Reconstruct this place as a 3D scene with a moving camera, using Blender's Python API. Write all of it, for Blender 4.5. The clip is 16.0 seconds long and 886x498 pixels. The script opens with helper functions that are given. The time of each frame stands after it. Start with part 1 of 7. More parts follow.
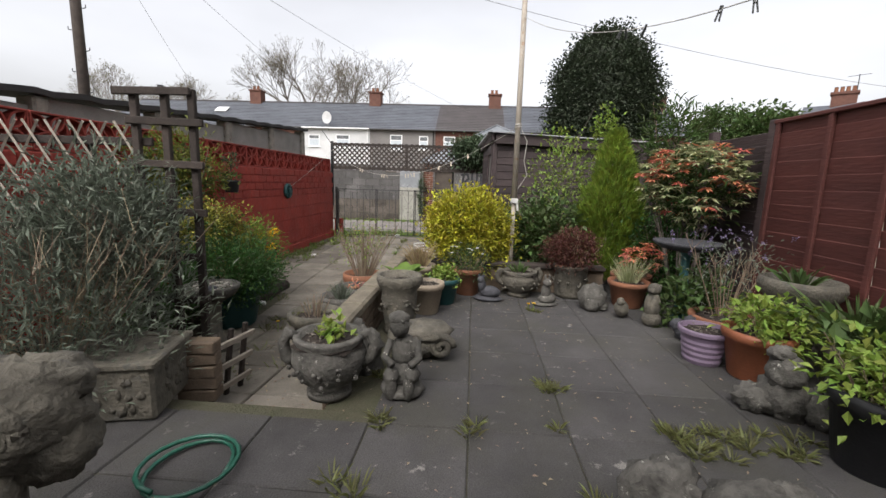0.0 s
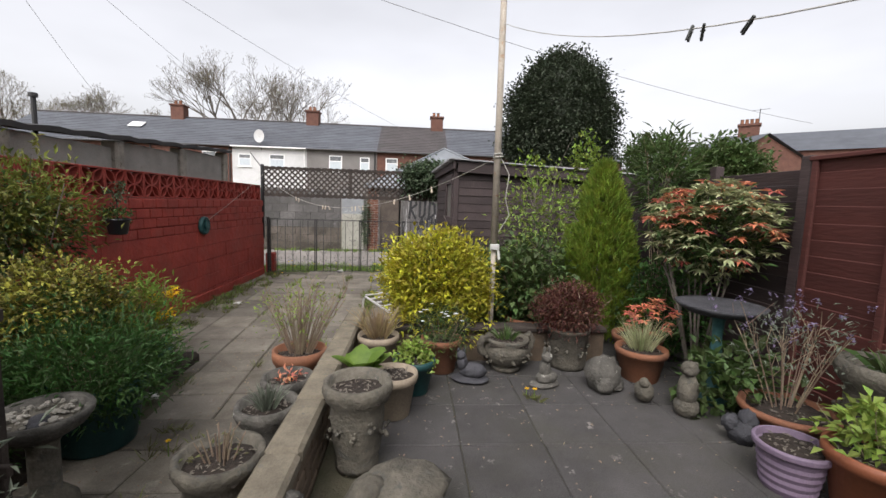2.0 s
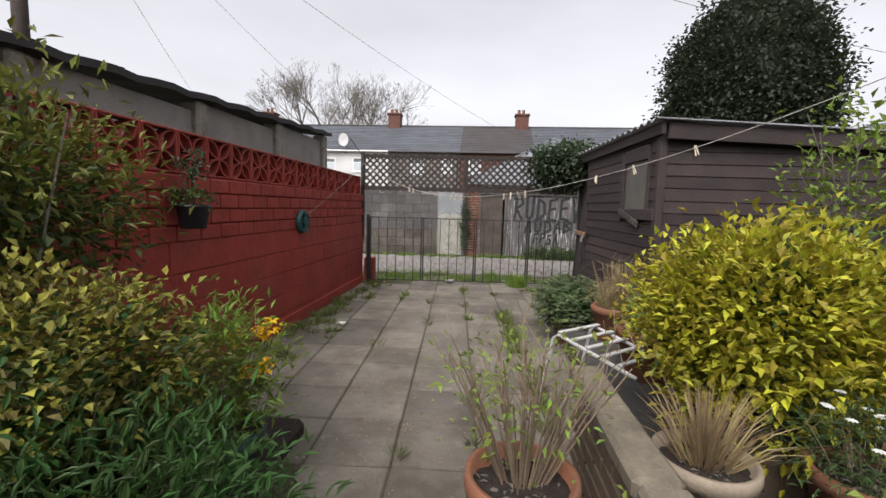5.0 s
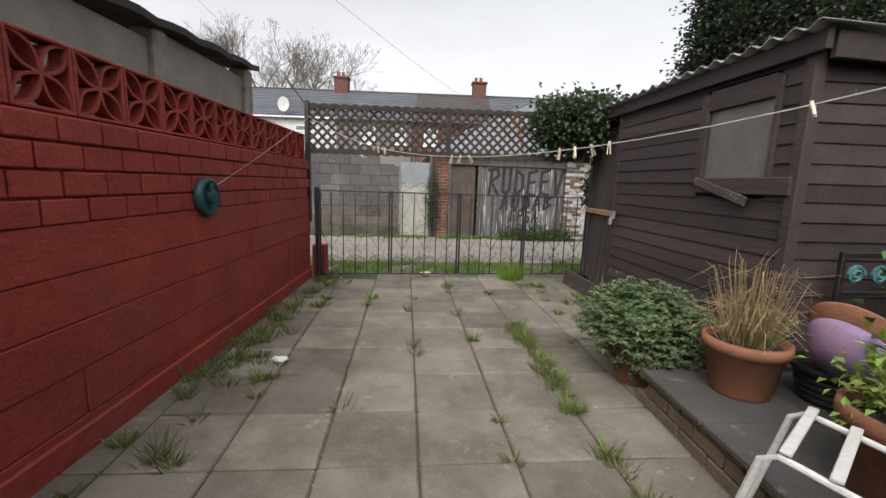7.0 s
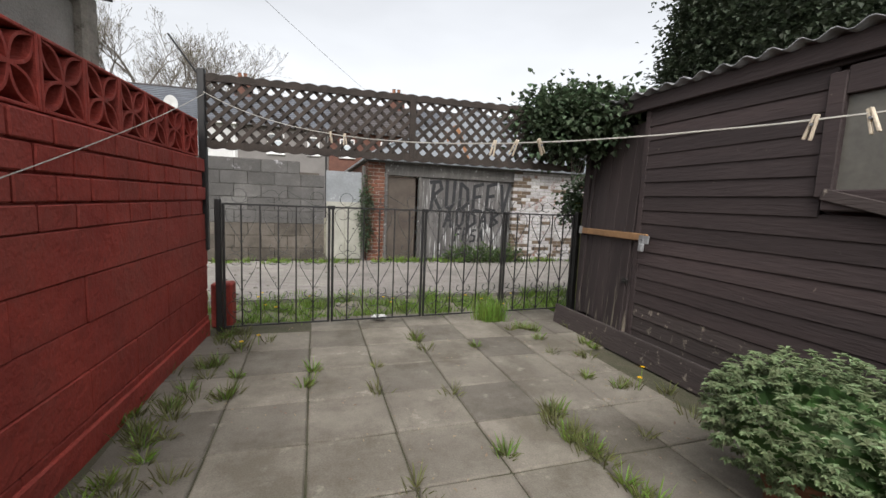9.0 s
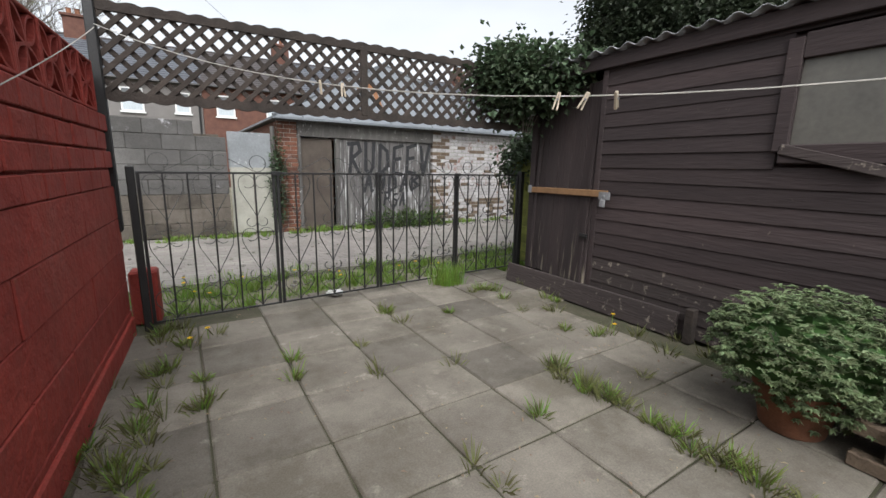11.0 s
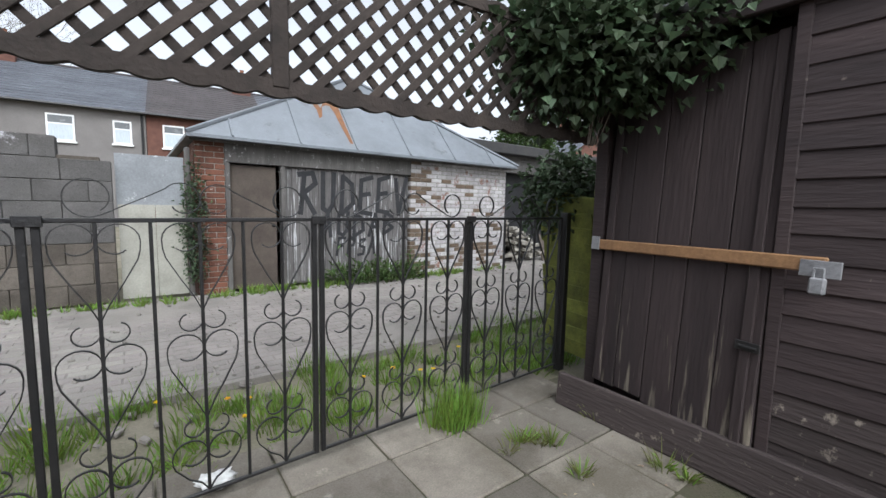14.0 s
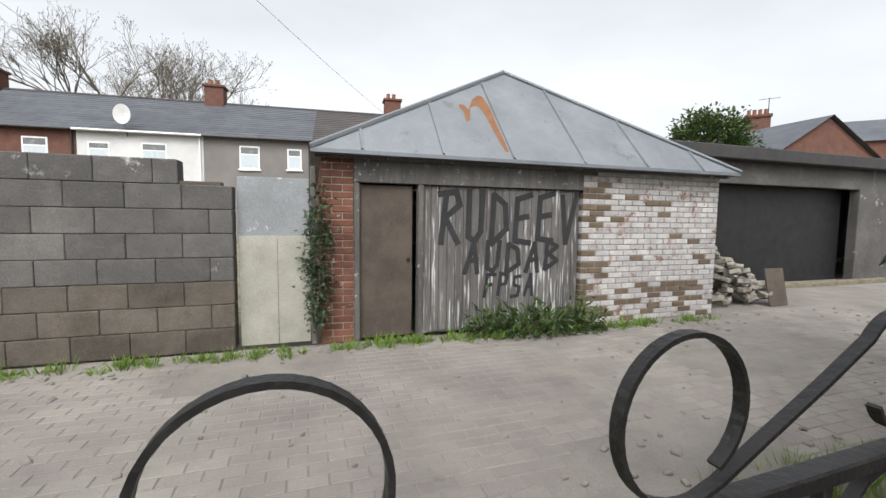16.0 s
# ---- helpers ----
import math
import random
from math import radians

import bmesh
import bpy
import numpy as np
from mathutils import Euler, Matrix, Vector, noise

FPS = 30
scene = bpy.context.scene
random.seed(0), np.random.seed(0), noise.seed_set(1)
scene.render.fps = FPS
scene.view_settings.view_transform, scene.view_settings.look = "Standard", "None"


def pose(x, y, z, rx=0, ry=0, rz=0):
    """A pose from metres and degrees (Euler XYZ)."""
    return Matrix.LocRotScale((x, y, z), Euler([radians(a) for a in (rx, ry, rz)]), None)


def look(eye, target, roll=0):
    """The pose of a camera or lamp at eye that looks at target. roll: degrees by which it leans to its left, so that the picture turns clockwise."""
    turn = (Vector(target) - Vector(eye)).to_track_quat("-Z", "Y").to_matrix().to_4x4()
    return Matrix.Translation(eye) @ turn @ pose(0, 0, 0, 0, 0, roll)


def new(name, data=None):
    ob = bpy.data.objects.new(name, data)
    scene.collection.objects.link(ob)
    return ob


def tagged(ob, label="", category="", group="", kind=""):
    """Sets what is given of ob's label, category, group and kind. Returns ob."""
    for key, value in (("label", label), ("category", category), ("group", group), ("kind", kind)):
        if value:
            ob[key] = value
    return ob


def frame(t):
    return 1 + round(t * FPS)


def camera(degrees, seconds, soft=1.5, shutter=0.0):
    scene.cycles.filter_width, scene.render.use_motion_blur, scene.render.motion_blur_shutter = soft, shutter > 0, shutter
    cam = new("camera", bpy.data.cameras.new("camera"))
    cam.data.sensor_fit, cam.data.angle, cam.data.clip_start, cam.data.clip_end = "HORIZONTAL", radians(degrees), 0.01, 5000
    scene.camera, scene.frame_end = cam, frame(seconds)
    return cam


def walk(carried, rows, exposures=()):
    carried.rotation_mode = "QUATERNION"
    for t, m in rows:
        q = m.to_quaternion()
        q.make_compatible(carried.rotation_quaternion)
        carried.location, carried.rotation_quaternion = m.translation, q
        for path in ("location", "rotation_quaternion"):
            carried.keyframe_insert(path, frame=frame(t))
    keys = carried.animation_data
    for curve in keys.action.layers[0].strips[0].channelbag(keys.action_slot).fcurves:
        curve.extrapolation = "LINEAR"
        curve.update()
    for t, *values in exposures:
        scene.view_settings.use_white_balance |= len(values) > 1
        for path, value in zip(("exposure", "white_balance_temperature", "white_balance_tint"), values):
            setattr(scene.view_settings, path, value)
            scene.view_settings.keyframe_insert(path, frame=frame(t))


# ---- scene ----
cam = camera(94.1, 16.0)
PATH = [
    (0, (0.092, 1.274, 1.404), (-0.041, 3.244, 1.082), 1.9),
    (0.5, (0.034, 1.552, 1.425), (0.254, 3.521, 1.149), 1.8),
    (1, (0.025, 1.765, 1.525), (0.289, 3.737, 1.316), 1.8),
    (1.5, (-0.029, 1.982, 1.554), (0.237, 3.95, 1.314), 2.0),
    (2, (-0.171, 2.269, 1.585), (-0.024, 4.252, 1.367), 1.9),
    (2.3, (-0.23, 2.45, 1.587), (-0.247, 4.441, 1.397), 1.7),
    (2.5, (-0.294, 2.58, 1.604), (-0.431, 4.568, 1.433), 1.6),
    (3, (-0.489, 2.84, 1.545), (-0.778, 4.81, 1.355), 1.9),
    (3.5, (-0.711, 3.06, 1.537), (-0.982, 5.023, 1.267), 1.6),
    (4, (-0.892, 3.369, 1.402), (-1.139, 5.33, 1.093), 1.7),
    (4.5, (-1.072, 3.649, 1.386), (-1.277, 5.628, 1.192), 1.6),
    (4.7, (-1.119, 3.793, 1.376), (-1.319, 5.773, 1.179), 1.6),
    (6.8, (-1.658, 5.525, 1.303), (-1.629, 7.504, 1.017), 1.9),
    (7, (-1.689, 5.672, 1.297), (-1.629, 7.647, 0.983), 1.9),
    (7.5, (-1.731, 6.031, 1.308), (-1.49, 7.992, 0.999), 1.9),
    (8, (-1.803, 6.483, 1.299), (-1.52, 8.446, 1.037), 1.6),
    (8.2, (-1.847, 6.638, 1.285), (-1.557, 8.603, 1.046), 1.8),
    (10.3, (-2.613, 7.523, 1.228), (-1.735, 9.293, 0.921), 1.2),
    (10.5, (-2.646, 7.517, 1.221), (-1.748, 9.268, 0.864), 1.1),
    (11, (-2.666, 7.535, 1.228), (-1.724, 9.257, 0.842), 1.1),
    (11.5, (-2.656, 7.602, 1.225), (-1.671, 9.301, 0.847), 1.2),
    (12, (-2.56, 7.836, 1.212), (-1.558, 9.536, 0.884), 1.1),
    (12.5, (-2.378, 8.206, 1.237), (-1.342, 9.895, 0.97), 1.2),
    (13, (-2.193, 8.592, 1.269), (-1.121, 10.259, 1.002), 1.0),
    (13.5, (-2.007, 8.981, 1.257), (-0.934, 10.65, 1.002), 1.2),
    (14, (-1.839, 9.437, 1.23), (-0.766, 11.112, 1.023), 1.2),
    (14.5, (-1.698, 9.868, 1.26), (-0.661, 11.565, 1.053), 1.3),
    (15, (-1.559, 10.381, 1.281), (-0.678, 12.169, 1.111), 1.2),
    (15.5, (-1.478, 10.764, 1.324), (-0.807, 12.641, 1.154), 0.8),
    (16, (-1.407, 11.092, 1.375), (-0.942, 13.031, 1.225), 0.7),
]
walk(cam, [(t, look(eye, target, roll)) for t, eye, target, roll in PATH], exposures=[(0.0, 0.93, 6500, 12), (2.0, 0.89, 6500, 13), (3.5, 0.8, 6500, 14), (4.7, 0.8, 6500, 14), (7.0, 0.84, 6550, 12), (10.5, 0.92, 6350, 9), (12.5, 0.88, 6050, 10), (14.0, 0.98, 5950, 9), (15.0, 1.2, 5950, 9), (16.0, 0.95, 6450, 9)])

# ---- world and light: bright overcast ----
world = bpy.data.worlds.new("world")
scene.world = world
world.use_nodes = True
wn, wl = world.node_tree.nodes, world.node_tree.links
sky = wn.new("ShaderNodeTexSky")
sky.sky_type = "NISHITA"
sky.sun_disc = False
sky.sun_elevation, sky.sun_rotation = radians(50), radians(200)
sky.dust_density, sky.air_density, sky.ozone_density = 6.0, 1.0, 1.0
hsv = wn.new("ShaderNodeHueSaturation")
hsv.inputs["Saturation"].default_value = 0.16
cl_map = wn.new("ShaderNodeMapping")
cl_map.inputs["Scale"].default_value = (1.2, 1.2, 3.5)
cl_tc = wn.new("ShaderNodeTexCoord")
cl_noise = wn.new("ShaderNodeTexNoise")
cl_noise.inputs["Scale"].default_value = 1.6
cl_noise.inputs["Detail"].default_value = 4
cl_ramp = wn.new("ShaderNodeMapRange")
cl_ramp.inputs["From Min"].default_value, cl_ramp.inputs["From Max"].default_value = 0.35, 0.7
cl_ramp.inputs["To Min"].default_value, cl_ramp.inputs["To Max"].default_value = 1.06, 1.24
cl_mul = wn.new("ShaderNodeMix")
cl_mul.data_type, cl_mul.blend_type = "RGBA", "MULTIPLY"
cl_mul.inputs["Factor"].default_value = 1.0
wl.new(cl_tc.outputs["Generated"], cl_map.inputs["Vector"])
wl.new(cl_map.outputs["Vector"], cl_noise.inputs["Vector"])
wl.new(cl_noise.outputs["Fac"], cl_ramp.inputs["Value"])
wl.new(sky.outputs["Color"], hsv.inputs["Color"])
wl.new(hsv.outputs["Color"], cl_mul.inputs["A"])
wl.new(cl_ramp.outputs["Result"], cl_mul.inputs["B"])
wl.new(cl_mul.outputs["Result"], wn["Background"].inputs["Color"])
wn["Background"].inputs["Strength"].default_value = 0.15
sun = new("sun", bpy.data.lights.new("sun", "SUN"))
sun.data.energy, sun.data.angle, sun.data.color = 0.4, radians(40), (1.0, 0.97, 0.93)
sun.matrix_world = look((0, 0, 20), (3.0, 8.0, 8.0))

# ---- materials ----
def mat(name, a, b=None, scale=6.0, rough=0.85, bump=0.35, bscale=70.0, rnd=0.0, island=0.0, metal=0.0,
        spots=None, spot_scale=9.0, spot_at=0.6, spec=0.3, trans=0.0, stretch=(1, 1, 1), grain=0.25, streaks=None, streak_to=(0.0, 1.0), stain=None, stain_scale=1.3, lumps=0.0):
    m = bpy.data.materials.new(name)
    m.use_nodes = True
    n, l = m.node_tree.nodes, m.node_tree.links
    p = n["Principled BSDF"]
    b = b or tuple(min(1, c * 0.6) for c in a)
    a, b = tuple(c * 0.9 for c in a), tuple(c * 0.9 for c in b)
    geo = n.new("ShaderNodeNewGeometry")
    mp = n.new("ShaderNodeMapping")
    mp.inputs["Scale"].default_value = stretch
    l.new(geo.outputs["Position"], mp.inputs["Vector"])
    big = n.new("ShaderNodeTexNoise")
    big.inputs["Scale"].default_value, big.inputs["Detail"].default_value, big.inputs["Roughness"].default_value = scale, 5, 0.65
    fine = n.new("ShaderNodeTexNoise")
    fine.inputs["Scale"].default_value, fine.inputs["Detail"].default_value = bscale, 3
    for t in (big, fine):
        l.new(mp.outputs["Vector"], t.inputs["Vector"])
    ramp = n.new("ShaderNodeMapRange")
    ramp.inputs["From Min"].default_value, ramp.inputs["From Max"].default_value = 0.32, 0.68
    l.new(big.outputs["Fac"], ramp.inputs["Value"])
    mix = n.new("ShaderNodeMix")
    mix.data_type = "RGBA"
    mix.inputs["A"].default_value, mix.inputs["B"].default_value = (*a, 1), (*b, 1)
    l.new(ramp.outputs["Result"], mix.inputs["Factor"])
    col = mix.outputs["Result"]
    if spots:
        sp = n.new("ShaderNodeTexNoise")
        sp.inputs["Scale"].default_value, sp.inputs["Detail"].default_value, sp.inputs["Roughness"].default_value = spot_scale, 6, 0.7
        l.new(geo.outputs["Position"], sp.inputs["Vector"])
        sr = n.new("ShaderNodeMapRange")
        sr.inputs["From Min"].default_value, sr.inputs["From Max"].default_value = spot_at, spot_at + 0.07
        l.new(sp.outputs["Fac"], sr.inputs["Value"])
        sm = n.new("ShaderNodeMix")
        sm.data_type = "RGBA"
        sm.inputs["B"].default_value = (*spots, 1)
        l.new(sr.outputs["Result"], sm.inputs["Factor"])
        l.new(col, sm.inputs["A"])
        col = sm.outputs["Result"]
    if stain:        # broad damp or dirty patches with ragged outlines
        st = n.new("ShaderNodeTexNoise")
        st.inputs["Scale"].default_value, st.inputs["Detail"].default_value, st.inputs["Roughness"].default_value = stain_scale, 8, 0.72
        l.new(geo.outputs["Position"], st.inputs["Vector"])
        tr_ = n.new("ShaderNodeMapRange")
        tr_.inputs["From Min"].default_value, tr_.inputs["From Max"].default_value, tr_.inputs["To Max"].default_value = 0.46, 0.62, 0.8
        l.new(st.outputs["Fac"], tr_.inputs["Value"])
        tm = n.new("ShaderNodeMix")
        tm.data_type = "RGBA"
        tm.inputs["B"].default_value = (*stain, 1)
        l.new(tr_.outputs["Result"], tm.inputs["Factor"])
        l.new(col, tm.inputs["A"])
        col = tm.outputs["Result"]
    if streaks:      # long scrapes of bare wood, most of them near the foot
        sx = n.new("ShaderNodeMapping")
        sx.inputs["Scale"].default_value = (34, 34, 2.2)
        l.new(geo.outputs["Position"], sx.inputs["Vector"])
        sn = n.new("ShaderNodeTexNoise")
        sn.inputs["Scale"].default_value, sn.inputs["Detail"].default_value = 1.0, 4
        l.new(sx.outputs["Vector"], sn.inputs["Vector"])
        xyz = n.new("ShaderNodeSeparateXYZ")
        l.new(geo.outputs["Position"], xyz.inputs["Vector"])
        lim = n.new("ShaderNodeMapRange")
        lim.inputs["From Min"].default_value, lim.inputs["From Max"].default_value = streak_to
        lim.inputs["To Min"].default_value, lim.inputs["To Max"].default_value = 0.5, 0.68
        l.new(xyz.outputs["Z"], lim.inputs["Value"])
        sub = n.new("ShaderNodeMath")
        sub.operation = "SUBTRACT"
        l.new(sn.outputs["Fac"], sub.inputs[0])
        l.new(lim.outputs["Result"], sub.inputs[1])
        sr2 = n.new("ShaderNodeMapRange")
        sr2.inputs["From Min"].default_value, sr2.inputs["From Max"].default_value = 0.0, 0.12
        sr2.inputs["To Max"].default_value = 0.85
        l.new(sub.outputs[0], sr2.inputs["Value"])
        sm2 = n.new("ShaderNodeMix")
        sm2.data_type = "RGBA"
        sm2.inputs["B"].default_value = (*streaks, 1)
        l.new(sr2.outputs["Result"], sm2.inputs["Factor"])
        l.new(col, sm2.inputs["A"])
        col = sm2.outputs["Result"]
    val = n.new("ShaderNodeHueSaturation")
    l.new(col, val.inputs["Color"])
    add = n.new("ShaderNodeMath")
    add.operation = "MULTIPLY_ADD"
    l.new(fine.outputs["Fac"], add.inputs[0])
    add.inputs[1].default_value = grain * 2
    add.inputs[2].default_value = 1 - grain
    out = add.outputs[0]
    for amount, node, socket in ((rnd, "ShaderNodeObjectInfo", "Random"), (island, "ShaderNodeNewGeometry", "Random Per Island")):
        if amount:
            src = n.new(node)
            r = n.new("ShaderNodeMath")
            r.operation = "MULTIPLY_ADD"
            l.new(src.outputs[socket], r.inputs[0])
            r.inputs[1].default_value, r.inputs[2].default_value = 2 * amount, 1 - amount
            mu = n.new("ShaderNodeMath")
            mu.operation = "MULTIPLY"
            l.new(out, mu.inputs[0])
            l.new(r.outputs[0], mu.inputs[1])
            out = mu.outputs[0]
            if node == "ShaderNodeNewGeometry":
                hu = n.new("ShaderNodeMath")
                hu.operation = "MULTIPLY_ADD"
                l.new(src.outputs[socket], hu.inputs[0])
                hu.inputs[1].default_value, hu.inputs[2].default_value = 0.05, 0.475
                l.new(hu.outputs[0], val.inputs["Hue"])
    l.new(out, val.inputs["Value"])
    l.new(val.outputs["Color"], p.inputs["Base Color"])
    rr = n.new("ShaderNodeMath")
    rr.operation = "MULTIPLY_ADD"
    l.new(big.outputs["Fac"], rr.inputs[0])
    rr.inputs[1].default_value, rr.inputs[2].default_value = 0.3, rough - 0.15
    l.new(rr.outputs[0], p.inputs["Roughness"])
    p.inputs["Metallic"].default_value = metal
    p.inputs["Specular IOR Level"].default_value = spec
    if bump:
        bp = n.new("ShaderNodeBump")
        bp.inputs["Strength"].default_value, bp.inputs["Distance"].default_value = bump, 0.01
        l.new(fine.outputs["Fac"], bp.inputs["Height"])
        if lumps:    # thick uneven paint
            lp = n.new("ShaderNodeTexNoise")
            lp.inputs["Scale"].default_value, lp.inputs["Detail"].default_value = 11, 4
            l.new(geo.outputs["Position"], lp.inputs["Vector"])
            b2 = n.new("ShaderNodeBump")
            b2.inputs["Strength"].default_value, b2.inputs["Distance"].default_value = lumps, 0.05
            l.new(lp.outputs["Fac"], b2.inputs["Height"])
            l.new(b2.outputs["Normal"], bp.inputs["Normal"])
        l.new(bp.outputs["Normal"], p.inputs["Normal"])
    if trans:
        tr = n.new("ShaderNodeBsdfTranslucent")
        l.new(val.outputs["Color"], tr.inputs["Color"])
        ms = n.new("ShaderNodeMixShader")
        ms.inputs["Fac"].default_value = trans
        l.new(p.outputs["BSDF"], ms.inputs[1])
        l.new(tr.outputs["BSDF"], ms.inputs[2])
        l.new(ms.outputs["Shader"], n["Material Output"].inputs["Surface"])
    return m


def leafmat(name, a, b, island=0.35):
    return mat(name, a, b, scale=7, rough=0.6, bump=0, bscale=30, island=island, trans=0.3, spec=0.35, grain=0.1)


RED = mat("red_masonry_paint", (0.31, 0.045, 0.031), (0.22, 0.032, 0.024), 2.2, 0.75, 0.5, 55, rnd=0.08, spots=(0.12, 0.035, 0.028), spot_scale=5, spot_at=0.66, stain=(0.2, 0.04, 0.03), stain_scale=1.7, lumps=0.35)
SLAB = mat("sandy_paving_slab", (0.185, 0.166, 0.138), (0.12, 0.106, 0.087), 2.5, 0.9, 0.3, 120, rnd=0.25, spots=(0.21, 0.19, 0.16), spot_scale=5.5, spot_at=0.6, stain=(0.075, 0.066, 0.05), stain_scale=1.5, grain=0.35)
PATIO = mat("dark_patio_slab", (0.07, 0.066, 0.064), (0.038, 0.036, 0.035), 2.0, 0.85, 0.45, 150, rnd=0.16, spots=(0.17, 0.16, 0.145), spot_scale=9, spot_at=0.62, grain=0.6, stain=(0.045, 0.043, 0.036), stain_scale=1.6)
JOINT = mat("earth_joint", (0.075, 0.066, 0.045), (0.05, 0.052, 0.028), 5, 0.95, 0.8, 90)
EARTH = mat("dusty_ground", (0.2, 0.18, 0.14), (0.11, 0.105, 0.065), 1.2, 0.95, 0.6, 60, spots=(0.07, 0.09, 0.03), spot_scale=1.6, spot_at=0.6)
LANE = mat("worn_lane_paver", (0.24, 0.222, 0.2), (0.155, 0.143, 0.13), 1.1, 0.9, 0.4, 110, rnd=0.06, island=0.06)
SAND = mat("lane_sand", (0.23, 0.213, 0.19), (0.15, 0.139, 0.125), 1.3, 0.95, 0.5, 90)
SOIL = mat("potting_soil", (0.042, 0.031, 0.024), (0.02, 0.016, 0.013), 30, 0.95, 1.0, 120, spots=(0.16, 0.135, 0.11), spot_scale=60, spot_at=0.7)
STONE = mat("weathered_cast_stone", (0.135, 0.122, 0.096), (0.055, 0.05, 0.04), 9, 0.9, 1.0, 55, spots=(0.07, 0.067, 0.058), spot_scale=14, spot_at=0.56, rnd=0.1)
STONE_GREY = mat("lichened_grey_stone", (0.115, 0.108, 0.094), (0.042, 0.04, 0.035), 12, 0.92, 1.0, 50, spots=(0.4, 0.39, 0.34), spot_scale=18, spot_at=0.62, rnd=0.12)
STONE_DARK = mat("dark_stone", (0.06, 0.06, 0.066), (0.035, 0.035, 0.04), 12, 0.8, 0.6, 80)
COPING = mat("cream_coping", (0.2, 0.172, 0.126), (0.11, 0.096, 0.072), 7, 0.92, 0.6, 100, spots=(0.1, 0.095, 0.08), spot_scale=15, spot_at=0.6)
TERRA = mat("terracotta", (0.23, 0.095, 0.05), (0.16, 0.075, 0.045), 6, 0.8, 0.3, 90, spots=(0.34, 0.26, 0.2), spot_scale=7, spot_at=0.65, rnd=0.12)
BROWNPL = mat("brown_plastic", (0.25, 0.085, 0.04), (0.2, 0.07, 0.035), 5, 0.5, 0.1, 80)
PURPLE = mat("purple_plastic", (0.2, 0.15, 0.205), (0.16, 0.12, 0.17), 5, 0.5, 0.12, 80)
VIOLET = mat("violet_painted_clay", (0.2, 0.15, 0.3), (0.24, 0.15, 0.19), 5, 0.7, 0.3, 80)
TEAL = mat("teal_plastic", (0.02, 0.07, 0.07), (0.014, 0.05, 0.05), 5, 0.45, 0.1, 60)
# plastic of pots; also colours in shade at garage doors and a door gap
BLACKPL_SHADE = mat("black_plastic_and_shade", (0.018, 0.018, 0.02), (0.012, 0.012, 0.013), 5, 0.45, 0.1, 60)
CREAMPL = mat("cream_pot", (0.3, 0.245, 0.18), (0.22, 0.18, 0.135), 6, 0.7, 0.3, 80)
SHEDWOOD = mat("dark_creosoted_board", (0.048, 0.034, 0.033), (0.029, 0.0215, 0.0215), 3, 0.75, 0.5, 60, rnd=0.22, stretch=(1, 0.12, 1), spots=(0.13, 0.105, 0.09), spot_scale=16, spot_at=0.675)
DOORPLANK = mat("creosoted_door_plank", (0.044, 0.032, 0.031), (0.026, 0.0195, 0.0195), 3, 0.8, 0.5, 60, rnd=0.12, stretch=(1, 1, 0.1), streaks=(0.15, 0.13, 0.10), streak_to=(0.12, 0.75))
SHEDWORN = mat("worn_creosoted_board", (0.055, 0.043, 0.04), (0.03, 0.023, 0.022), 3, 0.85, 0.6, 60, rnd=0.25, stretch=(1, 0.12, 1), spots=(0.17, 0.145, 0.12), spot_scale=13, spot_at=0.585)
FENCEWOOD = mat("red_brown_fence_board", (0.095, 0.03, 0.024), (0.06, 0.02, 0.017), 3, 0.75, 0.4, 60, rnd=0.16, stretch=(1, 0.15, 1))
OLDWOOD = mat("weathered_dark_wood", (0.05, 0.038, 0.031), (0.027, 0.022, 0.019), 6, 0.85, 0.5, 60, rnd=0.2)
GREYWOOD = mat("grey_weathered_wood", (0.15, 0.142, 0.132), (0.075, 0.07, 0.066), 5, 0.9, 0.5, 60, rnd=0.15, stretch=(1, 1, 0.15), spots=(0.36, 0.355, 0.35), spot_scale=14, spot_at=0.6)
PALEWOOD = mat("pale_lattice_wood", (0.33, 0.29, 0.24), (0.22, 0.19, 0.155), 6, 0.85, 0.4, 60)
TANWOOD = mat("tan_batten", (0.27, 0.15, 0.07), (0.18, 0.1, 0.05), 8, 0.7, 0.3, 60)
DOORWOOD = mat("brown_hardboard", (0.1, 0.082, 0.066), (0.06, 0.048, 0.04), 2.5, 0.85, 0.3, 60)
IRON = mat("black_iron", (0.007, 0.007, 0.008), (0.013, 0.012, 0.011), 14, 0.5, 0.3, 90, spec=0.5)
FLAKED = mat("flaking_grey_board", (0.15, 0.142, 0.135), (0.085, 0.08, 0.078), 5, 0.9, 0.5, 60, rnd=0.2, stretch=(1, 1, 0.15), streaks=(0.5, 0.5, 0.5), streak_to=(-0.8, 4.0))
BLOCK = mat("grey_concrete_block", (0.1, 0.096, 0.092), (0.05, 0.047, 0.043), 2.2, 0.92, 0.7, 80, rnd=0.2, spots=(0.36, 0.355, 0.37), spot_scale=2.6, spot_at=0.63, grain=0.4, stain=(0.125, 0.12, 0.114), stain_scale=1.1, lumps=0.3)
BLOCKBROWN = mat("brown_concrete_block", (0.1, 0.086, 0.07), (0.062, 0.053, 0.043), 2.2, 0.92, 0.7, 80, rnd=0.15, grain=0.4, stain=(0.115, 0.1, 0.084), stain_scale=1.4, lumps=0.3)
PANEL = mat("pale_concrete_panel", (0.3, 0.29, 0.265), (0.22, 0.213, 0.195), 3, 0.9, 0.4, 90, spots=(0.2, 0.19, 0.165), spot_scale=5, spot_at=0.63)
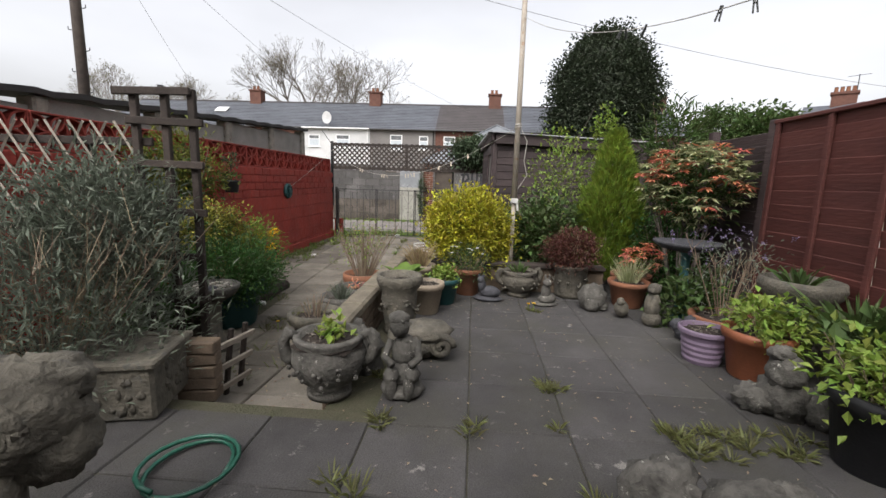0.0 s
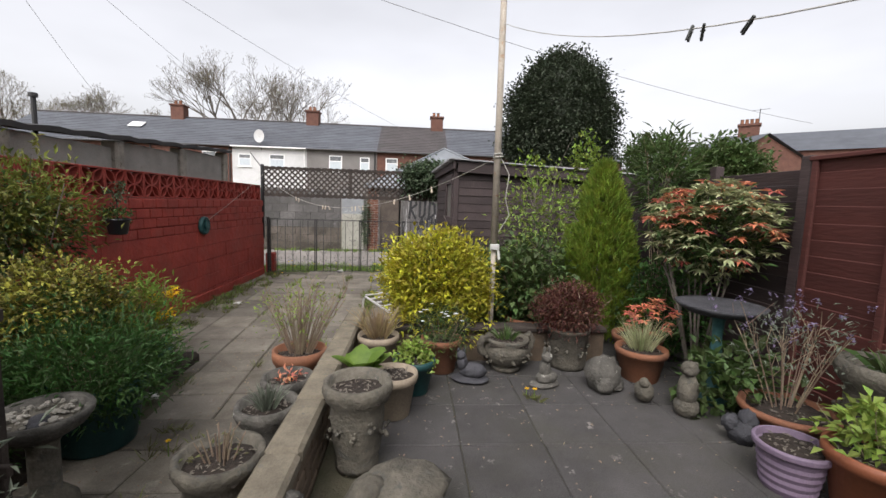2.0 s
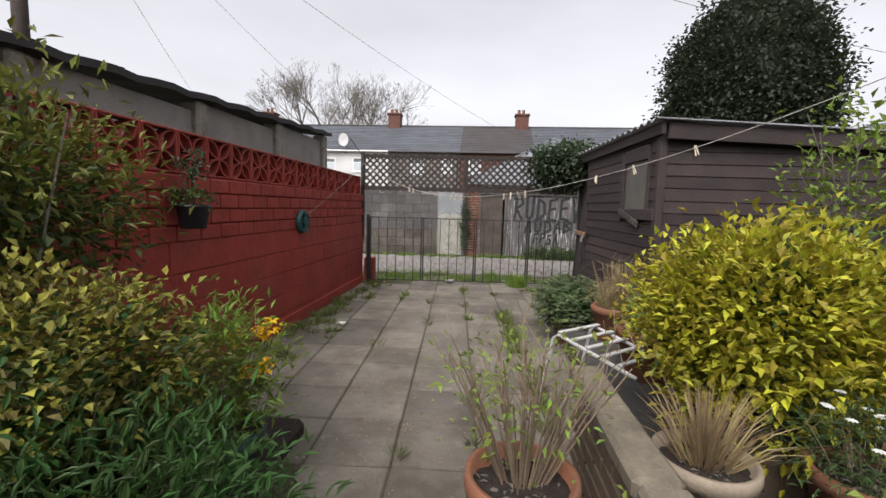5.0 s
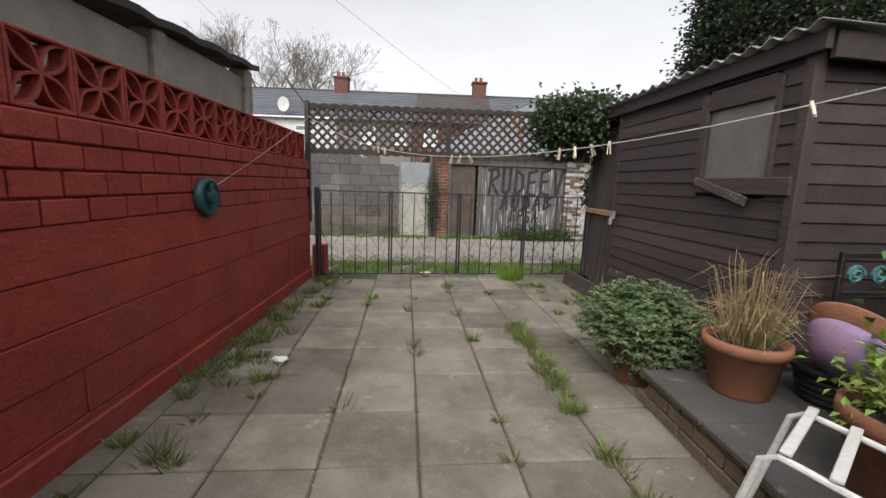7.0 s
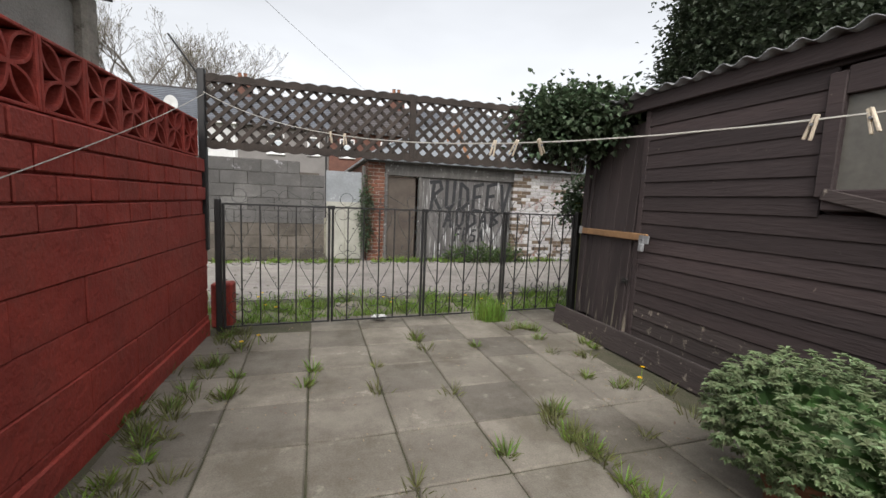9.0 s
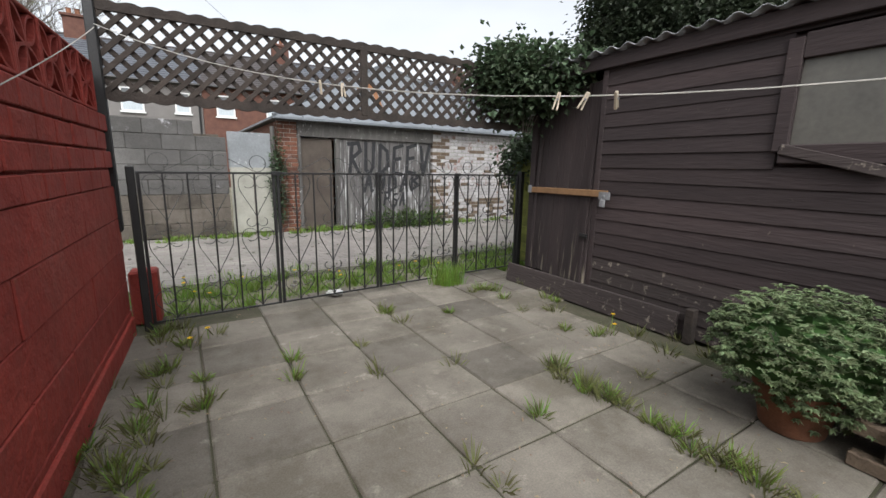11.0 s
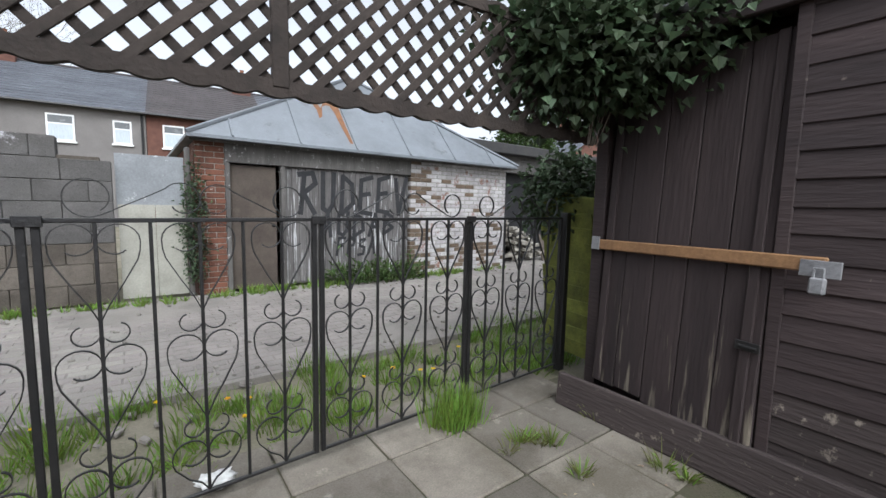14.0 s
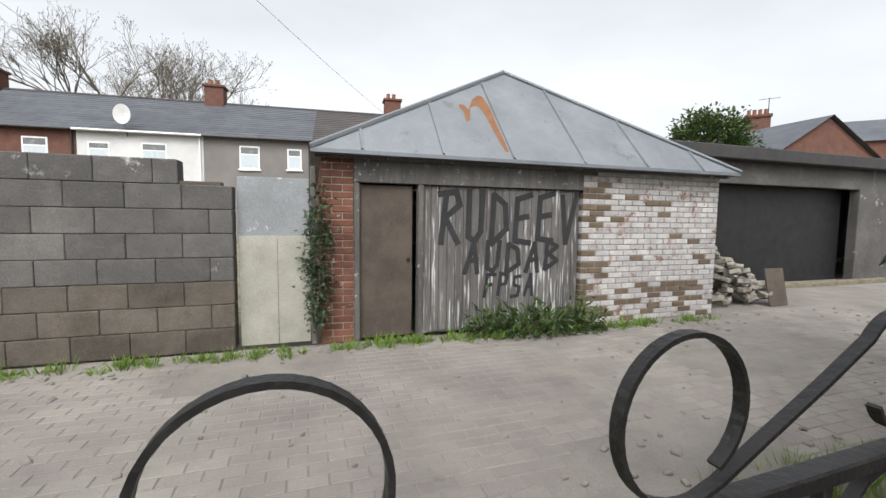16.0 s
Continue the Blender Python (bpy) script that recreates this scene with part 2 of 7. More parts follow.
CONPOST = mat("concrete_post", (0.3, 0.28, 0.24), (0.18, 0.17, 0.145), 9, 0.92, 0.6, 80, spots=(0.12, 0.11, 0.09), spot_scale=18, spot_at=0.58)
ROOFDARK = mat("dark_roof_felt", (0.03, 0.03, 0.032), (0.05, 0.048, 0.046), 5, 0.85, 0.4, 60)
CORR = mat("corrugated_roof_sheet", (0.26, 0.26, 0.265), (0.14, 0.14, 0.143), 5, 0.7, 0.3, 60)
ZINC = mat("grey_sheet_metal", (0.2, 0.218, 0.235), (0.145, 0.158, 0.172), 1.6, 0.5, 0.12, 40, metal=0.25, spec=0.5, grain=0.12, spots=(0.11, 0.115, 0.12), spot_scale=3.5, spot_at=0.6)
RUST = mat("rust", (0.22, 0.1, 0.04), (0.14, 0.075, 0.045), 9, 0.9, 0.5, 60)
TINGATE = mat("galvanised_sheet", (0.27, 0.285, 0.295), (0.2, 0.21, 0.22), 3, 0.5, 0.1, 50, metal=0.2, spots=(0.5, 0.51, 0.5), spot_scale=6)
CREAMSHEET = mat("cream_painted_sheet", (0.36, 0.35, 0.3), (0.26, 0.255, 0.22), 3, 0.7, 0.2, 60)
BRICK_RED = mat("old_red_brick", (0.17, 0.07, 0.043), (0.1, 0.045, 0.03), 8, 0.9, 0.5, 90, rnd=0.25, spots=(0.42, 0.4, 0.37), spot_scale=7, spot_at=0.6)
BRICK_WHITE = mat("flaking_whitewashed_brick", (0.47, 0.455, 0.45), (0.31, 0.295, 0.29), 6, 0.9, 0.5, 90, rnd=0.16, spots=(0.2, 0.11, 0.085), spot_scale=5, spot_at=0.57)
BROWNBRICK = mat("brown_brick", (0.15, 0.11, 0.075), (0.1, 0.075, 0.055), 8, 0.9, 0.5, 90, rnd=0.2)
MORTAR = mat("mortar", (0.3, 0.28, 0.25), (0.2, 0.185, 0.165), 8, 0.95, 0.5, 90)
GRAFFITI = mat("black_spray_paint", (0.018, 0.018, 0.02), (0.03, 0.03, 0.032), 8, 0.7, 0, 60)
WHITEPAINT = mat("chipped_white_paint", (0.5, 0.5, 0.48), (0.4, 0.395, 0.375), 8, 0.5, 0.2, 70, spots=(0.12, 0.06, 0.04), spot_scale=25, spot_at=0.66)
POLEPAINT = mat("peeling_cream_pole", (0.36, 0.32, 0.265), (0.27, 0.24, 0.195), 9, 0.7, 0.3, 70, spots=(0.24, 0.15, 0.09), spot_scale=16, spot_at=0.58)
SLATE = mat("grey_slate_roof", (0.09, 0.097, 0.112), (0.064, 0.069, 0.08), 0.8, 0.6, 0.2, 30, rnd=0.1, stretch=(1, 1, 3))
TILE = mat("dark_concrete_tile", (0.07, 0.062, 0.062), (0.05, 0.045, 0.045), 0.8, 0.75, 0.3, 30)
RENDERW = mat("white_house_render", (0.58, 0.58, 0.575), (0.48, 0.48, 0.475), 0.8, 0.9, 0.2, 30)
RENDERG = mat("grey_house_render", (0.19, 0.178, 0.17), (0.15, 0.14, 0.133), 0.8, 0.9, 0.2, 30)
HOUSEBRICK = mat("house_brick", (0.135, 0.064, 0.046), (0.095, 0.047, 0.036), 3, 0.9, 0.3, 20)
WINFRAME = mat("white_window_frame", (0.75, 0.75, 0.74), (0.68, 0.68, 0.67), 3, 0.5, 0, 30)
CURTAIN = mat("net_curtain", (0.5, 0.55, 0.58), (0.38, 0.42, 0.45), 5, 0.9, 0, 30, stretch=(6, 6, 0.5))
GLASS = mat("dusty_window_glass", (0.1, 0.11, 0.115), (0.14, 0.145, 0.15), 3, 0.25, 0, 30, spec=0.6, grain=0.05)
FROST = mat("clouded_plastic_pane", (0.13, 0.122, 0.105), (0.085, 0.08, 0.07), 3, 0.4, 0, 30, spec=0.5)
BARK = mat("grey_bark", (0.17, 0.15, 0.125), (0.11, 0.096, 0.08), 8, 0.95, 0.5, 60)
TWIG = mat("pale_dry_twig", (0.26, 0.2, 0.14), (0.17, 0.13, 0.09), 12, 0.9, 0.2, 60, island=0.2)
STRAW = mat("dry_straw", (0.36, 0.27, 0.145), (0.22, 0.16, 0.085), 10, 0.8, 0, 60, island=0.3, trans=0.2)
PEG = mat("pale_wooden_peg", (0.55, 0.47, 0.36), (0.45, 0.38, 0.29), 12, 0.7, 0, 60)
PEGDARK = mat("grey_plastic_peg", (0.06, 0.065, 0.06), (0.04, 0.042, 0.04), 12, 0.6, 0, 60)
LINE = mat("clothes_line", (0.42, 0.4, 0.36), (0.3, 0.29, 0.26), 30, 0.7, 0, 60)
HOSE = mat("green_hose", (0.01, 0.09, 0.055), (0.008, 0.06, 0.04), 9, 0.4, 0, 60, spec=0.5)
PAPER = mat("white_litter", (0.7, 0.7, 0.68), (0.6, 0.6, 0.58), 9, 0.8, 0, 60)
VERDIGRIS = mat("verdigris_iron", (0.06, 0.16, 0.16), (0.03, 0.09, 0.1), 12, 0.6, 0.4, 60)
MOSSWOOD = mat("moss_green_board", (0.22, 0.235, 0.05), (0.1, 0.11, 0.032), 6, 0.9, 0.5, 60, rnd=0.2)

IVY = leafmat("ivy_leaf", (0.085, 0.12, 0.062), (0.04, 0.062, 0.032), 0.5)
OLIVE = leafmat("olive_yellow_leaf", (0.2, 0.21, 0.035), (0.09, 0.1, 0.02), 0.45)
DARKTREE = leafmat("ivy_clad_tree_leaf", (0.047, 0.062, 0.034), (0.024, 0.034, 0.018), 0.3)
YELLOWLEAF = leafmat("golden_privet_leaf", (0.5, 0.44, 0.03), (0.22, 0.23, 0.025), 0.35)
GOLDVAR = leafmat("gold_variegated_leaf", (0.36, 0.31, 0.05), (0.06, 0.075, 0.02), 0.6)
CONIFER = leafmat("lime_conifer_frond", (0.19, 0.25, 0.025), (0.085, 0.14, 0.018), 0.35)
MIDGREEN = leafmat("mid_green_leaf", (0.085, 0.13, 0.035), (0.04, 0.068, 0.02), 0.45)
FRESH = leafmat("fresh_green_leaf", (0.25, 0.33, 0.055), (0.12, 0.185, 0.03), 0.35)
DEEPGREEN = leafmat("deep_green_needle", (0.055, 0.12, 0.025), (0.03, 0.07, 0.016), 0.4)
LAVENDER = leafmat("grey_lavender_leaf", (0.19, 0.215, 0.165), (0.1, 0.118, 0.085), 0.4)
SEDUM = leafmat("sedum_rosette_leaf", (0.2, 0.25, 0.125), (0.11, 0.15, 0.07), 0.35)
REDLEAF = leafmat("dark_red_leaf", (0.13, 0.04, 0.03), (0.07, 0.028, 0.02), 0.4)
PINKLEAF = leafmat("coral_young_leaf", (0.62, 0.17, 0.11), (0.5, 0.24, 0.14), 0.25)
CREAMLEAF = leafmat("cream_edged_leaf", (0.5, 0.49, 0.3), (0.22, 0.26, 0.11), 0.4)
GRASS = leafmat("grass_blade", (0.19, 0.29, 0.045), (0.1, 0.17, 0.028), 0.4)
DULLGRASS = leafmat("dull_weed", (0.15, 0.16, 0.05), (0.1, 0.1, 0.04), 0.4)
YELLOWFL = leafmat("yellow_petal", (0.8, 0.55, 0.01), (0.75, 0.42, 0.01), 0.1)
WHITEFL = leafmat("white_petal", (0.8, 0.8, 0.76), (0.7, 0.7, 0.66), 0.05)
LILACFL = leafmat("lilac_petal", (0.2, 0.17, 0.27), (0.15, 0.12, 0.2), 0.2)
BERGLEAF = leafmat("bergenia_leaf", (0.15, 0.26, 0.035), (0.075, 0.15, 0.02), 0.2)
TREEBUD = leafmat("pale_spring_bud", (0.2, 0.18, 0.1), (0.14, 0.12, 0.075), 0.3)


# ---- mesh helpers ----
class Geo:
    """Collects vertices and faces for one mesh."""

    def __init__(self):
        self.v, self.f = [], []

    def add(self, verts, faces, m=None):
        k = len(self.v)
        self.v += [tuple(m @ Vector(p)) for p in verts] if m is not None else [tuple(p) for p in verts]
        self.f += [tuple(i + k for i in f) for f in faces]
        return self

    def box(self, x0, x1, y0, y1, z0, z1, b=0.004, m=None):
        c, h = ((x0 + x1) / 2, (y0 + y1) / 2, (z0 + z1) / 2), (abs(x1 - x0) / 2, abs(y1 - y0) / 2, abs(z1 - z0) / 2)
        b = min(b, min(h) * 0.45)
        verts, idx = [], {}
        for sx in (-1, 1):
            for sy in (-1, 1):
                for sz in (-1, 1):
                    s = (sx, sy, sz)
                    for a in range(3):
                        idx[(s, a)] = len(verts)
                        verts.append(tuple(c[i] + s[i] * (h[i] - (0 if i == a else b)) for i in range(3)))
        faces = []
        for a in range(3):
            u, w = (a + 1) % 3, (a + 2) % 3
            for sg in (-1, 1):
                loop = []
                for p, q in ((-1, -1), (1, -1), (1, 1), (-1, 1)):
                    s = [0, 0, 0]
                    s[a], s[u], s[w] = sg, p, q
                    loop.append(idx[(tuple(s), a)])
                faces.append(loop if sg > 0 else loop[::-1])
            for p in (-1, 1):
                for q in (-1, 1):
                    s1, s2 = [0, 0, 0], [0, 0, 0]
                    s1[a], s2[a] = -1, 1
                    s1[u] = s2[u] = p
                    s1[w] = s2[w] = q
                    s1, s2 = tuple(s1), tuple(s2)
                    loop = [idx[(s1, u)], idx[(s2, u)], idx[(s2, w)], idx[(s1, w)]]
                    faces.append(loop if p * q < 0 else loop[::-1])
        for sx in (-1, 1):
            for sy in (-1, 1):
                for sz in (-1, 1):
                    s = (sx, sy, sz)
                    loop = [idx[(s, 0)], idx[(s, 1)], idx[(s, 2)]]
                    faces.append(loop if sx * sy * sz > 0 else loop[::-1])
        return self.add(verts, faces, m)

    def lathe(self, prof, n=28, at=(0, 0, 0), rough=0.0, flute=0.0, k=0):
        verts, faces = [], []
        for j, (r, z) in enumerate(prof):
            for i in range(n):
                a = 2 * math.pi * i / n
                rr = r * (1 + flute * (i % 2))
                if rough:
                    rr *= 1 + rough * noise.noise(Vector((math.cos(a) * 4 + at[0] * 9, math.sin(a) * 4 + at[1] * 9, z * 22)))
                verts.append((at[0] + rr * math.cos(a), at[1] + rr * math.sin(a), at[2] + z))
        for j in range(len(prof) - 1):
            for i in range(n):
                i2 = (i + 1) % n
                faces.append((j * n + i, j * n + i2, (j + 1) * n + i2, (j + 1) * n + i))
        faces.append(tuple(reversed(range(n))))
        faces.append(tuple(range((len(prof) - 1) * n, len(prof) * n)))
        return self.add(verts, faces)

    def tube(self, pts, r, n=6):
        pts = [Vector(p) for p in pts]
        rad = r if isinstance(r, (list, tuple)) else [r] * len(pts)
        verts, faces = [], []
        prev = None
        for i, p in enumerate(pts):
            d = (pts[min(i + 1, len(pts) - 1)] - pts[max(i - 1, 0)])
            d = d.normalized() if d.length > 1e-9 else Vector((0, 0, 1))
            if prev is None:
                u = d.orthogonal().normalized()
            else:
                u = (prev - d * prev.dot(d))
                u = u.normalized() if u.length > 1e-6 else d.orthogonal().normalized()
            prev = u
            w = d.cross(u)
            for s in range(n):
                a = 2 * math.pi * (s + 0.5) / n
                verts.append(p + (u * math.cos(a) + w * math.sin(a)) * rad[i])
        for i in range(len(pts) - 1):
            for s in range(n):
                s2 = (s + 1) % n
                faces.append((i * n + s, i * n + s2, (i + 1) * n + s2, (i + 1) * n + s))
        faces.append(tuple(reversed(range(n))))
        faces.append(tuple(range((len(pts) - 1) * n, len(pts) * n)))
        return self.add(verts, faces)

    def band(self, pts, wd, th):
        """A flat bar bent along points in the x-z plane: wd deep in y, th thick."""
        pts = [Vector(p) for p in pts]
        verts, faces = [], []
        for i, p in enumerate(pts):
            d = pts[min(i + 1, len(pts) - 1)] - pts[max(i - 1, 0)]
            n = Vector((-d.z, 0, d.x)).normalized() * th / 2 if d.length > 1e-9 else Vector((th / 2, 0, 0))
            y = Vector((0, wd / 2, 0))
            verts += [p + n + y, p + n - y, p - n - y, p - n + y]
        for i in range(len(pts) - 1):
            k = 4 * i
            faces += [(k + a, k + (a + 1) % 4, k + 4 + (a + 1) % 4, k + 4 + a) for a in range(4)]
        faces += [(3, 2, 1, 0), tuple(len(verts) - 4 + a for a in range(4))]
        return self.add(verts, faces)

    def blob(self, c, r, amp=0.12, freq=3.0, u=18, w=12, seed=0.0):
        r = (r, r, r) if not isinstance(r, (tuple, list)) else r
        verts, faces = [], []
        for j in range(w + 1):
            t = math.pi * j / w
            for i in range(u):
                a = 2 * math.pi * i / u
                d = Vector((math.sin(t) * math.cos(a), math.sin(t) * math.sin(a), math.cos(t)))
                k = 1 + amp * (noise.noise(d * freq + Vector((seed, seed * 1.7, c[0] * 3))) + 0.5 * noise.noise(d * freq * 2.7 + Vector((seed, 0, c[1] * 3))) + 0.3 * noise.noise(d * freq * 7 + Vector((seed, 2, c[2] * 3))))
                verts.append((c[0] + d.x * r[0] * k, c[1] + d.y * r[1] * k, c[2] + d.z * r[2] * k))
        for j in range(w):
            for i in range(u):
                i2 = (i + 1) % u
                faces.append((j * u + i, (j + 1) * u + i, (j + 1) * u + i2, j * u + i2))
        return self.add(verts, faces)

    def leaf(self, p, d, up, ln, wd, fold=0.25):
        p, d = Vector(p), Vector(d).normalized()
        s = d.cross(Vector(up))
        s = s.normalized() if s.length > 1e-4 else d.orthogonal().normalized()
        u = s.cross(d)
        a, t = p, p + d * ln - u * ln * 0.12
        m1 = p + d * ln * 0.45 + s * wd * 0.5 + u * wd * fold
        m2 = p + d * ln * 0.45 - s * wd * 0.5 + u * wd * fold
        k = len(self.v)
        self.v += [tuple(a), tuple(m1), tuple(t), tuple(m2)]
        self.f += [(k, k + 1, k + 2), (k, k + 2, k + 3)]
        return self

    def blade(self, p, tip, wd, bend=0.3):
        p, tip = Vector(p), Vector(tip)
        d = tip - p
        s = d.cross(Vector((random.uniform(-1, 1), random.uniform(-1, 1), 0.2)))
        s = s.normalized() * wd * 0.5 if s.length > 1e-6 else Vector((wd * 0.5, 0, 0))
        mid = p + d * 0.55 + Vector((0, 0, d.length * bend * 0.4))
        k = len(self.v)
        self.v += [tuple(p + s), tuple(p - s), tuple(mid - s * 0.8), tuple(mid + s * 0.8), tuple(tip)]
        self.f += [(k, k + 1, k + 2, k + 3), (k + 3, k + 2, k + 4)]
        return self

    def mesh(self, name, smooth=False):
        me = bpy.data.meshes.new(name)
        me.from_pydata(self.v, [], self.f)
        if smooth:
            me.polygons.foreach_set("use_smooth", [True] * len(me.polygons))
        me.update()
        return me


def part(name, geo, material, parent, label="", smooth=False):
    """Links a mesh as one part under a thing or a part; its vertices are in the thing's own space."""
    me = geo if isinstance(geo, bpy.types.Mesh) else geo.mesh(name, smooth)
    if not me.materials:
        me.materials.append(material)
    ob = new(name, me)
    ob.parent = parent
    if label:
        ob["label"] = label
    return ob


def thing(name, label, category, group="", kind="", at=(0, 0, 0), rz=0):
    ob = new(name)
    ob.empty_display_size = 0.1
    ob.matrix_basis = pose(*at, 0, 0, rz)
    return tagged(ob, label, category, group, kind)


def solid(name, geo, material, label, category, group="", kind="", at=(0, 0, 0), rz=0, smooth=False):
    me = geo.mesh(name, smooth)
    me.materials.append(material)
    ob = new(name, me)
    ob.matrix_basis = pose(*at, 0, 0, rz)
    return tagged(ob, label, category, group, kind)


def pieces(name, boxes, material, parent, b=0.006):
    """Separate pieces, given as x0, x1, y0, y1, z0, z1, that share meshes where they are alike."""
    cache = {}
    for x0, x1, y0, y1, z0, z1, *tilt in boxes:
        key = (round(x1 - x0, 3), round(y1 - y0, 3), round(z1 - z0, 3))
        if key not in cache:
            me = Geo().box(-key[0] / 2, key[0] / 2, -key[1] / 2, key[1] / 2, -key[2] / 2, key[2] / 2, b).mesh(name)
            me.materials.append(material)
            cache[key] = me
        ob = new(name, cache[key])
        ob.parent = parent
        rx, ry, rz = tilt if tilt else (0, 0, 0)
        ob.matrix_basis = pose((x0 + x1) / 2, (y0 + y1) / 2, (z0 + z1) / 2, rx, ry, rz)


def joined(boxes, b=0.006):
    g = Geo()
    for x0, x1, y0, y1, z0, z1, *tilt in boxes:
        g.box(x0, x1, y0, y1, z0, z1, b)
    return g


R = random.Random(7)
U = R.uniform


def rvec():
    while True:
        v = Vector((U(-1, 1), U(-1, 1), U(-1, 1)))
        if 0.05 < v.length < 1:
            return v.normalized()


# ---- large structure ----
PZ = 0.28                       # height of the patio over the path
g = Geo()
N = 24
xs = [-600, -120, -40, -14, -5, 0, 5, 14, 40, 120, 600]
ys = [-600, -120, -30, -6, 0, 6, 11.5, 12.5, 16, 30, 60, 150, 600]
verts = [(x, y, -0.06) for y in ys for x in xs]
faces = [(j * len(xs) + i, j * len(xs) + i + 1, (j + 1) * len(xs) + i + 1, (j + 1) * len(xs) + i) for j in range(len(ys) - 1) for i in range(len(xs) - 1)]
ground = solid("ground", g.add(verts, faces), EARTH, "dusty earth ground with patches of weeds", "ground", kind="structure")

SK = 4.3                        # the lane runs a little askew to the yard
LX, LY = -1.66, 15.6
lane_m = pose(LX, LY, 0, 0, 0, SK)

# the lane: sand-filled block paving
lane = thing("road", "pale dusty block-paved back lane", "road", kind="structure", at=(LX, LY, 0), rz=SK)
part("lane_bed", Geo().box(-30, 40, -3.1, 0.05, -0.2, -0.006), SAND, lane)
part("lane_bed", Geo().box(3.9, 40, 0.05, 3.0, -0.2, -0.007), SAND, lane, "cracked concrete apron before the garages")

# yard path
path_floor = thing("floor_path", "sandy square paving slabs with weedy joints", "path", kind="structure")
part("bedding", Geo().box(-3.3, 0.6, 3.05, 11.45, -0.3, -0.012), JOINT, path_floor, "earth between the slabs")
part("bedding", Geo().add([(-2.3, 3.1, 0.085), (-0.6, 3.1, 0.085), (-0.6, 5.2, -0.011), (-2.3, 5.2, -0.011)], [(0, 1, 2, 3)]), JOINT, path_floor)
patio_floor = thing("floor_patio", "dark grey concrete patio slabs with weeds in the joints", "patio", kind="structure")
part("bedding", Geo().box(-3.3, 2.6, -2.0, 3.12, -0.1, PZ - 0.01), JOINT, patio_floor)
part("bedding", Geo().box(-0.6, 2.6, 3.12, 5.6, -0.1, PZ - 0.01), JOINT, patio_floor)
bed_floor = thing("floor_terrace", "low brick-edged terrace with stone flags", "terrace", kind="structure")
part("fill", Geo().box(-0.3, 2.6, 5.6, 7.95, -0.1, 0.2), JOINT, bed_floor)
part("soil_bed", Geo().box(-3.28, -2.2, 3.12, 6.3, -0.1, 0.09, 0.03), SOIL, path_floor, "dark planting bed along the wall")

# red boundary wall
wall_west = thing("wall_west", "red painted block wall with pierced screen blocks on top", "wall", kind="structure")
part("core", Geo().box(-3.48, -3.296, -2.0, 11.12, -0.1, 1.535), RED, wall_west)
part("plinth", Geo().box(-3.3, -3.262, 3.0, 11.1, -0.05, 0.13, 0.012), RED, wall_west)

# house wall behind
wall_south = thing("wall_south", "plain rendered rear wall of the house", "wall", kind="structure")
part("core", Geo().box(-3.5, 2.8, -2.3, -2.0, -0.1, 5.2), RENDERG, wall_south)

# neighbour's concrete garage over the wall
ng = thing("neighbour_garage", "concrete panel garage with a dark flat roof behind the wall", "garage")
for y0, y1 in ((0.6, 2.0), (2.0, 3.3), (3.3, 4.65), (4.65, 6.0), (6.0, 7.38), (7.38, 8.72), (8.72, 10.1)):
    top = lambda y: 2.02 + (y - 4.5) * 0.066
    for k in range(4):
        z0, z1 = -0.1 + k * 0.6, min(-0.1 + (k + 1) * 0.6 - 0.012, top(y0) - 0.02)
        if z1 > z0:
            part("panel", Geo().box(-3.7, -3.62, y0 + 0.04, y1 - 0.04, z0, z1, 0.008), PANEL, ng)
    part("post", Geo().box(-3.74, -3.56, y1 - 0.07, y1 + 0.07, -0.1, top(y1) - 0.03, 0.02), CONPOST, ng)
part("back_wall", Geo().box(-7.2, -3.7, 10.0, 10.12, -0.1, 2.25), PANEL, ng)
g = Geo()
n = 60
for i in range(n + 1):
    y = 0.5 + i * 9.75 / n
    z = 2.0 + (y - 4.5) * 0.066
    dz = 0.012 * math.sin(i * 2.1)
    g.v += [(-3.52, y, z + dz), (-3.52, y, z + 0.05 + dz), (-7.3, y, z + 0.3)]
g.f += [f for i in range(n) for f in ((3 * i, 3 * i + 3, 3 * i + 4, 3 * i + 1), (3 * i + 1, 3 * i + 4, 3 * i + 5, 3 * i + 2), (3 * i, 3 * i + 2, 3 * i + 5, 3 * i + 3))]
part("roof", g, ROOFDARK, ng)

# shed
SHED_RZ = 3.0
shed = thing("shed", "dark brown weatherboarded garden shed with corrugated roof", "shed", at=(0.405, 8.02, 0), rz=SHED_RZ)
part("frame", Geo().box(0.03, 2.5, 0.03, 2.12, 0.0, 2.12), SHEDWOOD, shed)
part("frame", Geo().box(0.26, 2.5, 2.12, 3.05, 0.0, 2.12), SHEDWOOD, shed)
rr = random.Random(3)
bh = 0.112
boards_w, boards_s = [], []
for k in range(19):
    z0 = 0.02 + k * bh
    spans = [(0.04, 2.1)]
    if z0 + bh > 1.36 and z0 < 2.02:
        spans = [(0.04, 0.2), (0.82, 2.1)]
    for y0, y1 in spans:
        boards_w.append((-0.012, 0.01, y0, y1, z0, z0 + bh + 0.018, rr.uniform(-0.25, 0.25), 5 + rr.uniform(-1.5, 1.5), 0))
    boards_s.append((0.02, 2.5, -0.012, 0.01, z0, z0 + bh + 0.018, -5 + rr.uniform(-1.5, 1.5), rr.uniform(-0.2, 0.2), 0))
pieces("weatherboard", [q for q in boards_w if q[4] > 0.45], SHEDWOOD, shed, 0.004)
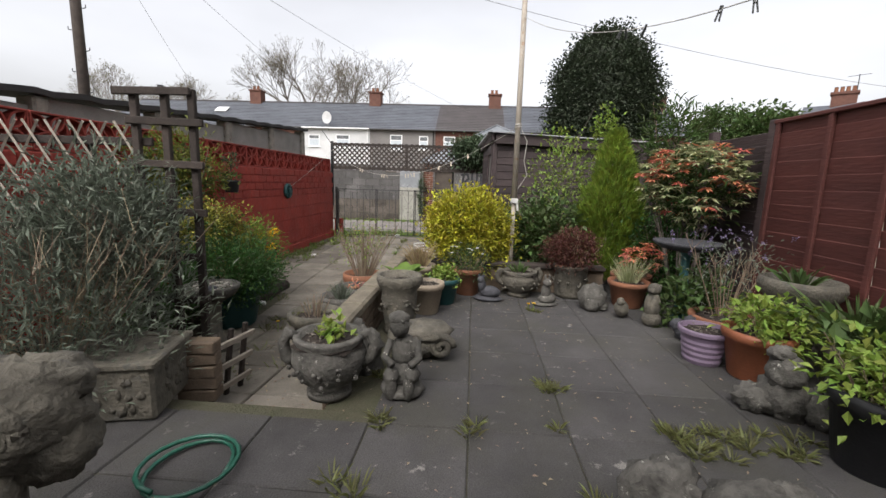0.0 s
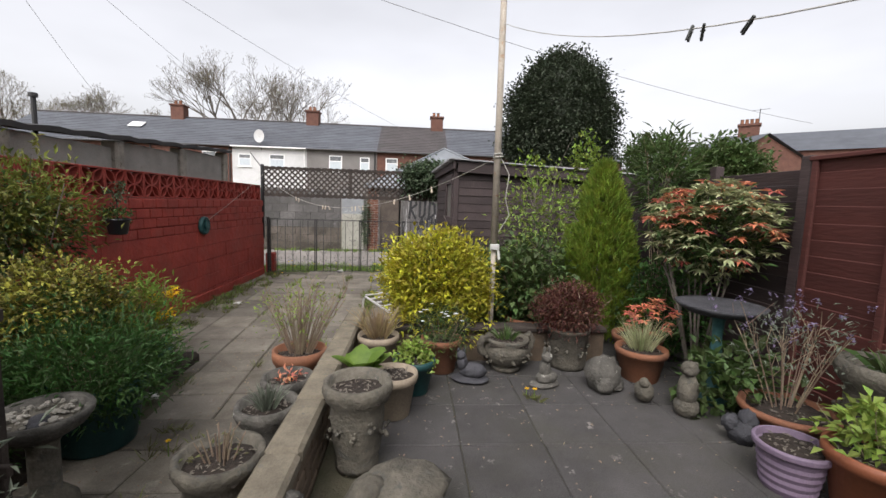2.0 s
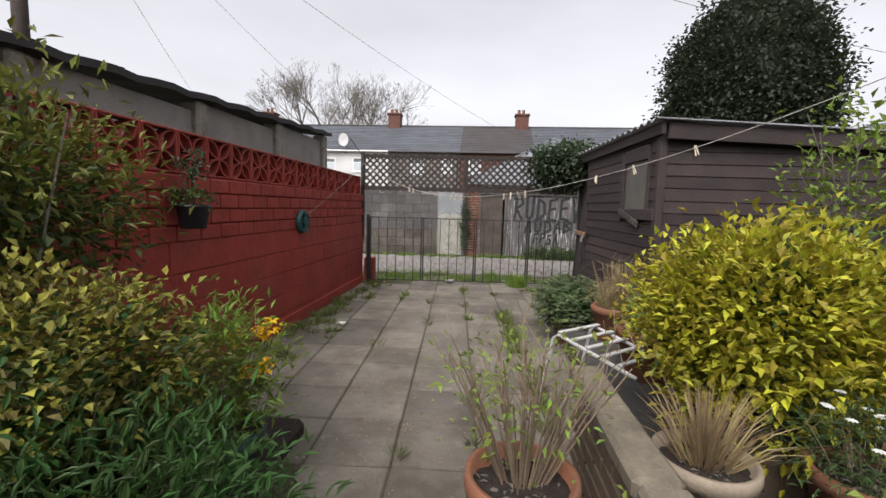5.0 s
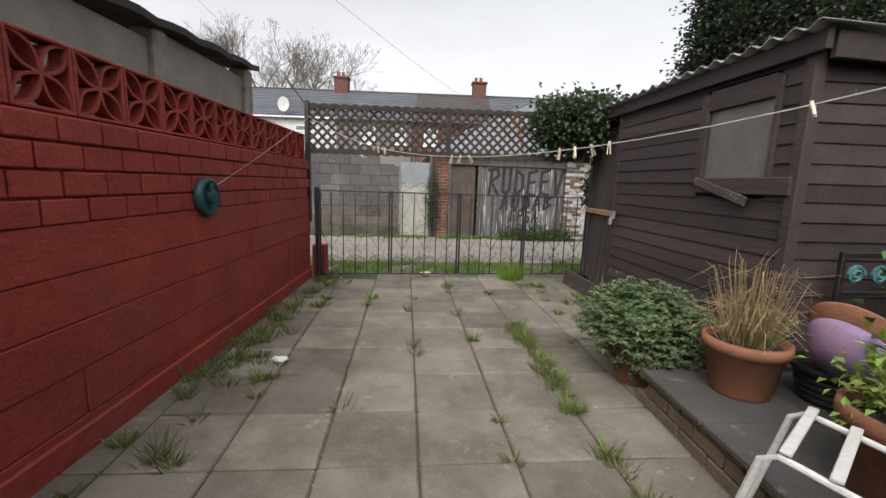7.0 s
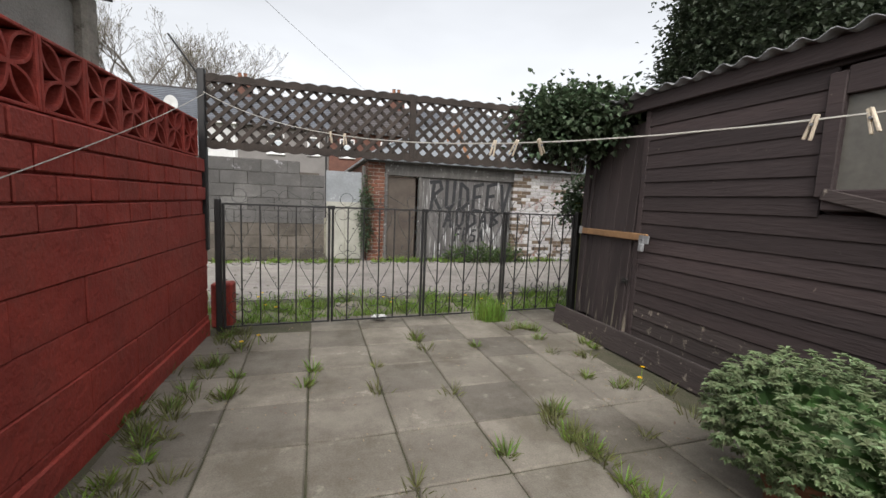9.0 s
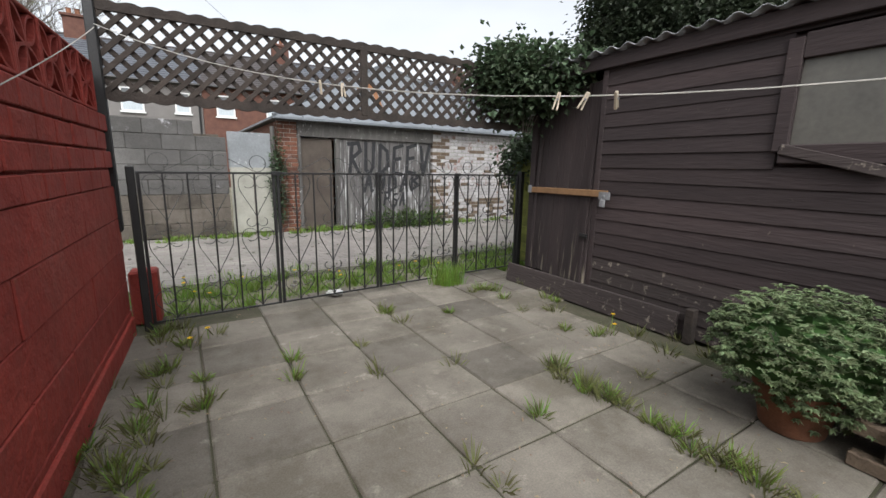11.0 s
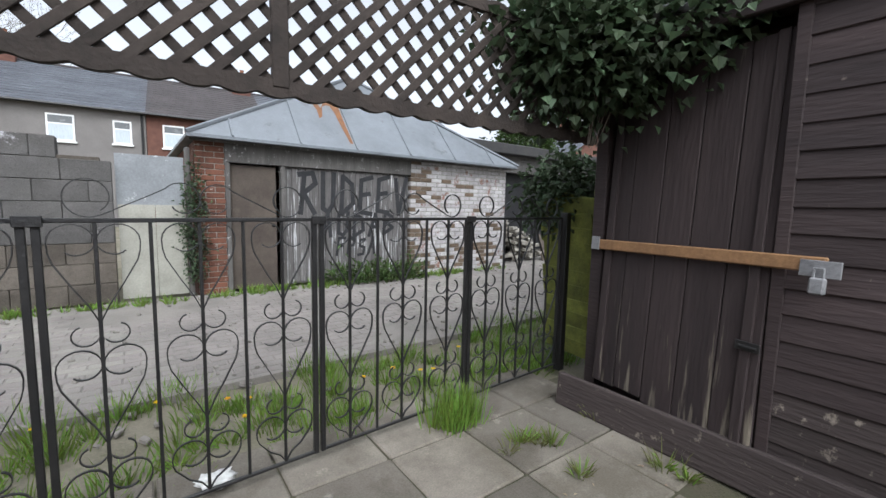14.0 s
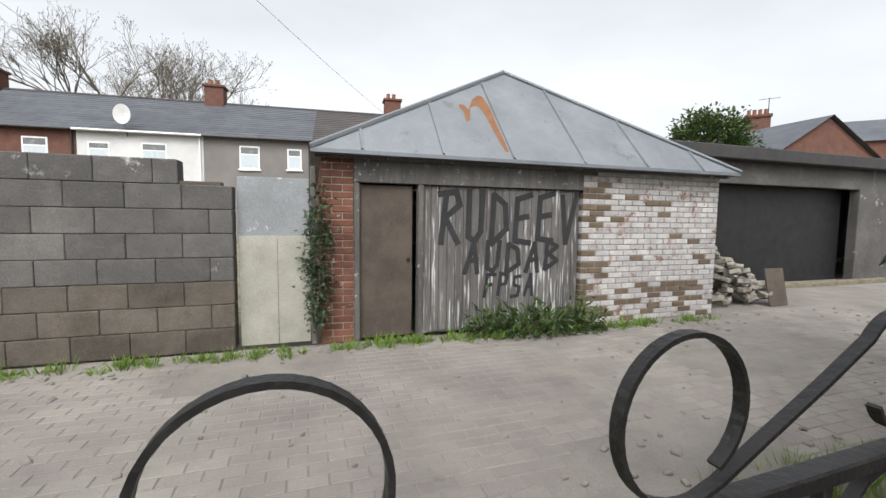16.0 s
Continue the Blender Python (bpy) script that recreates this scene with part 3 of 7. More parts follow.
pieces("weatherboard", [q for q in boards_w if q[4] <= 0.45], SHEDWORN, shed, 0.004)
pieces("weatherboard", boards_s, SHEDWOOD, shed, 0.004)
part("corner_post", Geo().box(-0.03, 0.04, -0.03, 0.04, 0, 2.15, 0.006), SHEDWOOD, shed)
win = part("window", Geo().box(-0.036, 0.0, 0.2, 0.76, 1.88, 2.02, 0.005), SHEDWOOD, shed, "worn dark wooden window frame")
part("stile", Geo().box(-0.035, 0.0, 0.16, 0.2, 1.36, 2.0, 0.005), SHEDWOOD, win)
part("stile", Geo().box(-0.04, 0.0, 0.76, 0.84, 1.36, 2.0, 0.005), SHEDWOOD, win)
part("pane", Geo().box(-0.006, 0.0, 0.2, 0.76, 1.4, 1.88, 0.001), FROST, win, "clouded plastic window pane")
part("sill", Geo().box(-0.045, 0.0, 0.0, 0.8, 1.29, 1.4, 0.006), SHEDWOOD, win)
part("loose_board", Geo().box(-0.016, 0.0, -0.26, 0.26, -0.03, 0.03, 0.005, pose(-0.045, 0.54, 1.31, 15)), SHEDWORN, win, "split drooping window board")
door = part("door", Geo().box(-0.005, 0.03, 0.0, 0.9, 0.16, 2.0, 0.004), SHEDWOOD, shed, "dark plank shed door with a split, worn foot")
door.matrix_basis = pose(-0.03, 2.14, 0, 0, 3.0, -9.5)
pieces("plank", [(-0.03, -0.006, y0, y1, 0.155 + d, 2.0) for y0, y1, d in ((0.0, 0.176, 0.0), (0.181, 0.362, 0.012), (0.367, 0.548, 0.004), (0.553, 0.735, 0.02), (0.74, 0.9, 0.008))], DOORPLANK, door, 0.004)
part("cover_strip", Geo().box(-0.048, -0.03, 0.03, 0.075, 0.16, 2.0, 0.004), DOORPLANK, door)
part("cover_strip", Geo().box(-0.048, -0.03, 0.83, 0.88, 0.17, 2.0, 0.004), DOORPLANK, door)
part("latch", Geo().box(-0.055, -0.046, -0.01, 0.09, 0.62, 0.66, 0.003).tube([(-0.062, 0.0, 0.64), (-0.062, 0.07, 0.64)], 0.006, 6), IRON, door, "rusty iron bolt")
part("batten", Geo().box(-0.074, -0.05, -0.2, 0.95, -0.03, 0.03, 0.006, pose(0, 0, 1.03, -1.0)), TANWOOD, door, "tan wooden locking batten")
part("staple_plate", Geo().box(-0.082, -0.074, -0.25, -0.12, 0.985, 1.05, 0.003), CORR, door, "bright steel hasp plate")
part("padlock", Geo().box(-0.11, -0.082, -0.215, -0.165, 0.92, 0.985, 0.008).tube([(-0.096, -0.205, 0.985), (-0.096, -0.205, 1.02), (-0.096, -0.175, 1.02), (-0.096, -0.175, 0.985)], 0.005), CORR, door, "steel padlock")
part("hinge_plate", Geo().box(-0.082, -0.074, 0.9, 0.96, 0.98, 1.06, 0.003), CORR, door)
part("door_post", Geo().box(-0.02, 0.03, 2.08, 2.13, 0.0, 2.1, 0.004), SHEDWOOD, shed)
part("door_post", Geo().box(0.14, 0.24, 3.04, 3.12, 0.0, 2.1, 0.004), SHEDWOOD, shed)
part("base_board", Geo().box(-0.02, 0.02, -0.95, 0.95, 0.0, 0.2, 0.006, pose(-0.07, 2.2, 0, 0, 6, 1)), SHEDWORN, shed, "grey weathered plinth board")
part("base_post", Geo().box(-0.09, -0.02, 1.12, 1.18, 0.0, 0.26, 0.005), OLDWOOD, shed)
part("fascia", Geo().box(-0.06, -0.02, -0.1, 3.1, 2.06, 2.17, 0.005), SHEDWOOD, shed)
part("fascia", Geo().box(-0.06, 2.6, -0.1, -0.06, 2.02, 2.16, 0.005, pose(0, 0, 0, 0, 1.8, 0)), SHEDWOOD, shed)
g = Geo()
n = 3 * 44
for i in range(n + 1):
    y = -0.14 + 3.32 * i / n
    z = 2.19 + 0.018 * math.sin(i * 2 * math.pi / 6)
    g.v += [(-0.12, y, z), (2.65, y, z - 0.1), (2.65, y, z - 0.106), (-0.12, y, z - 0.006)]
g.f += [f for i in range(n) for f in ((4 * i, 4 * i + 1, 4 * i + 5, 4 * i + 4), (4 * i + 3, 4 * i + 7, 4 * i + 6, 4 * i + 2), (4 * i, 4 * i + 4, 4 * i + 7, 4 * i + 3))]
part("roof", g, CORR, shed, "grey corrugated sheet roof", smooth=True)

# right-hand fence: horizontal lapped boards between battens
fence = thing("fence", "red-brown lapped wooden fence panels", "fence")
rr = random.Random(5)
fb = []
for y0, y1 in ((-2.0, 0.2), (0.2, 2.08), (2.08, 3.96), (3.96, 4.95)):
    for k in range(15):
        z0 = PZ + k * 0.113
        fb.append((2.565, 2.583, y0 + 0.02, y1 - 0.02, z0, z0 + 0.13, rr.uniform(-0.5, 0.5), -6 + rr.uniform(-2, 2), 0))
pieces("board", fb, FENCEWOOD, fence, 0.004)
for y in (4.93, 4.42, 3.95, 3.48, 3.0, 2.5, 2.05, 1.5, 1.0, 0.5):
    part("batten", Geo().box(2.535, 2.56, y - 0.022, y + 0.022, PZ, 1.96, 0.004), FENCEWOOD, fence)
part("cap_rail", Geo().box(2.53, 2.6, -2.0, 4.97, 1.96, 1.99, 0.005), FENCEWOOD, fence)
fence2 = thing("fence", "dark weathered lapped fence beside the shed", "fence")
fb = []
for k in range(15):
    z0 = 0.2 + k * 0.113
    fb.append((2.62, 2.64, 4.98, 8.2, z0, z0 + 0.13, rr.uniform(-0.5, 0.5), -6, 0))
pieces("board", fb, SHEDWOOD, fence2, 0.004)
for y in (5.0, 5.9, 6.8, 7.7):
    part("post", Geo().box(2.54, 2.62, y - 0.04, y + 0.04, 0.2, 2.0, 0.005), SHEDWOOD, fence2)

# low dividing wall
low = thing("low_wall", "low brick dividing wall with cream stone coping", "low wall", kind="structure")
part("core", Geo().box(-0.69, -0.63, 3.42, 6.05, -0.05, 0.52), MORTAR, low)
lb = []
for k in range(7):
    for j in range(12):
        y0 = 3.4 + j * 0.225 - (0.11 if k % 2 else 0)
        lb.append((-0.715, -0.605, max(3.4, y0), min(6.06, y0 + 0.213), 0.0 + k * 0.075, 0.0 + k * 0.075 + 0.065))
pieces("brick", [q for q in lb if q[3] - q[2] > 0.03], BROWNBRICK, low)
pieces("coping_stone", [(-0.735, -0.585, 3.38 + i * 0.45, 3.38 + i * 0.45 + 0.442, 0.53, 0.605, 0, 0, R.uniform(-0.6, 0.6)) for i in range(6)], COPING, low, 0.022)

# kerb wall at the end of the patio
kerb = thing("bed_edge", "low dark timber-topped wall edging the planting terrace", "low wall", kind="structure")
part("wall", Geo().box(-0.3, 1.5, 5.62, 5.7, 0.1, 0.53, 0.008), BROWNBRICK, kerb)
pieces("cap", [(-0.32 + i * 0.61, -0.32 + i * 0.61 + 0.605, 5.58, 5.74, 0.53, 0.575) for i in range(3)], OLDWOOD, kerb, 0.01)

# trellis screen over the gate
trel = thing("trellis", "dark wooden diamond lattice screen with scalloped edges over the gate", "trellis", at=(-3.27, 11.11, 0), rz=0.4)
W, Z0, Z1, S = 3.62, 1.655, 2.205, 0.118
rr = random.Random(9)
for side, yy in ((1, -0.006), (-1, 0.006)):
    x0 = -0.6
    while x0 < W + 0.6:
        a, b = (x0, Z0), (x0 + side * (Z1 - Z0), Z1)
        t0, t1 = 0.0, 1.0
        dx = b[0] - a[0]
        lo, hi = sorted(((0 - a[0]) / dx, (W - a[0]) / dx))
        t0, t1 = max(0, lo), min(1, hi)
        if t1 - t0 > 0.06:
            p, q = (a[0] + dx * t0, a[1] + (Z1 - Z0) * t0), (a[0] + dx * t1, a[1] + (Z1 - Z0) * t1)
            L = math.hypot(q[0] - p[0], q[1] - p[1])
            part("slat", Geo().box(0, L, yy - 0.005, yy + 0.005, -0.017, 0.017, 0.003, pose(p[0], 0, p[1], 0, -math.degrees(math.atan2(q[1] - p[1], q[0] - p[0])), 0)), OLDWOOD, trel)
        x0 += S
g0, g1 = Geo(), Geo()
for gg, zc, sg in ((g0, Z0, -1), (g1, Z1, 1)):
    m = 210
    for i in range(m + 1):
        x = W * i / m
        z = zc + sg * (0.02 + 0.016 * abs(math.sin(x * math.pi / 0.13)))
        gg.v += [(x, -0.016, z), (x, 0.016, z), (x, -0.016, zc - sg * 0.03), (x, 0.016, zc - sg * 0.03)]
    for i in range(m):
        k = 4 * i
        gg.f += [(k, k + 4, k + 5, k + 1), (k, k + 2, k + 6, k + 4), (k + 1, k + 5, k + 7, k + 3), (k + 2, k + 3, k + 7, k + 6)]
part("bottom_rail", g0, OLDWOOD, trel)
part("top_rail", g1, OLDWOOD, trel)
part("stile", Geo().box(1.74, 1.8, -0.02, 0.02, Z0, Z1, 0.004), OLDWOOD, trel)
part("post", Geo().box(-0.05, 0.01, -0.03, 0.03, 0.75, 2.27, 0.008), IRON, trel, "black steel post bolted to the wall")
part("stay", Geo().tube([(-0.03, 0, 2.2), (-0.24, -0.05, 2.5)], 0.008), IRON, trel)
part("post", Geo().box(3.84, 3.92, -0.03, 0.05, 0.0, 2.2, 0.006), SHEDWOOD, trel, "dark wooden end post")

# wrought iron gates
def arc(cx, cz, r, a0, a1, n=10, r1=None):
    r1 = r if r1 is None else r1
    return [(cx + (r + (r1 - r) * i / n) * math.cos(radians(a0 + (a1 - a0) * i / n)), 0, cz + (r + (r1 - r) * i / n) * math.sin(radians(a0 + (a1 - a0) * i / n))) for i in range(n + 1)]


def heart(zt, h, s):
    """One half of a heart scroll hung under the height zt beside a bar at x = 0."""
    r = 0.06
    pts = arc(r + 0.002, zt - r, r * 0.6, -60, -170, 6, r) + arc(r + 0.002, zt - r, r, 190 - 10, 0, 9)[0:]
    pts += [(0.12, 0, zt - r - h * 0.1), (0.112, 0, zt - r - h * 0.2), (0.068, 0, zt - r - h * 0.45), (0.026, 0, zt - h * 0.85), (0.004, 0, zt - h)]
    return [(s * x, y, z) for x, y, z in pts]


def curl(z, s, up=1):
    r = 0.04
    pts = [(0.004, 0, z)] + [(0.004 + r + q[0], 0, z + up * (r + q[2])) for q in arc(0, 0, r, 200, 430, 11, r * 0.8)]
    return [(s * x, y, z_) for x, y, z_ in pts]


gate = thing("iron_gate", "black wrought iron gate with heart scrolls, closed", "gate", at=(-3.185, 11.1, 0), rz=6.5)
TOPZ = 1.158
part("gate_post", Geo().box(-0.025, 0.025, -0.025, 0.025, 0.0, 1.2, 0.006), IRON, gate)
part("gate_post", Geo().box(3.755, 3.815, -0.03, 0.03, 0.0, 1.2, 0.006), IRON, gate)
LW = 0.93
hb = {}
for k in range(4):
    x0 = 0.03 + k * LW
    zb = 0.05
    leaf = part("gate_leaf", Geo().box(x0, x0 + LW - 0.012, -0.01, 0.01, TOPZ - 0.008, TOPZ + 0.008, 0.002).box(x0, x0 + LW - 0.012, -0.008, 0.008, zb, zb + 0.014, 0.002)
                .box(x0, x0 + 0.022, -0.011, 0.011, zb, TOPZ, 0.002).box(x0 + LW - 0.034, x0 + LW - 0.012, -0.011, 0.011, zb, TOPZ, 0.002), IRON, gate)
    for j in range(1, 6):
        x = x0 + j * (LW - 0.012) / 6
        part("bar", Geo().box(x - 0.006, x + 0.006, -0.006, 0.006, zb, TOPZ, 0.0015), IRON, leaf)
        if j % 2:
            if "m" not in hb:
                g = Geo()
                for s in (-1, 1):
                    for pts in (heart(TOPZ - 0.012, 0.33, s), curl(0.73, s), heart(0.72, 0.34, s), curl(0.30, s), heart(0.29, 0.22, s)):
                        g.band(pts, 0.0105, 0.004)
                hb["m"] = g.mesh("scroll")
                hb["m"].materials.append(IRON)
            ob = part("scroll", hb["m"], IRON, leaf)
            ob.location.x = x
    if "c" not in hb:
        g = Geo()
        for s in (-1, 1):
            r = 0.062
            pts = arc(r, r + 0.006, r * 0.6, -40, -160, 10, r) + arc(r, r + 0.006, r, 180, 40, 18)
            pts += [(0.17, 0, 0.075), (0.24, 0, 0.04), (0.29, 0, 0.014)] + arc(0.325, 0.072, 0.067, -100, 235, 36, 0.054)
            g.band([(s * x, y, z) for x, y, z in pts], 0.0105, 0.004)
        hb["c"] = g.mesh("crest_scroll")
        hb["c"].materials.append(IRON)
    ob = part("crest_scroll", hb["c"], IRON, leaf)
    ob.location = (x0 + LW / 2, 0, TOPZ + 0.006)
    if k:
        part("catch", Geo().box(x0 - 0.04, x0 + 0.03, -0.022, -0.012, TOPZ - 0.02, TOPZ + 0.016, 0.003), IRON, leaf)
solid("gate_pier", Geo().box(-3.3, -3.12, 11.25, 11.42, 0.0, 0.42, 0.015), RED, "stub of red painted brick pier", "pier")

# ---- across the lane ----
gar = thing("old_garage", "derelict brick garage with hipped sheet metal roof and grey board doors", "garage", at=(LX, LY, 0), rz=SK)
for q in ((0.02, 5.6, 4.9, 5.0), (0.02, 0.12, 0.2, 4.9), (5.5, 5.62, 0.24, 4.9)):
    part("back_wall", Geo().box(*q, -0.05, 2.0), BRICK_RED, gar)
part("lintel", Geo().box(0.36, 3.27, 0.03, 0.16, 1.75, 2.0, 0.006), GREYWOOD, gar, "grey timber lintel over the doors")
part("eaves_board", Geo().box(-0.04, 5.66, -0.05, 0.0, 1.99, 2.05, 0.006), GREYWOOD, gar)
side = part("side_door", Geo().box(0.42, 1.02, 0.1, 0.14, 0.02, 1.73, 0.004), DOORWOOD, gar, "brown hardboard side door, ajar")
part("knob", Geo().blob((0.97, 0.08, 0.9), 0.02), IRON, side)
part("door_frame", Geo().box(0.36, 0.42, 0.04, 0.16, 0, 1.75, 0.005).box(1.08, 1.14, 0.04, 0.16, 0, 1.75, 0.005), GREYWOOD, gar)
# black sheet set behind the door gap in place of the shade inside
part("dark_gap", Geo().box(1.02, 1.08, 0.3, 0.32, 0, 1.76), BLACKPL_SHADE, gar)
big = part("board_door", Geo().box(1.14, 3.24, 0.1, 0.13, 0.02, 1.75, 0.003), GREYWOOD, gar, "flaking grey vertical board door with spray paint")
pieces("plank", [(1.14 + i * 0.1, 1.14 + i * 0.1 + 0.094, 0.078, 0.1, 0.03 + 0.01 * (i % 3), 1.745) for i in range(21)], FLAKED, big, 0.004)
# sprayed lettering
def stroke(letter):
    S_ = {"R": [[(0, 0), (0.1, 1)], [(-0.15, 0.95), (0.45, 1), (0.6, 0.75), (0.1, 0.5), (0.6, 0)]],
          "U": [[(0, 1), (0.05, 0.1), (0.3, 0), (0.5, 0.2), (0.5, 1)]],
          "D": [[(0, 0), (0, 1), (0.45, 0.8), (0.55, 0.3), (0, 0)]],
          "E": [[(0.55, 1), (0, 0.9), (0, 0.05), (0.6, 0)], [(0, 0.5), (0.45, 0.55)]],
          "V": [[(0, 1), (0.25, 0), (0.6, 1.05)]],
          "A": [[(0, 0), (0.3, 1), (0.55, 0)], [(0.1, 0.4), (0.5, 0.42)]],
          "P": [[(0, 0), (0.05, 1), (0.5, 0.85), (0.45, 0.5), (0, 0.45)]],
          "F": [[(0, 0), (0.05, 1), (0.6, 1)], [(0, 0.5), (0.4, 0.55)]],
          "S": [[(0.5, 0.95), (0.1, 0.9), (0.1, 0.55), (0.5, 0.45), (0.45, 0.05), (0, 0)]],
          "B": [[(0, 0), (0, 1), (0.5, 0.8), (0.1, 0.55), (0.55, 0.3), (0, 0)]]}
    return S_[letter]


g = Geo()
for word, x0, z0, h, w, r in (("RUDEEV", 1.36, 1.08, 0.6, 0.56, 0.036), ("AUDAB", 1.66, 0.72, 0.36, 0.48, 0.03), ("FPSA", 1.92, 0.42, 0.27, 0.32, 0.022)):
    x = x0
    for i, ch in enumerate(word):
        for st in stroke(ch):
            pts = [(x + p[0] * w * 0.62 + p[1] * 0.03, 0.0765, z0 + p[1] * h + 0.02 * math.sin(i * 2)) for p in st]
            for a, b in zip(pts, pts[1:]):
                va, vb = Vector(a), Vector(b)
                d = (vb - va)
                nn = Vector((-d.z, 0, d.x)).normalized() * r
                e = d.normalized() * r * 0.6
                k = len(g.v)
                g.v += [tuple(va - nn - e), tuple(vb - nn + e), tuple(vb + nn + e), tuple(va + nn - e)]
                g.f.append((k, k + 1, k + 2, k + 3))
        x += w * 0.62 * 0.92
for i, f in enumerate(range(0, len(g.v), 4)):
    for q in range(4):
        v = g.v[f + q]
        g.v[f + q] = (v[0], v[1] - i * 0.00002, v[2])
part("spray_lettering", g, GRAFFITI, big, "black sprayed graffiti lettering")
# hipped roof
EZ, AX, AY, AZ = 2.06, 2.6, 1.11, 3.48
cor = [(-0.08, -0.16), (5.74, -0.16), (5.74, 5.2), (-0.08, 5.2)]
verts = [(x, y, EZ) for x, y in cor] + [(AX, AY, AZ), (AX, 3.95, AZ)] + [(x, y, EZ - 0.04) for x, y in cor]
roof = part("roof", Geo().add(verts, [(0, 1, 4), (1, 2, 5, 4), (2, 3, 5), (3, 0, 4, 5), (6, 9, 8, 7), (0, 6, 7, 1), (1, 7, 8, 2), (2, 8, 9, 3), (3, 9, 6, 0)]), ZINC, gar, "grey sheet metal hipped roof with patched seams")
def rib(a, b, r=0.016, mat_=ZINC):
    part("seam", Geo().tube([a, b], r, 5), mat_, roof)
for x in (0.43, 1.31, 2.17, 3.14, 4.1, 5.05):
    t = min(1.0, (x + 0.08) / (AX + 0.08)) if x < AX else (5.74 - x) / (5.74 - AX)
    t = min(t, 0.97)
    rib((x, -0.16, EZ + 0.012), (x, -0.16 + t * (AY + 0.16), EZ + 0.012 + t * (AZ - EZ)))
for c in cor[:2]:
    rib((c[0], c[1], EZ + 0.015), (AX, AY, AZ + 0.015), 0.03)
rib((AX, AY, AZ + 0.015), (AX, 3.95, AZ + 0.015), 0.04)
sl = (AZ - EZ) / (AY + 0.16)
def rp(x, y):
    return (x, y, EZ + (y + 0.16) * sl + 0.006)
rust_left = [(1.7, 0.47), (1.74, 0.4), (1.73, 0.26), (1.79, 0.3), (1.84, 0.46), (1.92, 0.5), (1.98, 0.5), (2.02, 0.4), (2.05, 0.15), (2.09, -0.08)]
rust_right = [(1.72, 0.51), (1.78, 0.5), (1.82, 0.44), (1.86, 0.5), (1.93, 0.6), (2.03, 0.67), (2.09, 0.66), (2.13, 0.5), (2.13, 0.2), (2.14, -0.08)]
part("rust_stain", Geo().add([rp(*q) for q in rust_left + rust_right], [(k, k + 1, k + 11, k + 10) for k in range(9)]), RUST, roof, "orange rust streak")

# block wall and metal sheets
blk = thing("block_wall", "grey concrete block wall with white paint patches", "wall", at=(LX, LY, 0), rz=SK)
part("core", Geo().box(-30, -0.92, 0.03, 0.17, -0.05, 1.7).box(-30, -1.3, 0.03, 0.17, 1.7, 1.9), BLOCKBROWN, blk)
bb = []
for k in range(8):
    z0 = 0.02 + k * 0.235
    for j in range(16):
        x1 = -0.8 - j * 0.46 - (0.23 if k % 2 else 0)
        x0 = x1 - 0.456
        x1 = min(x1, -0.82 if k < 7 else -1.28)
        if k % 2 and j == 0 and k < 7:
            bb.append((-1.026, -0.82, 0.012 * (k > 5), 0.2, z0, z0 + 0.231))
        if x1 - x0 > 0.08:
            bb.append((x0, x1, 0.012 * (k > 5), 0.2, z0, z0 + 0.231))
bb = [(*q, rr.uniform(-0.3, 0.3), rr.uniform(-0.35, 0.35), rr.uniform(-0.5, 0.5)) for q in bb]
pieces("block", [q for q in bb if q[4] > 0.6], BLOCK, blk, 0.007)
pieces("block", [q for q in bb if q[4] <= 0.6], BLOCKBROWN, blk, 0.007)
part("far_wall", Geo().box(-30, -8.3, 0.01, 0.2, 0, 1.9, 0.01), BLOCK, blk)
sheet = thing("metal_sheet_gate", "tall sheet metal gate, grey above cream below", "gate", at=(LX, LY, 0), rz=SK)
part("upper_sheet", Geo().box(-0.79, -0.1, 0.1, 0.112, 1.14, 1.77, 0.002), TINGATE, sheet)
part("lower_sheet", Geo().box(-0.78, -0.42, 0.085, 0.1, 0.03, 1.17, 0.002), CREAMSHEET, sheet)
part("lower_sheet", Geo().box(-0.415, -0.1, 0.09, 0.105, 0.03, 1.17, 0.002), CREAMSHEET, sheet)
part("post", Geo().box(-0.09, -0.03, 0.05, 0.15, 0, 1.9, 0.01), GREYWOOD, sheet)

# second garage, set back
g2 = thing("flat_garage", "dark open flat-roofed concrete garage", "garage", at=(LX + 5.7, LY + 2.2, 0), rz=SK)
part("wall", Geo().box(0.0, 0.12, 0, 0.2, -0.05, 2.6, 0.01).box(6.3, 7.9, 0, 0.2, -0.05, 2.6, 0.01).box(0, 7.9, 4.8, 5, -0.05, 2.6).box(0, 0.2, 0.2, 4.8, -0.05, 2.6).box(7.7, 7.9, 0.2, 4.8, -0.05, 2.6), BLOCK, g2)
part("lintel", Geo().box(0.12, 6.3, 0, 0.2, 2.15, 2.6, 0.01), BLOCK, g2)
# brown doors given near-black, so their shade is in the colour
part("door", Geo().box(0.12, 6.3, 0.35, 0.4, 0.0, 2.16, 0.01), BLACKPL_SHADE, g2, "dark brown garage doors, shade coloured in near-black")
part("roof", Geo().box(-0.2, 8.1, -0.25, 5.2, 2.6, 2.86, 0.02), ROOFDARK, g2)
part("kerb", Geo().box(3.0, 8.1, -0.35, -0.2, -0.05, 0.1, 0.02), COPING, g2)
pile = thing("rubble_pile", "heap of broken bricks and stone slabs by the garage", "rubble", kind="stuff", at=(LX + 5.75, LY + 0.75, 0), rz=SK)
rr = random.Random(12)
g = Geo()
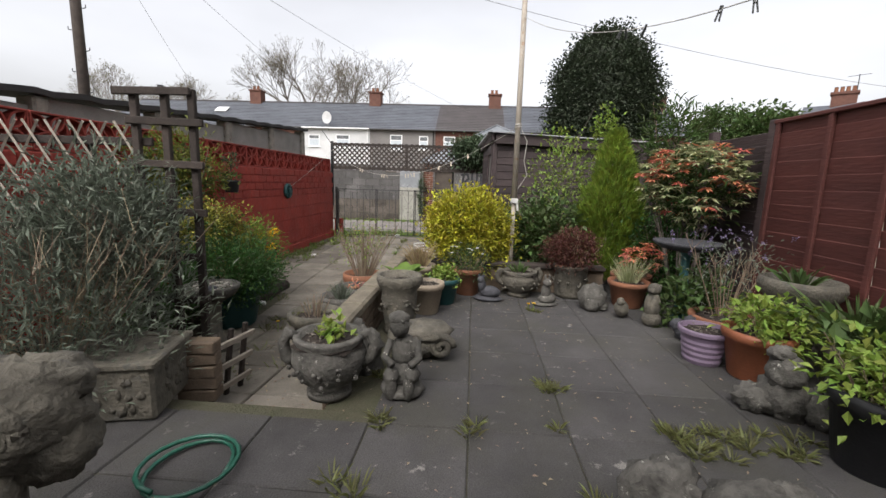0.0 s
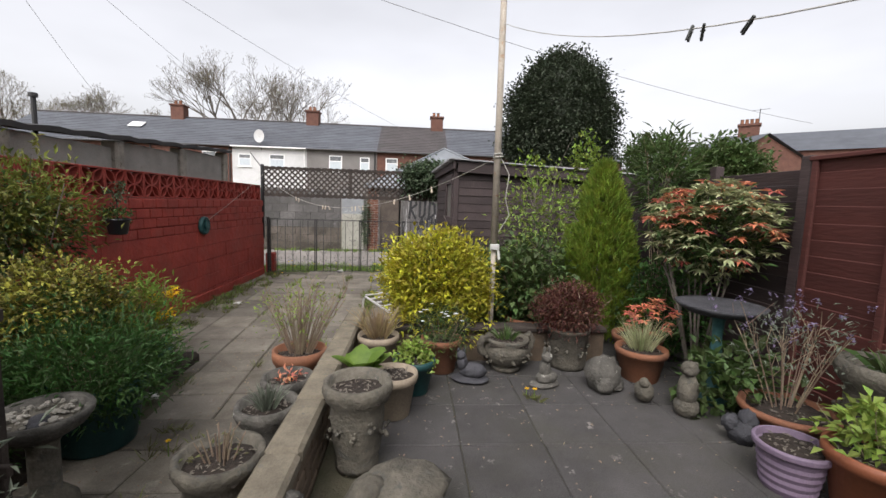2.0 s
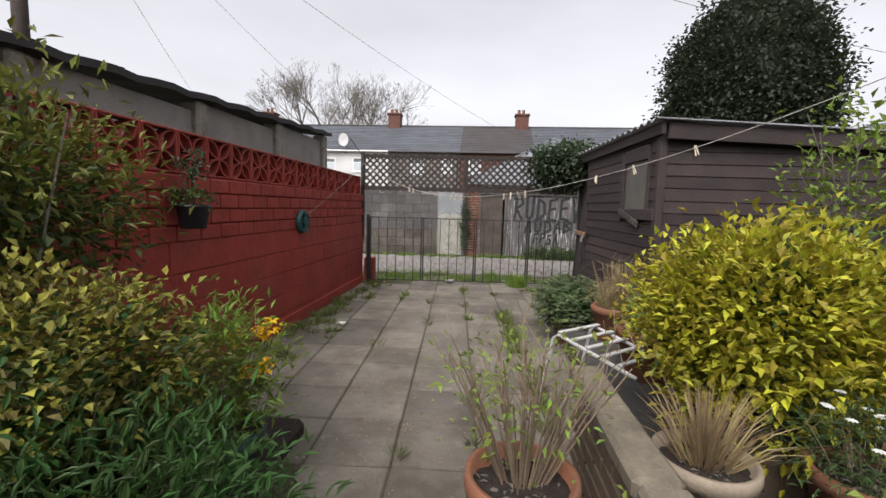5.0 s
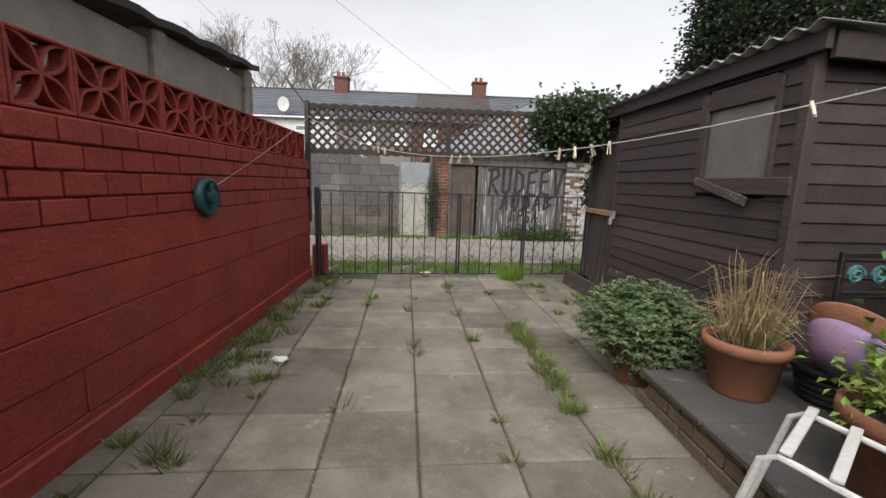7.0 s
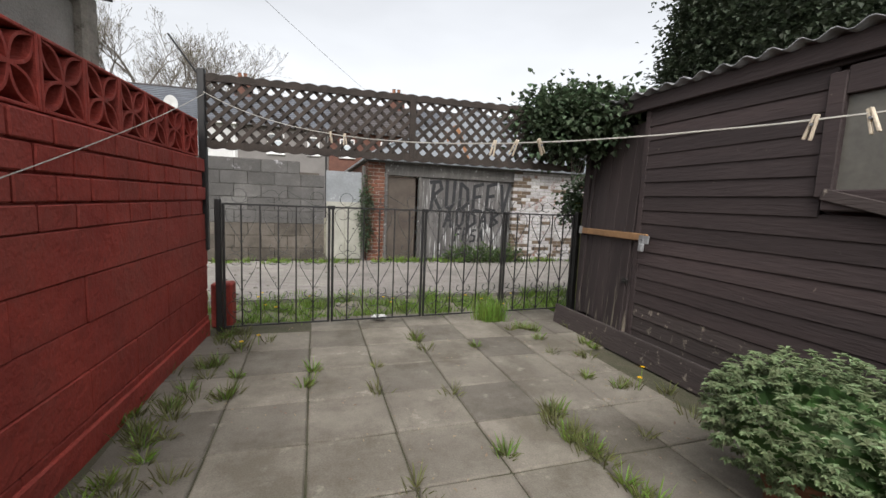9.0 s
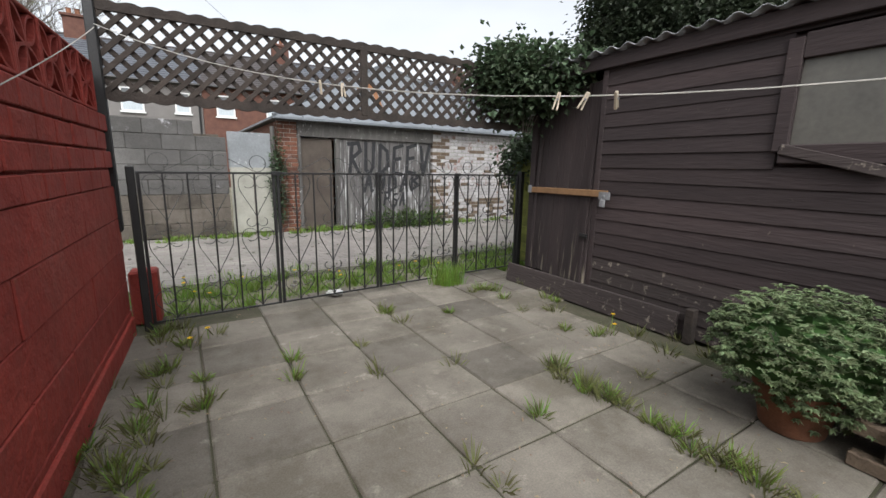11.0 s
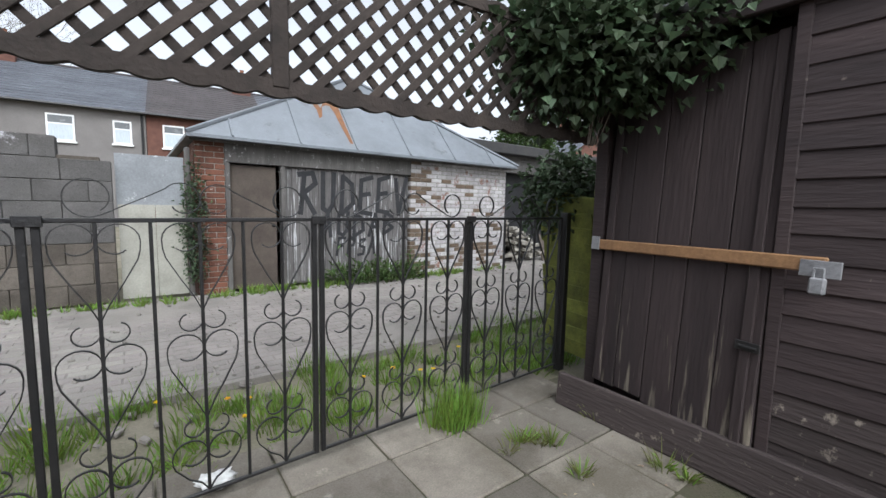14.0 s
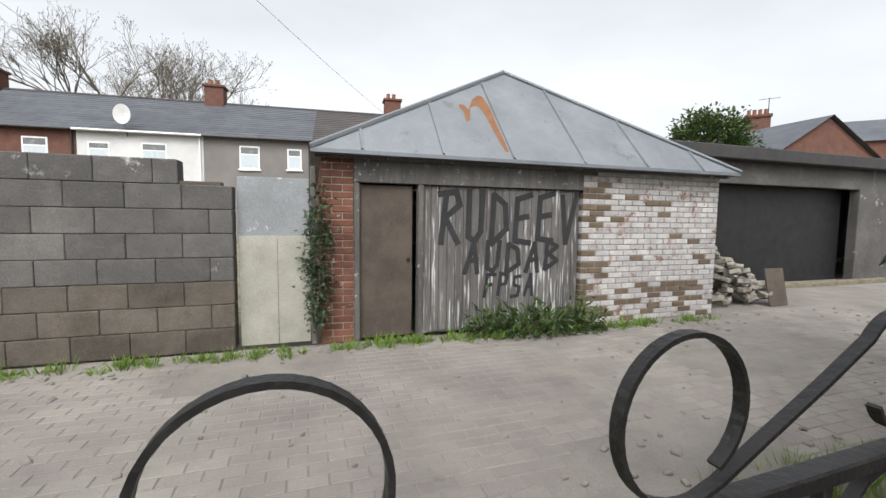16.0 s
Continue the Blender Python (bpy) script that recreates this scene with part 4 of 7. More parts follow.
for i in range(230):
    x, y = rr.uniform(-0.05, 1.35), rr.uniform(0, 0.9)
    hmax = max(0.12, 1.0 - 0.5 * x)
    z = rr.uniform(0, 1) ** 0.8 * hmax
    g.box(-0.11, 0.11, -0.05, 0.05, -0.035, 0.035, 0.008, pose(x, y, z + 0.03, rr.uniform(-20, 20), rr.uniform(-20, 20), rr.uniform(0, 180)))
part("bricks", g, CONPOST, pile)
solid("leaning_board", Geo().box(0, 0.42, 0, 0.02, 0, 0.62, 0.003, pose(LX + 7.0, LY + 0.7, 0, -12, 0, SK)), DOORWOOD, "brown board leaning against rubble", "board")

# ---- brickwork of the old garage ----
def brickwork(parent, x0, x1, z0, z1, y0, material, first=0, thick=0.1):
    part("mortar_bed", Geo().box(x0 + 0.004, x1 - 0.004, y0 + 0.012, y0 + thick + 0.02, z0, z1), MORTAR, parent)
    rows, k, z = [], 0, z0
    while z < z1 - 0.03:
        x = x0 - (0.11 if k % 2 else 0)
        while x < x1 - 0.02:
            a, b = max(x, x0), min(x + 0.215, x1)
            if b - a > 0.03:
                rows.append((a, b, y0 + R.uniform(0, 0.006), y0 + thick, z, z + 0.065))
            x += 0.225
        z += 0.075
        k += 1
    return rows


w_rows = brickwork(gar, 3.27, 5.6, 0.0, 2.0, 0.04, BRICK_WHITE)
bare = [R.random() < (0.45 if q[0] < 3.6 else 0.04) + (0.22 if q[4] < 0.5 else 0.0) for q in w_rows]
pieces("brick", [q for q, k in zip(w_rows, bare) if not k], BRICK_WHITE, gar)
pieces("brick", [q for q, k in zip(w_rows, bare) if k], BROWNBRICK, gar)
p_rows = brickwork(gar, 0.02, 0.36, 0.0, 2.0, 0.04, BRICK_RED)
pieces("brick", p_rows, BRICK_RED, gar)
brickwork(gar, 5.5, 5.6, 0.0, 2.0, 0.05, BRICK_RED)

# ---- terrace of houses ----
HY, EAVE, RIDGE, RY = 34.0, 5.3, 7.8, 38.0


def window(parent, x, z, w, h, y):
    wn_ = part("window", Geo().box(x - w / 2, x + w / 2, y - 0.03, y + 0.06, z - h / 2, z + h / 2, 0.01), WINFRAME, parent)
    part("pane", Geo().box(x - w / 2 + 0.07, x + w / 2 - 0.07, y - 0.036, y - 0.032, z - h / 2 + 0.07, z + h * 0.12, 0.001), CURTAIN, wn_)
    part("pane", Geo().box(x - w / 2 + 0.07, x + w / 2 - 0.07, y - 0.036, y - 0.032, z + h * 0.17, z + h / 2 - 0.07, 0.001), GLASS, wn_)
    part("sill", Geo().box(x - w / 2 - 0.06, x + w / 2 + 0.06, y - 0.1, y, z - h / 2 - 0.08, z - h / 2, 0.01), WINFRAME, wn_)


def house(x0, x1, wall, roofm, label, wins, chim=None):
    h = thing("terraced_house", label, "house", "terraced houses", at=(0, 0, 0))
    part("wall", Geo().box(x0 + 0.01, x1 - 0.01, HY, HY + 8, -0.1, EAVE), wall, h)
    rf = part("roof", Geo().add([(x0, HY - 0.25, EAVE - 0.05), (x1, HY - 0.25, EAVE - 0.05), (x1, RY, RIDGE), (x0, RY, RIDGE), (x0, HY + 8.2, EAVE - 0.05), (x1, HY + 8.2, EAVE - 0.05)],
        [(0, 1, 2, 3), (3, 2, 5, 4), (0, 3, 4), (1, 5, 2), (0, 4, 5, 1)]), roofm, h)
    n_ = 16
    for i in range(n_):
        t0, t1 = i / n_, (i + 1) / n_
        ya, yb = HY - 0.25 + t0 * (RY - HY + 0.25), HY - 0.25 + t1 * (RY - HY + 0.25)
        za, zb = EAVE - 0.05 + t0 * (RIDGE - EAVE + 0.05), EAVE - 0.05 + t1 * (RIDGE - EAVE + 0.05)
        part("slate_course", Geo().add([(x0, ya, za + 0.05), (x1, ya, za + 0.05), (x1, yb, zb + 0.015), (x0, yb, zb + 0.015), (x0, ya, za), (x1, ya, za)], [(0, 1, 2, 3), (4, 5, 1, 0)]), roofm, rf)
    part("ridge_tiles", Geo().tube([(x0, RY, RIDGE + 0.03), (x1, RY, RIDGE + 0.03)], 0.09, 6), TILE, rf)
    part("gutter", Geo().tube([(x0, HY - 0.3, EAVE - 0.05), (x1, HY - 0.3, EAVE - 0.05)], 0.06, 6), IRON if wall is not RENDERW else WINFRAME, h)
    part("downpipe", Geo().tube([(x1 - 0.15, HY - 0.06, EAVE - 0.1), (x1 - 0.15, HY - 0.06, 0)], 0.05, 6), IRON if wall is not RENDERW else WINFRAME, h)
    for x, w, hh in wins:
        window(h, x, 4.3, w, hh, HY)
    if chim is not None:
        ch = part("chimney", Geo().box(chim - 0.5, chim + 0.5, RY - 0.4, RY + 0.4, RIDGE - 0.5, RIDGE + 1.0, 0.02).box(chim - 0.58, chim + 0.58, RY - 0.48, RY + 0.48, RIDGE + 0.86, RIDGE + 1.0, 0.02), HOUSEBRICK, h)
        for d in (-0.25, 0.1):
            part("chimney_pot", Geo().lathe([(0.13, 0), (0.11, 0.3), (0.14, 0.34)], 10, (chim + d, RY, RIDGE + 1.0)), TERRA, ch)
    return h


house(-30, -19.0, HOUSEBRICK, SLATE, "brick terraced house with slate roof and skylight", [(-22.0, 1.0, 1.1)])
h1 = house(-19.0, -13.5, HOUSEBRICK, SLATE, "red brick terraced house with slate roof", [(-15.1, 1.0, 1.1)], -19.2)
h2 = house(-13.5, -8.15, RENDERW, SLATE, "white rendered terraced house with slate roof", [(-12.6, 0.9, 0.9), (-10.3, 1.1, 1.0)])
h3 = house(-8.15, -3.0, RENDERG, SLATE, "grey pebbledashed terraced house with slate roof", [(-6.05, 0.95, 1.15), (-3.9, 0.7, 1.05)], -8.6)
house(-3.0, 2.3, HOUSEBRICK, TILE, "brick terraced house with dark tiled roof", [(-1.9, 0.9, 1.1), (0.6, 0.9, 1.1)], 1.6)
house(2.3, 9.0, HOUSEBRICK, SLATE, "brick terraced house with patched slate roof", [(4.0, 0.9, 1.1)])
house(9.0, 16.0, HOUSEBRICK, SLATE, "brick terraced house at the row's end", [(11.0, 0.9, 1.1)], 15.0)
dish = thing("satellite_dish", "white satellite dish on a pole on the roof edge", "satellite dish", at=(-11.4, HY - 0.35, 6.0))
part("reflector", Geo().add(*(lambda n_: ([(0, -0.04, 0)] + [(0.36 * math.cos(2 * math.pi * i / n_), -0.14, 0.46 * math.sin(2 * math.pi * i / n_)) for i in range(n_)] + [(0.36 * math.cos(2 * math.pi * i / n_), -0.11, 0.46 * math.sin(2 * math.pi * i / n_)) for i in range(n_)],
     [(0, 1 + i, 1 + (i + 1) % n_) for i in range(n_)] + [(1 + i, 1 + n_ + i, 1 + n_ + (i + 1) % n_, 1 + (i + 1) % n_) for i in range(n_)]))(20)), RENDERW, dish)
part("arm", Geo().tube([(0, -0.05, -0.05), (0, 0.1, -0.5), (0, 0.35, -0.95)], 0.03), CORR, dish)
part("skylight", Geo().box(-0.5, 0.5, -0.4, 0.4, -0.02, 0.05, 0.01, pose(-21.4, 36.2, 6.86, 32)), WINFRAME, bpy.data.objects["terraced_house"])
# side houses on the right
hr = thing("gabled_house", "red brick gabled house beyond the garages", "house", at=(19, 26, 0), rz=SK)
part("wall", Geo().add([(-1.8, 0, 0), (6, 0, 0), (6, 0, 4.4), (1.8, 0, 6.3), (-1.8, 0, 4.4), (-1.8, 9, 0), (6, 9, 0), (6, 9, 4.4), (1.8, 9, 6.3), (-1.8, 9, 4.4)],
    [(0, 1, 2, 3, 4), (5, 9, 8, 7, 6), (0, 4, 9, 5), (1, 6, 7, 2)]), HOUSEBRICK, hr)
part("roof", Geo().add([(-2.1, -0.2, 4.25), (1.8, -0.2, 6.4), (6.2, -0.2, 4.3), (-2.1, 9.2, 4.25), (1.8, 9.2, 6.4), (6.2, 9.2, 4.3)], [(0, 1, 4, 3), (1, 2, 5, 4)]), SLATE, hr)
hs = thing("rear_house", "distant slate-roofed house with brick chimney stack", "house", at=(26.25, 31.0, 0), rz=-40)
part("wall", Geo().box(-4, 6, 0, 6, 0, 6.2), HOUSEBRICK, hs)
part("roof", Geo().add([(-4.2, -0.2, 6.15), (6.2, -0.2, 6.15), (6.2, 3, 7.9), (-4.2, 3, 7.9), (-4.2, 6.2, 6.15), (6.2, 6.2, 6.15)], [(0, 1, 2, 3), (3, 2, 5, 4), (0, 3, 4), (1, 5, 2)]), SLATE, hs)
ch = part("chimney", Geo().box(-2.7, -1.3, 2.6, 3.3, 7.0, 8.75, 0.02).box(-2.78, -1.22, 2.52, 3.38, 8.55, 8.75, 0.02), HOUSEBRICK, hs)
for d in (-0.5, -0.18, 0.14, 0.46):
    part("chimney_pot", Geo().lathe([(0.13, 0), (0.11, 0.34), (0.14, 0.38)], 8, (-2 + d, 2.95, 8.75)), TERRA, ch)
part("aerial", Geo().tube([(-1.4, 2.95, 8.7), (-1.4, 2.95, 9.9)], 0.025, 4).tube([(-2.0, 2.95, 9.8), (-0.8, 2.95, 9.85)], 0.015, 4), IRON, ch)


# ---- trees ----
def grow(g, tips, p, d, ln, r, depth, spread, rg):
    q = p + d * ln
    mid = p + d * ln * 0.5 + Vector((rg.uniform(-1, 1), rg.uniform(-1, 1), 0)) * ln * 0.05
    g.tube([p, mid, q], [r, r * 0.85, r * 0.68], 5 if depth > 2 else 3)
    if depth == 0:
        tips.append((q, d))
        return
    for i in range(rg.choice((2, 3, 3))):
        e = (d + Vector((rg.uniform(-1, 1), rg.uniform(-1, 1), rg.uniform(-0.35, 0.7))) * spread).normalized()
        grow(g, tips, q - d * ln * rg.uniform(0, 0.3), e, ln * rg.uniform(0.66, 0.86), r * 0.62, depth - 1, spread, rg)


def bare_tree(x, y, h, seed, label):
    t = thing("bare_tree", label, "tree", "bare trees behind the houses", at=(x, y, 0))
    rg = random.Random(seed)
    trunk, limbs, tips = Geo(), Geo(), []
    trunk.tube([(0, 0, -0.1), (0.1, 0, h * 0.2), (0, 0.1, h * 0.4)], [h * 0.028, h * 0.022, h * 0.016], 8)
    for i in range(6):
        a = i * 1.05
        grow(limbs, tips, Vector((0, 0.05, h * (0.28 + 0.022 * i))), Vector((math.cos(a) * 0.75, math.sin(a) * 0.75, 0.9)).normalized(), h * 0.19, h * 0.0075, 6, 0.7, rg)
    part("trunk", trunk, BARK, t, smooth=True)
    part("twig_crown", limbs, BARK, t)["kind"] = "stuff"
    buds = Geo()
    for q, d in tips:
        for k in range(2):
            buds.leaf(q - d * rg.uniform(0, 0.3), (d + rvec() * 0.8), (0, 0, 1), 0.13, 0.06)
    part("bud_cover", buds, TREEBUD, t)["kind"] = "stuff"


bare_tree(-19.5, 50, 17.5, 1, "tall leafless tree behind the terrace roofs")
bare_tree(-14.0, 52, 16.0, 2, "leafless tree behind the terrace roofs")
bare_tree(-32, 50, 13.5, 3, "leafless budding tree beyond the houses")
bare_tree(-39, 46, 13, 4, "leafless budding tree beyond the houses")


def clumpy(center, radii, nclump, nleaf, ln, wd, rg, clump_r=0.16, hollow=0.72, droop=0.0, amp=0.18, freq=1.6, upb=0.3):
    """Foliage: clumps spread over an uneven ellipsoid, each of many small leaves."""
    g = Geo()
    c, rad = Vector(center), Vector(radii)
    for i in range(nclump):
        d = Vector((rg.gauss(0, 1), rg.gauss(0, 1), rg.gauss(0, 1))).normalized()
        k = (hollow + (1 - hollow) * rg.random() ** 0.5) * (1 + amp * 1.6 * noise.noise(d * freq + c))
        p = c + Vector((d.x * rad.x, d.y * rad.y, d.z * rad.z)) * k
        axis = (Vector((d.x, d.y, d.z + upb)) + Vector((rg.uniform(-1, 1), rg.uniform(-1, 1), rg.uniform(-1, 1))) * 0.4).normalized()
        for j in range(nleaf):
            o = Vector((rg.gauss(0, 1), rg.gauss(0, 1), rg.gauss(0, 1))) * clump_r * 0.5
            e = (axis + Vector((rg.uniform(-1, 1), rg.uniform(-1, 1), rg.uniform(-1, 1) - droop)) * 0.95)
            s = rg.uniform(0.7, 1.25)
            g.leaf(p + o, e, (rg.uniform(-0.4, 0.4), rg.uniform(-0.4, 0.4), 1), ln * s, wd * s)
    return g


rg = random.Random(21)
ivt = thing("ivy_clad_tree", "dense dark green ivy-clad rounded tree behind the shed", "tree", at=(2.95, 11.4, 0))
part("trunk", Geo().tube([(0, 0, -0.1), (0.05, 0, 1.5), (0, 0.05, 4.0)], [0.2, 0.17, 0.1], 8), BARK, ivt, smooth=True)
part("inner_crown", Geo().blob((0, 0, 3.3), (0.95, 0.95, 1.5), 0.15, 3), DARKTREE, ivt)
g = clumpy((0, 0, 3.2), (1.05, 1.05, 1.4), 1700, 30, 0.065, 0.052, rg, 0.3, 0.86, 0.4, 0.08, 2.2)
g2_ = clumpy((0.03, 0, 3.95), (0.75, 0.75, 0.76), 700, 30, 0.06, 0.05, rg, 0.28, 0.85, 0.4, 0.1, 2.2)
g.add(g2_.v, g2_.f)
part("crown", g, DARKTREE, ivt)
rt = thing("garden_tree", "green leafy tree beyond the garages", "tree", at=(13.4, 25.6, 0))
part("trunk", Geo().tube([(0, 0, -0.1), (0, 0, 3.5)], [0.15, 0.08], 6), BARK, rt)
part("crown", clumpy((0, 0, 4.6), (1.5, 1.4, 1.2), 420, 16, 0.16, 0.11, rg, 0.4, 0.5), MIDGREEN, rt)
rt2 = thing("garden_tree", "bushy green tree over the fence", "tree", at=(5.2, 9.2, 0))
part("trunk", Geo().tube([(0, 0, -0.1), (0, 0, 2.0)], [0.1, 0.06], 6), BARK, rt2)
part("crown", clumpy((0, 0, 2.3), (0.6, 0.55, 0.42), 300, 16, 0.09, 0.06, rg, 0.22, 0.4), MIDGREEN, rt2)

# telegraph pole with cables
tp = thing("telegraph_pole", "dark wooden telegraph pole with climbing rungs", "telegraph pole", at=(-8.35, 10.0, 0))
part("shaft", Geo().tube([(0, 0, -0.1), (0, 0, 7.5)], [0.12, 0.09], 10), OLDWOOD, tp, smooth=True)
for i in range(9):
    s = 1 if i % 2 else -1
    part("rung", Geo().tube([(0, 0, 2.6 + i * 0.42), (s * 0.22, 0, 2.64 + i * 0.42), (s * 0.22, 0, 2.7 + i * 0.42)], 0.01, 4), IRON, tp)
for i, (x, y, z) in enumerate(((-20, 34, 5.4), (-8.5, 34, 5.3), (3, 34, 5.4), (14.5, 17, 5.0))):
    a, b = Vector((0, 0, 7.3)), Vector((x + 8.35, y - 10, z))
    part("cable", Geo().tube([a.lerp(b, t / 12) - Vector((0, 0, 0.5 * 4 * (t / 12) * (1 - t / 12))) for t in range(13)], 0.006, 4), GREYWOOD, tp)
vent = solid("vent_pipe", Geo().tube([(-6.0, 9.2, 2.3), (-6.0, 9.2, 3.0)], 0.035, 8).tube([(-6.0, 9.2, 3.0), (-6.0, 9.2, 3.06)], 0.06, 8), IRON, "black vent pipe on the neighbour's roof", "pipe")

# ---- garden: pots ----
def profile(style, R_, h):
    if style == "taper":      # flower pot with a rolled rim
        return [(R_ * 0.66, 0), (R_ * 0.7, 0.01), (R_ * 0.9, h * 0.78), (R_ * 0.98, h * 0.8), (R_ * 1.02, h * 0.9), (R_ * 1.0, h), (R_ * 0.9, h), (R_ * 0.86, h * 0.86)]
    if style == "urn":        # stone urn with waist and lip
        return [(R_ * 0.62, 0), (R_ * 0.66, 0.03), (R_ * 0.6, 0.05), (R_ * 0.72, h * 0.3), (R_ * 0.8, h * 0.62), (R_ * 0.78, h * 0.74), (R_ * 0.95, h * 0.82), (R_ * 1.03, h * 0.92), (R_, h), (R_ * 0.86, h), (R_ * 0.8, h * 0.86)]
    if style == "belly":      # round bellied pot on a foot
        return [(R_ * 0.6, 0), (R_ * 0.62, 0.03), (R_ * 0.5, 0.05), (R_ * 0.85, h * 0.34), (R_ * 1.0, h * 0.6), (R_ * 0.97, h * 0.76), (R_ * 0.86, h * 0.86), (R_ * 0.95, h * 0.95), (R_ * 0.93, h), (R_ * 0.78, h), (R_ * 0.74, h * 0.86)]
    if style == "ringed":     # plastic pot with stepped rings
        out = [(R_ * 0.68, 0)]
        for i in range(5):
            a, b = i / 5, (i + 0.7) / 5
            out += [(R_ * (0.7 + 0.2 * a), h * 0.85 * a + 0.006), (R_ * (0.73 + 0.2 * b), h * 0.85 * b)]
        return out + [(R_ * 1.02, h * 0.88), (R_ * 1.03, h * 0.97), (R_, h), (R_ * 0.92, h), (R_ * 0.88, h * 0.86)]
    return [(R_ * 0.85, 0), (R_ * 0.88, h * 0.1), (R_ * 0.97, h * 0.9), (R_ * 1.02, h * 0.92), (R_ * 1.02, h), (R_ * 0.9, h), (R_ * 0.86, h * 0.85)]


def pot(x, y, z, R_, h, style, material, label, handles=False, relief=False, category="plant pot"):
    t = thing("plant_pot", label, category, at=(x, y, z), rz=R.uniform(0, 40))
    pr = profile(style, R_, h)
    rough = 0.035 if material in (STONE, STONE_GREY) else 0.0
    part("body", Geo().lathe(pr[:-2] + [(pr[-2][0], pr[-2][1])] + [pr[-1]], 36, rough=rough), material, t, smooth=style != "ringed")
    part("soil", Geo().blob((0, 0, h * 0.86), (R_ * 0.86, R_ * 0.86, 0.022), 0.3, 6), SOIL, t, "dark potting soil")
    g = Geo()
    for i in range(46):
        a, r = U(0, 6.28), R_ * 0.72 * math.sqrt(U(0, 1))
        g.leaf((r * math.cos(a), r * math.sin(a), h * 0.86 + 0.022), (U(-1, 1), U(-1, 1), U(-0.1, 0.4)), (0, 0, 1), U(0.015, 0.04), U(0.008, 0.018))
    part("mulch", g, BARK, t, "loose bark and dead leaves")["kind"] = "stuff"
    if handles:
        for s in (-1, 1):
            part("handle", Geo().tube([(s * R_ * 0.85, 0, h * 0.5), (s * R_ * 1.15, 0, h * 0.62), (s * R_ * 1.22, 0, h * 0.85), (s * R_ * 1.08, 0, h * 1.02), (s * R_ * 0.9, 0, h * 0.95)], [0.035, 0.032, 0.03, 0.03, 0.026], 8), material, t, smooth=True)
    if relief:
        g = Geo()
        for i in range(11):
            a = 2 * math.pi * i / 11
            rr_ = R_ * (0.82 if style == "urn" else 0.98)
            c = (rr_ * math.cos(a), rr_ * math.sin(a), h * (0.46 + 0.07 * (i % 2)))
            for k in range(4):
                g.blob((c[0] + U(-0.02, 0.02), c[1] + U(-0.02, 0.02), c[2] + U(-0.035, 0.035)), U(0.008, 0.014), 0.2, 3, 7, 5)
        part("garland", g, material, t, "moulded fruit garland", smooth=True)["kind"] = "stuff"
    return t


P = PZ
pot(-0.62, 3.27, P, 0.19, 0.33, "belly", STONE_GREY, "lichened stone urn with scroll handles", True, True)
pot(-0.42, 4.22, P, 0.165, 0.44, "urn", STONE, "tall weathered stone urn with moulded garland", False, True)
pot(-0.27, 4.72, P, 0.15, 0.27, "taper", CREAMPL, "cream clay plant pot with broad leaves")
pot(-0.14, 5.03, P, 0.145, 0.24, "taper", TEAL, "dark teal plastic plant pot")
pot(0.07, 5.4, P, 0.16, 0.27, "taper", TERRA, "terracotta pot of daisies")
pot(-0.42, 5.42, P, 0.16, 0.28, "taper", CREAMPL, "cream clay pot of pale grass")
pot(0.6, 5.44, P, 0.19, 0.26, "belly", STONE, "round weathered stone pot with handles", True, True)
pot(1.13, 5.5, P, 0.17, 0.33, "cyl", STONE, "patterned stone pot with vine relief", False, True)
pot(1.62, 5.25, P, 0.19, 0.25, "taper", TERRA, "terracotta pot of reedy grass")
pot(1.66, 4.0, P, 0.155, 0.23, "ringed", PURPLE, "pale purple ringed plastic pot")
pot(1.86, 3.8, P, 0.19, 0.3, "taper", BROWNPL, "orange-brown ribbed plastic plant pot")
pot(2.02, 4.4, P, 0.24, 0.2, "taper", TERRA, "wide terracotta bowl with twiggy shrub")
pot(2.3, 4.12, P, 0.23, 0.56, "urn", STONE, "large lichened stone urn against the fence", False, True)
pot(2.28, 3.62, P, 0.19, 0.3, "taper", STONE, "mossy stone pot with strappy leaves")
pot(1.8, 2.95, P, 0.19, 0.34, "taper", BLACKPL_SHADE, "tall black plastic pot")
pot(1.75, 5.55, P, 0.2, 0.26, "taper", TERRA, "terracotta pot under the coral shrub")
# along the path, beyond the low wall
pot(-1.0, 4.05, 0.06, 0.185, 0.4, "urn", STONE, "weathered stone urn with bare twigs", False, True)
pot(-0.96, 4.53, 0.03, 0.17, 0.42, "urn", STONE_GREY, "round stone pot with grey seedling")
pot(-0.98, 4.97, 0.015, 0.165, 0.4, "urn", STONE_GREY, "stone pot with small red flower")
pot(-1.02, 5.42, 0.0, 0.2, 0.44, "taper", TERRA, "large terracotta pot with bare shrub")
pot(-2.1, 4.85, 0.03, 0.28, 0.42, "taper", TEAL, "large teal tub under a green bush")
pot(-2.36, 5.72, 0.0, 0.2, 0.32, "taper", TEAL, "green tub of wallflowers")
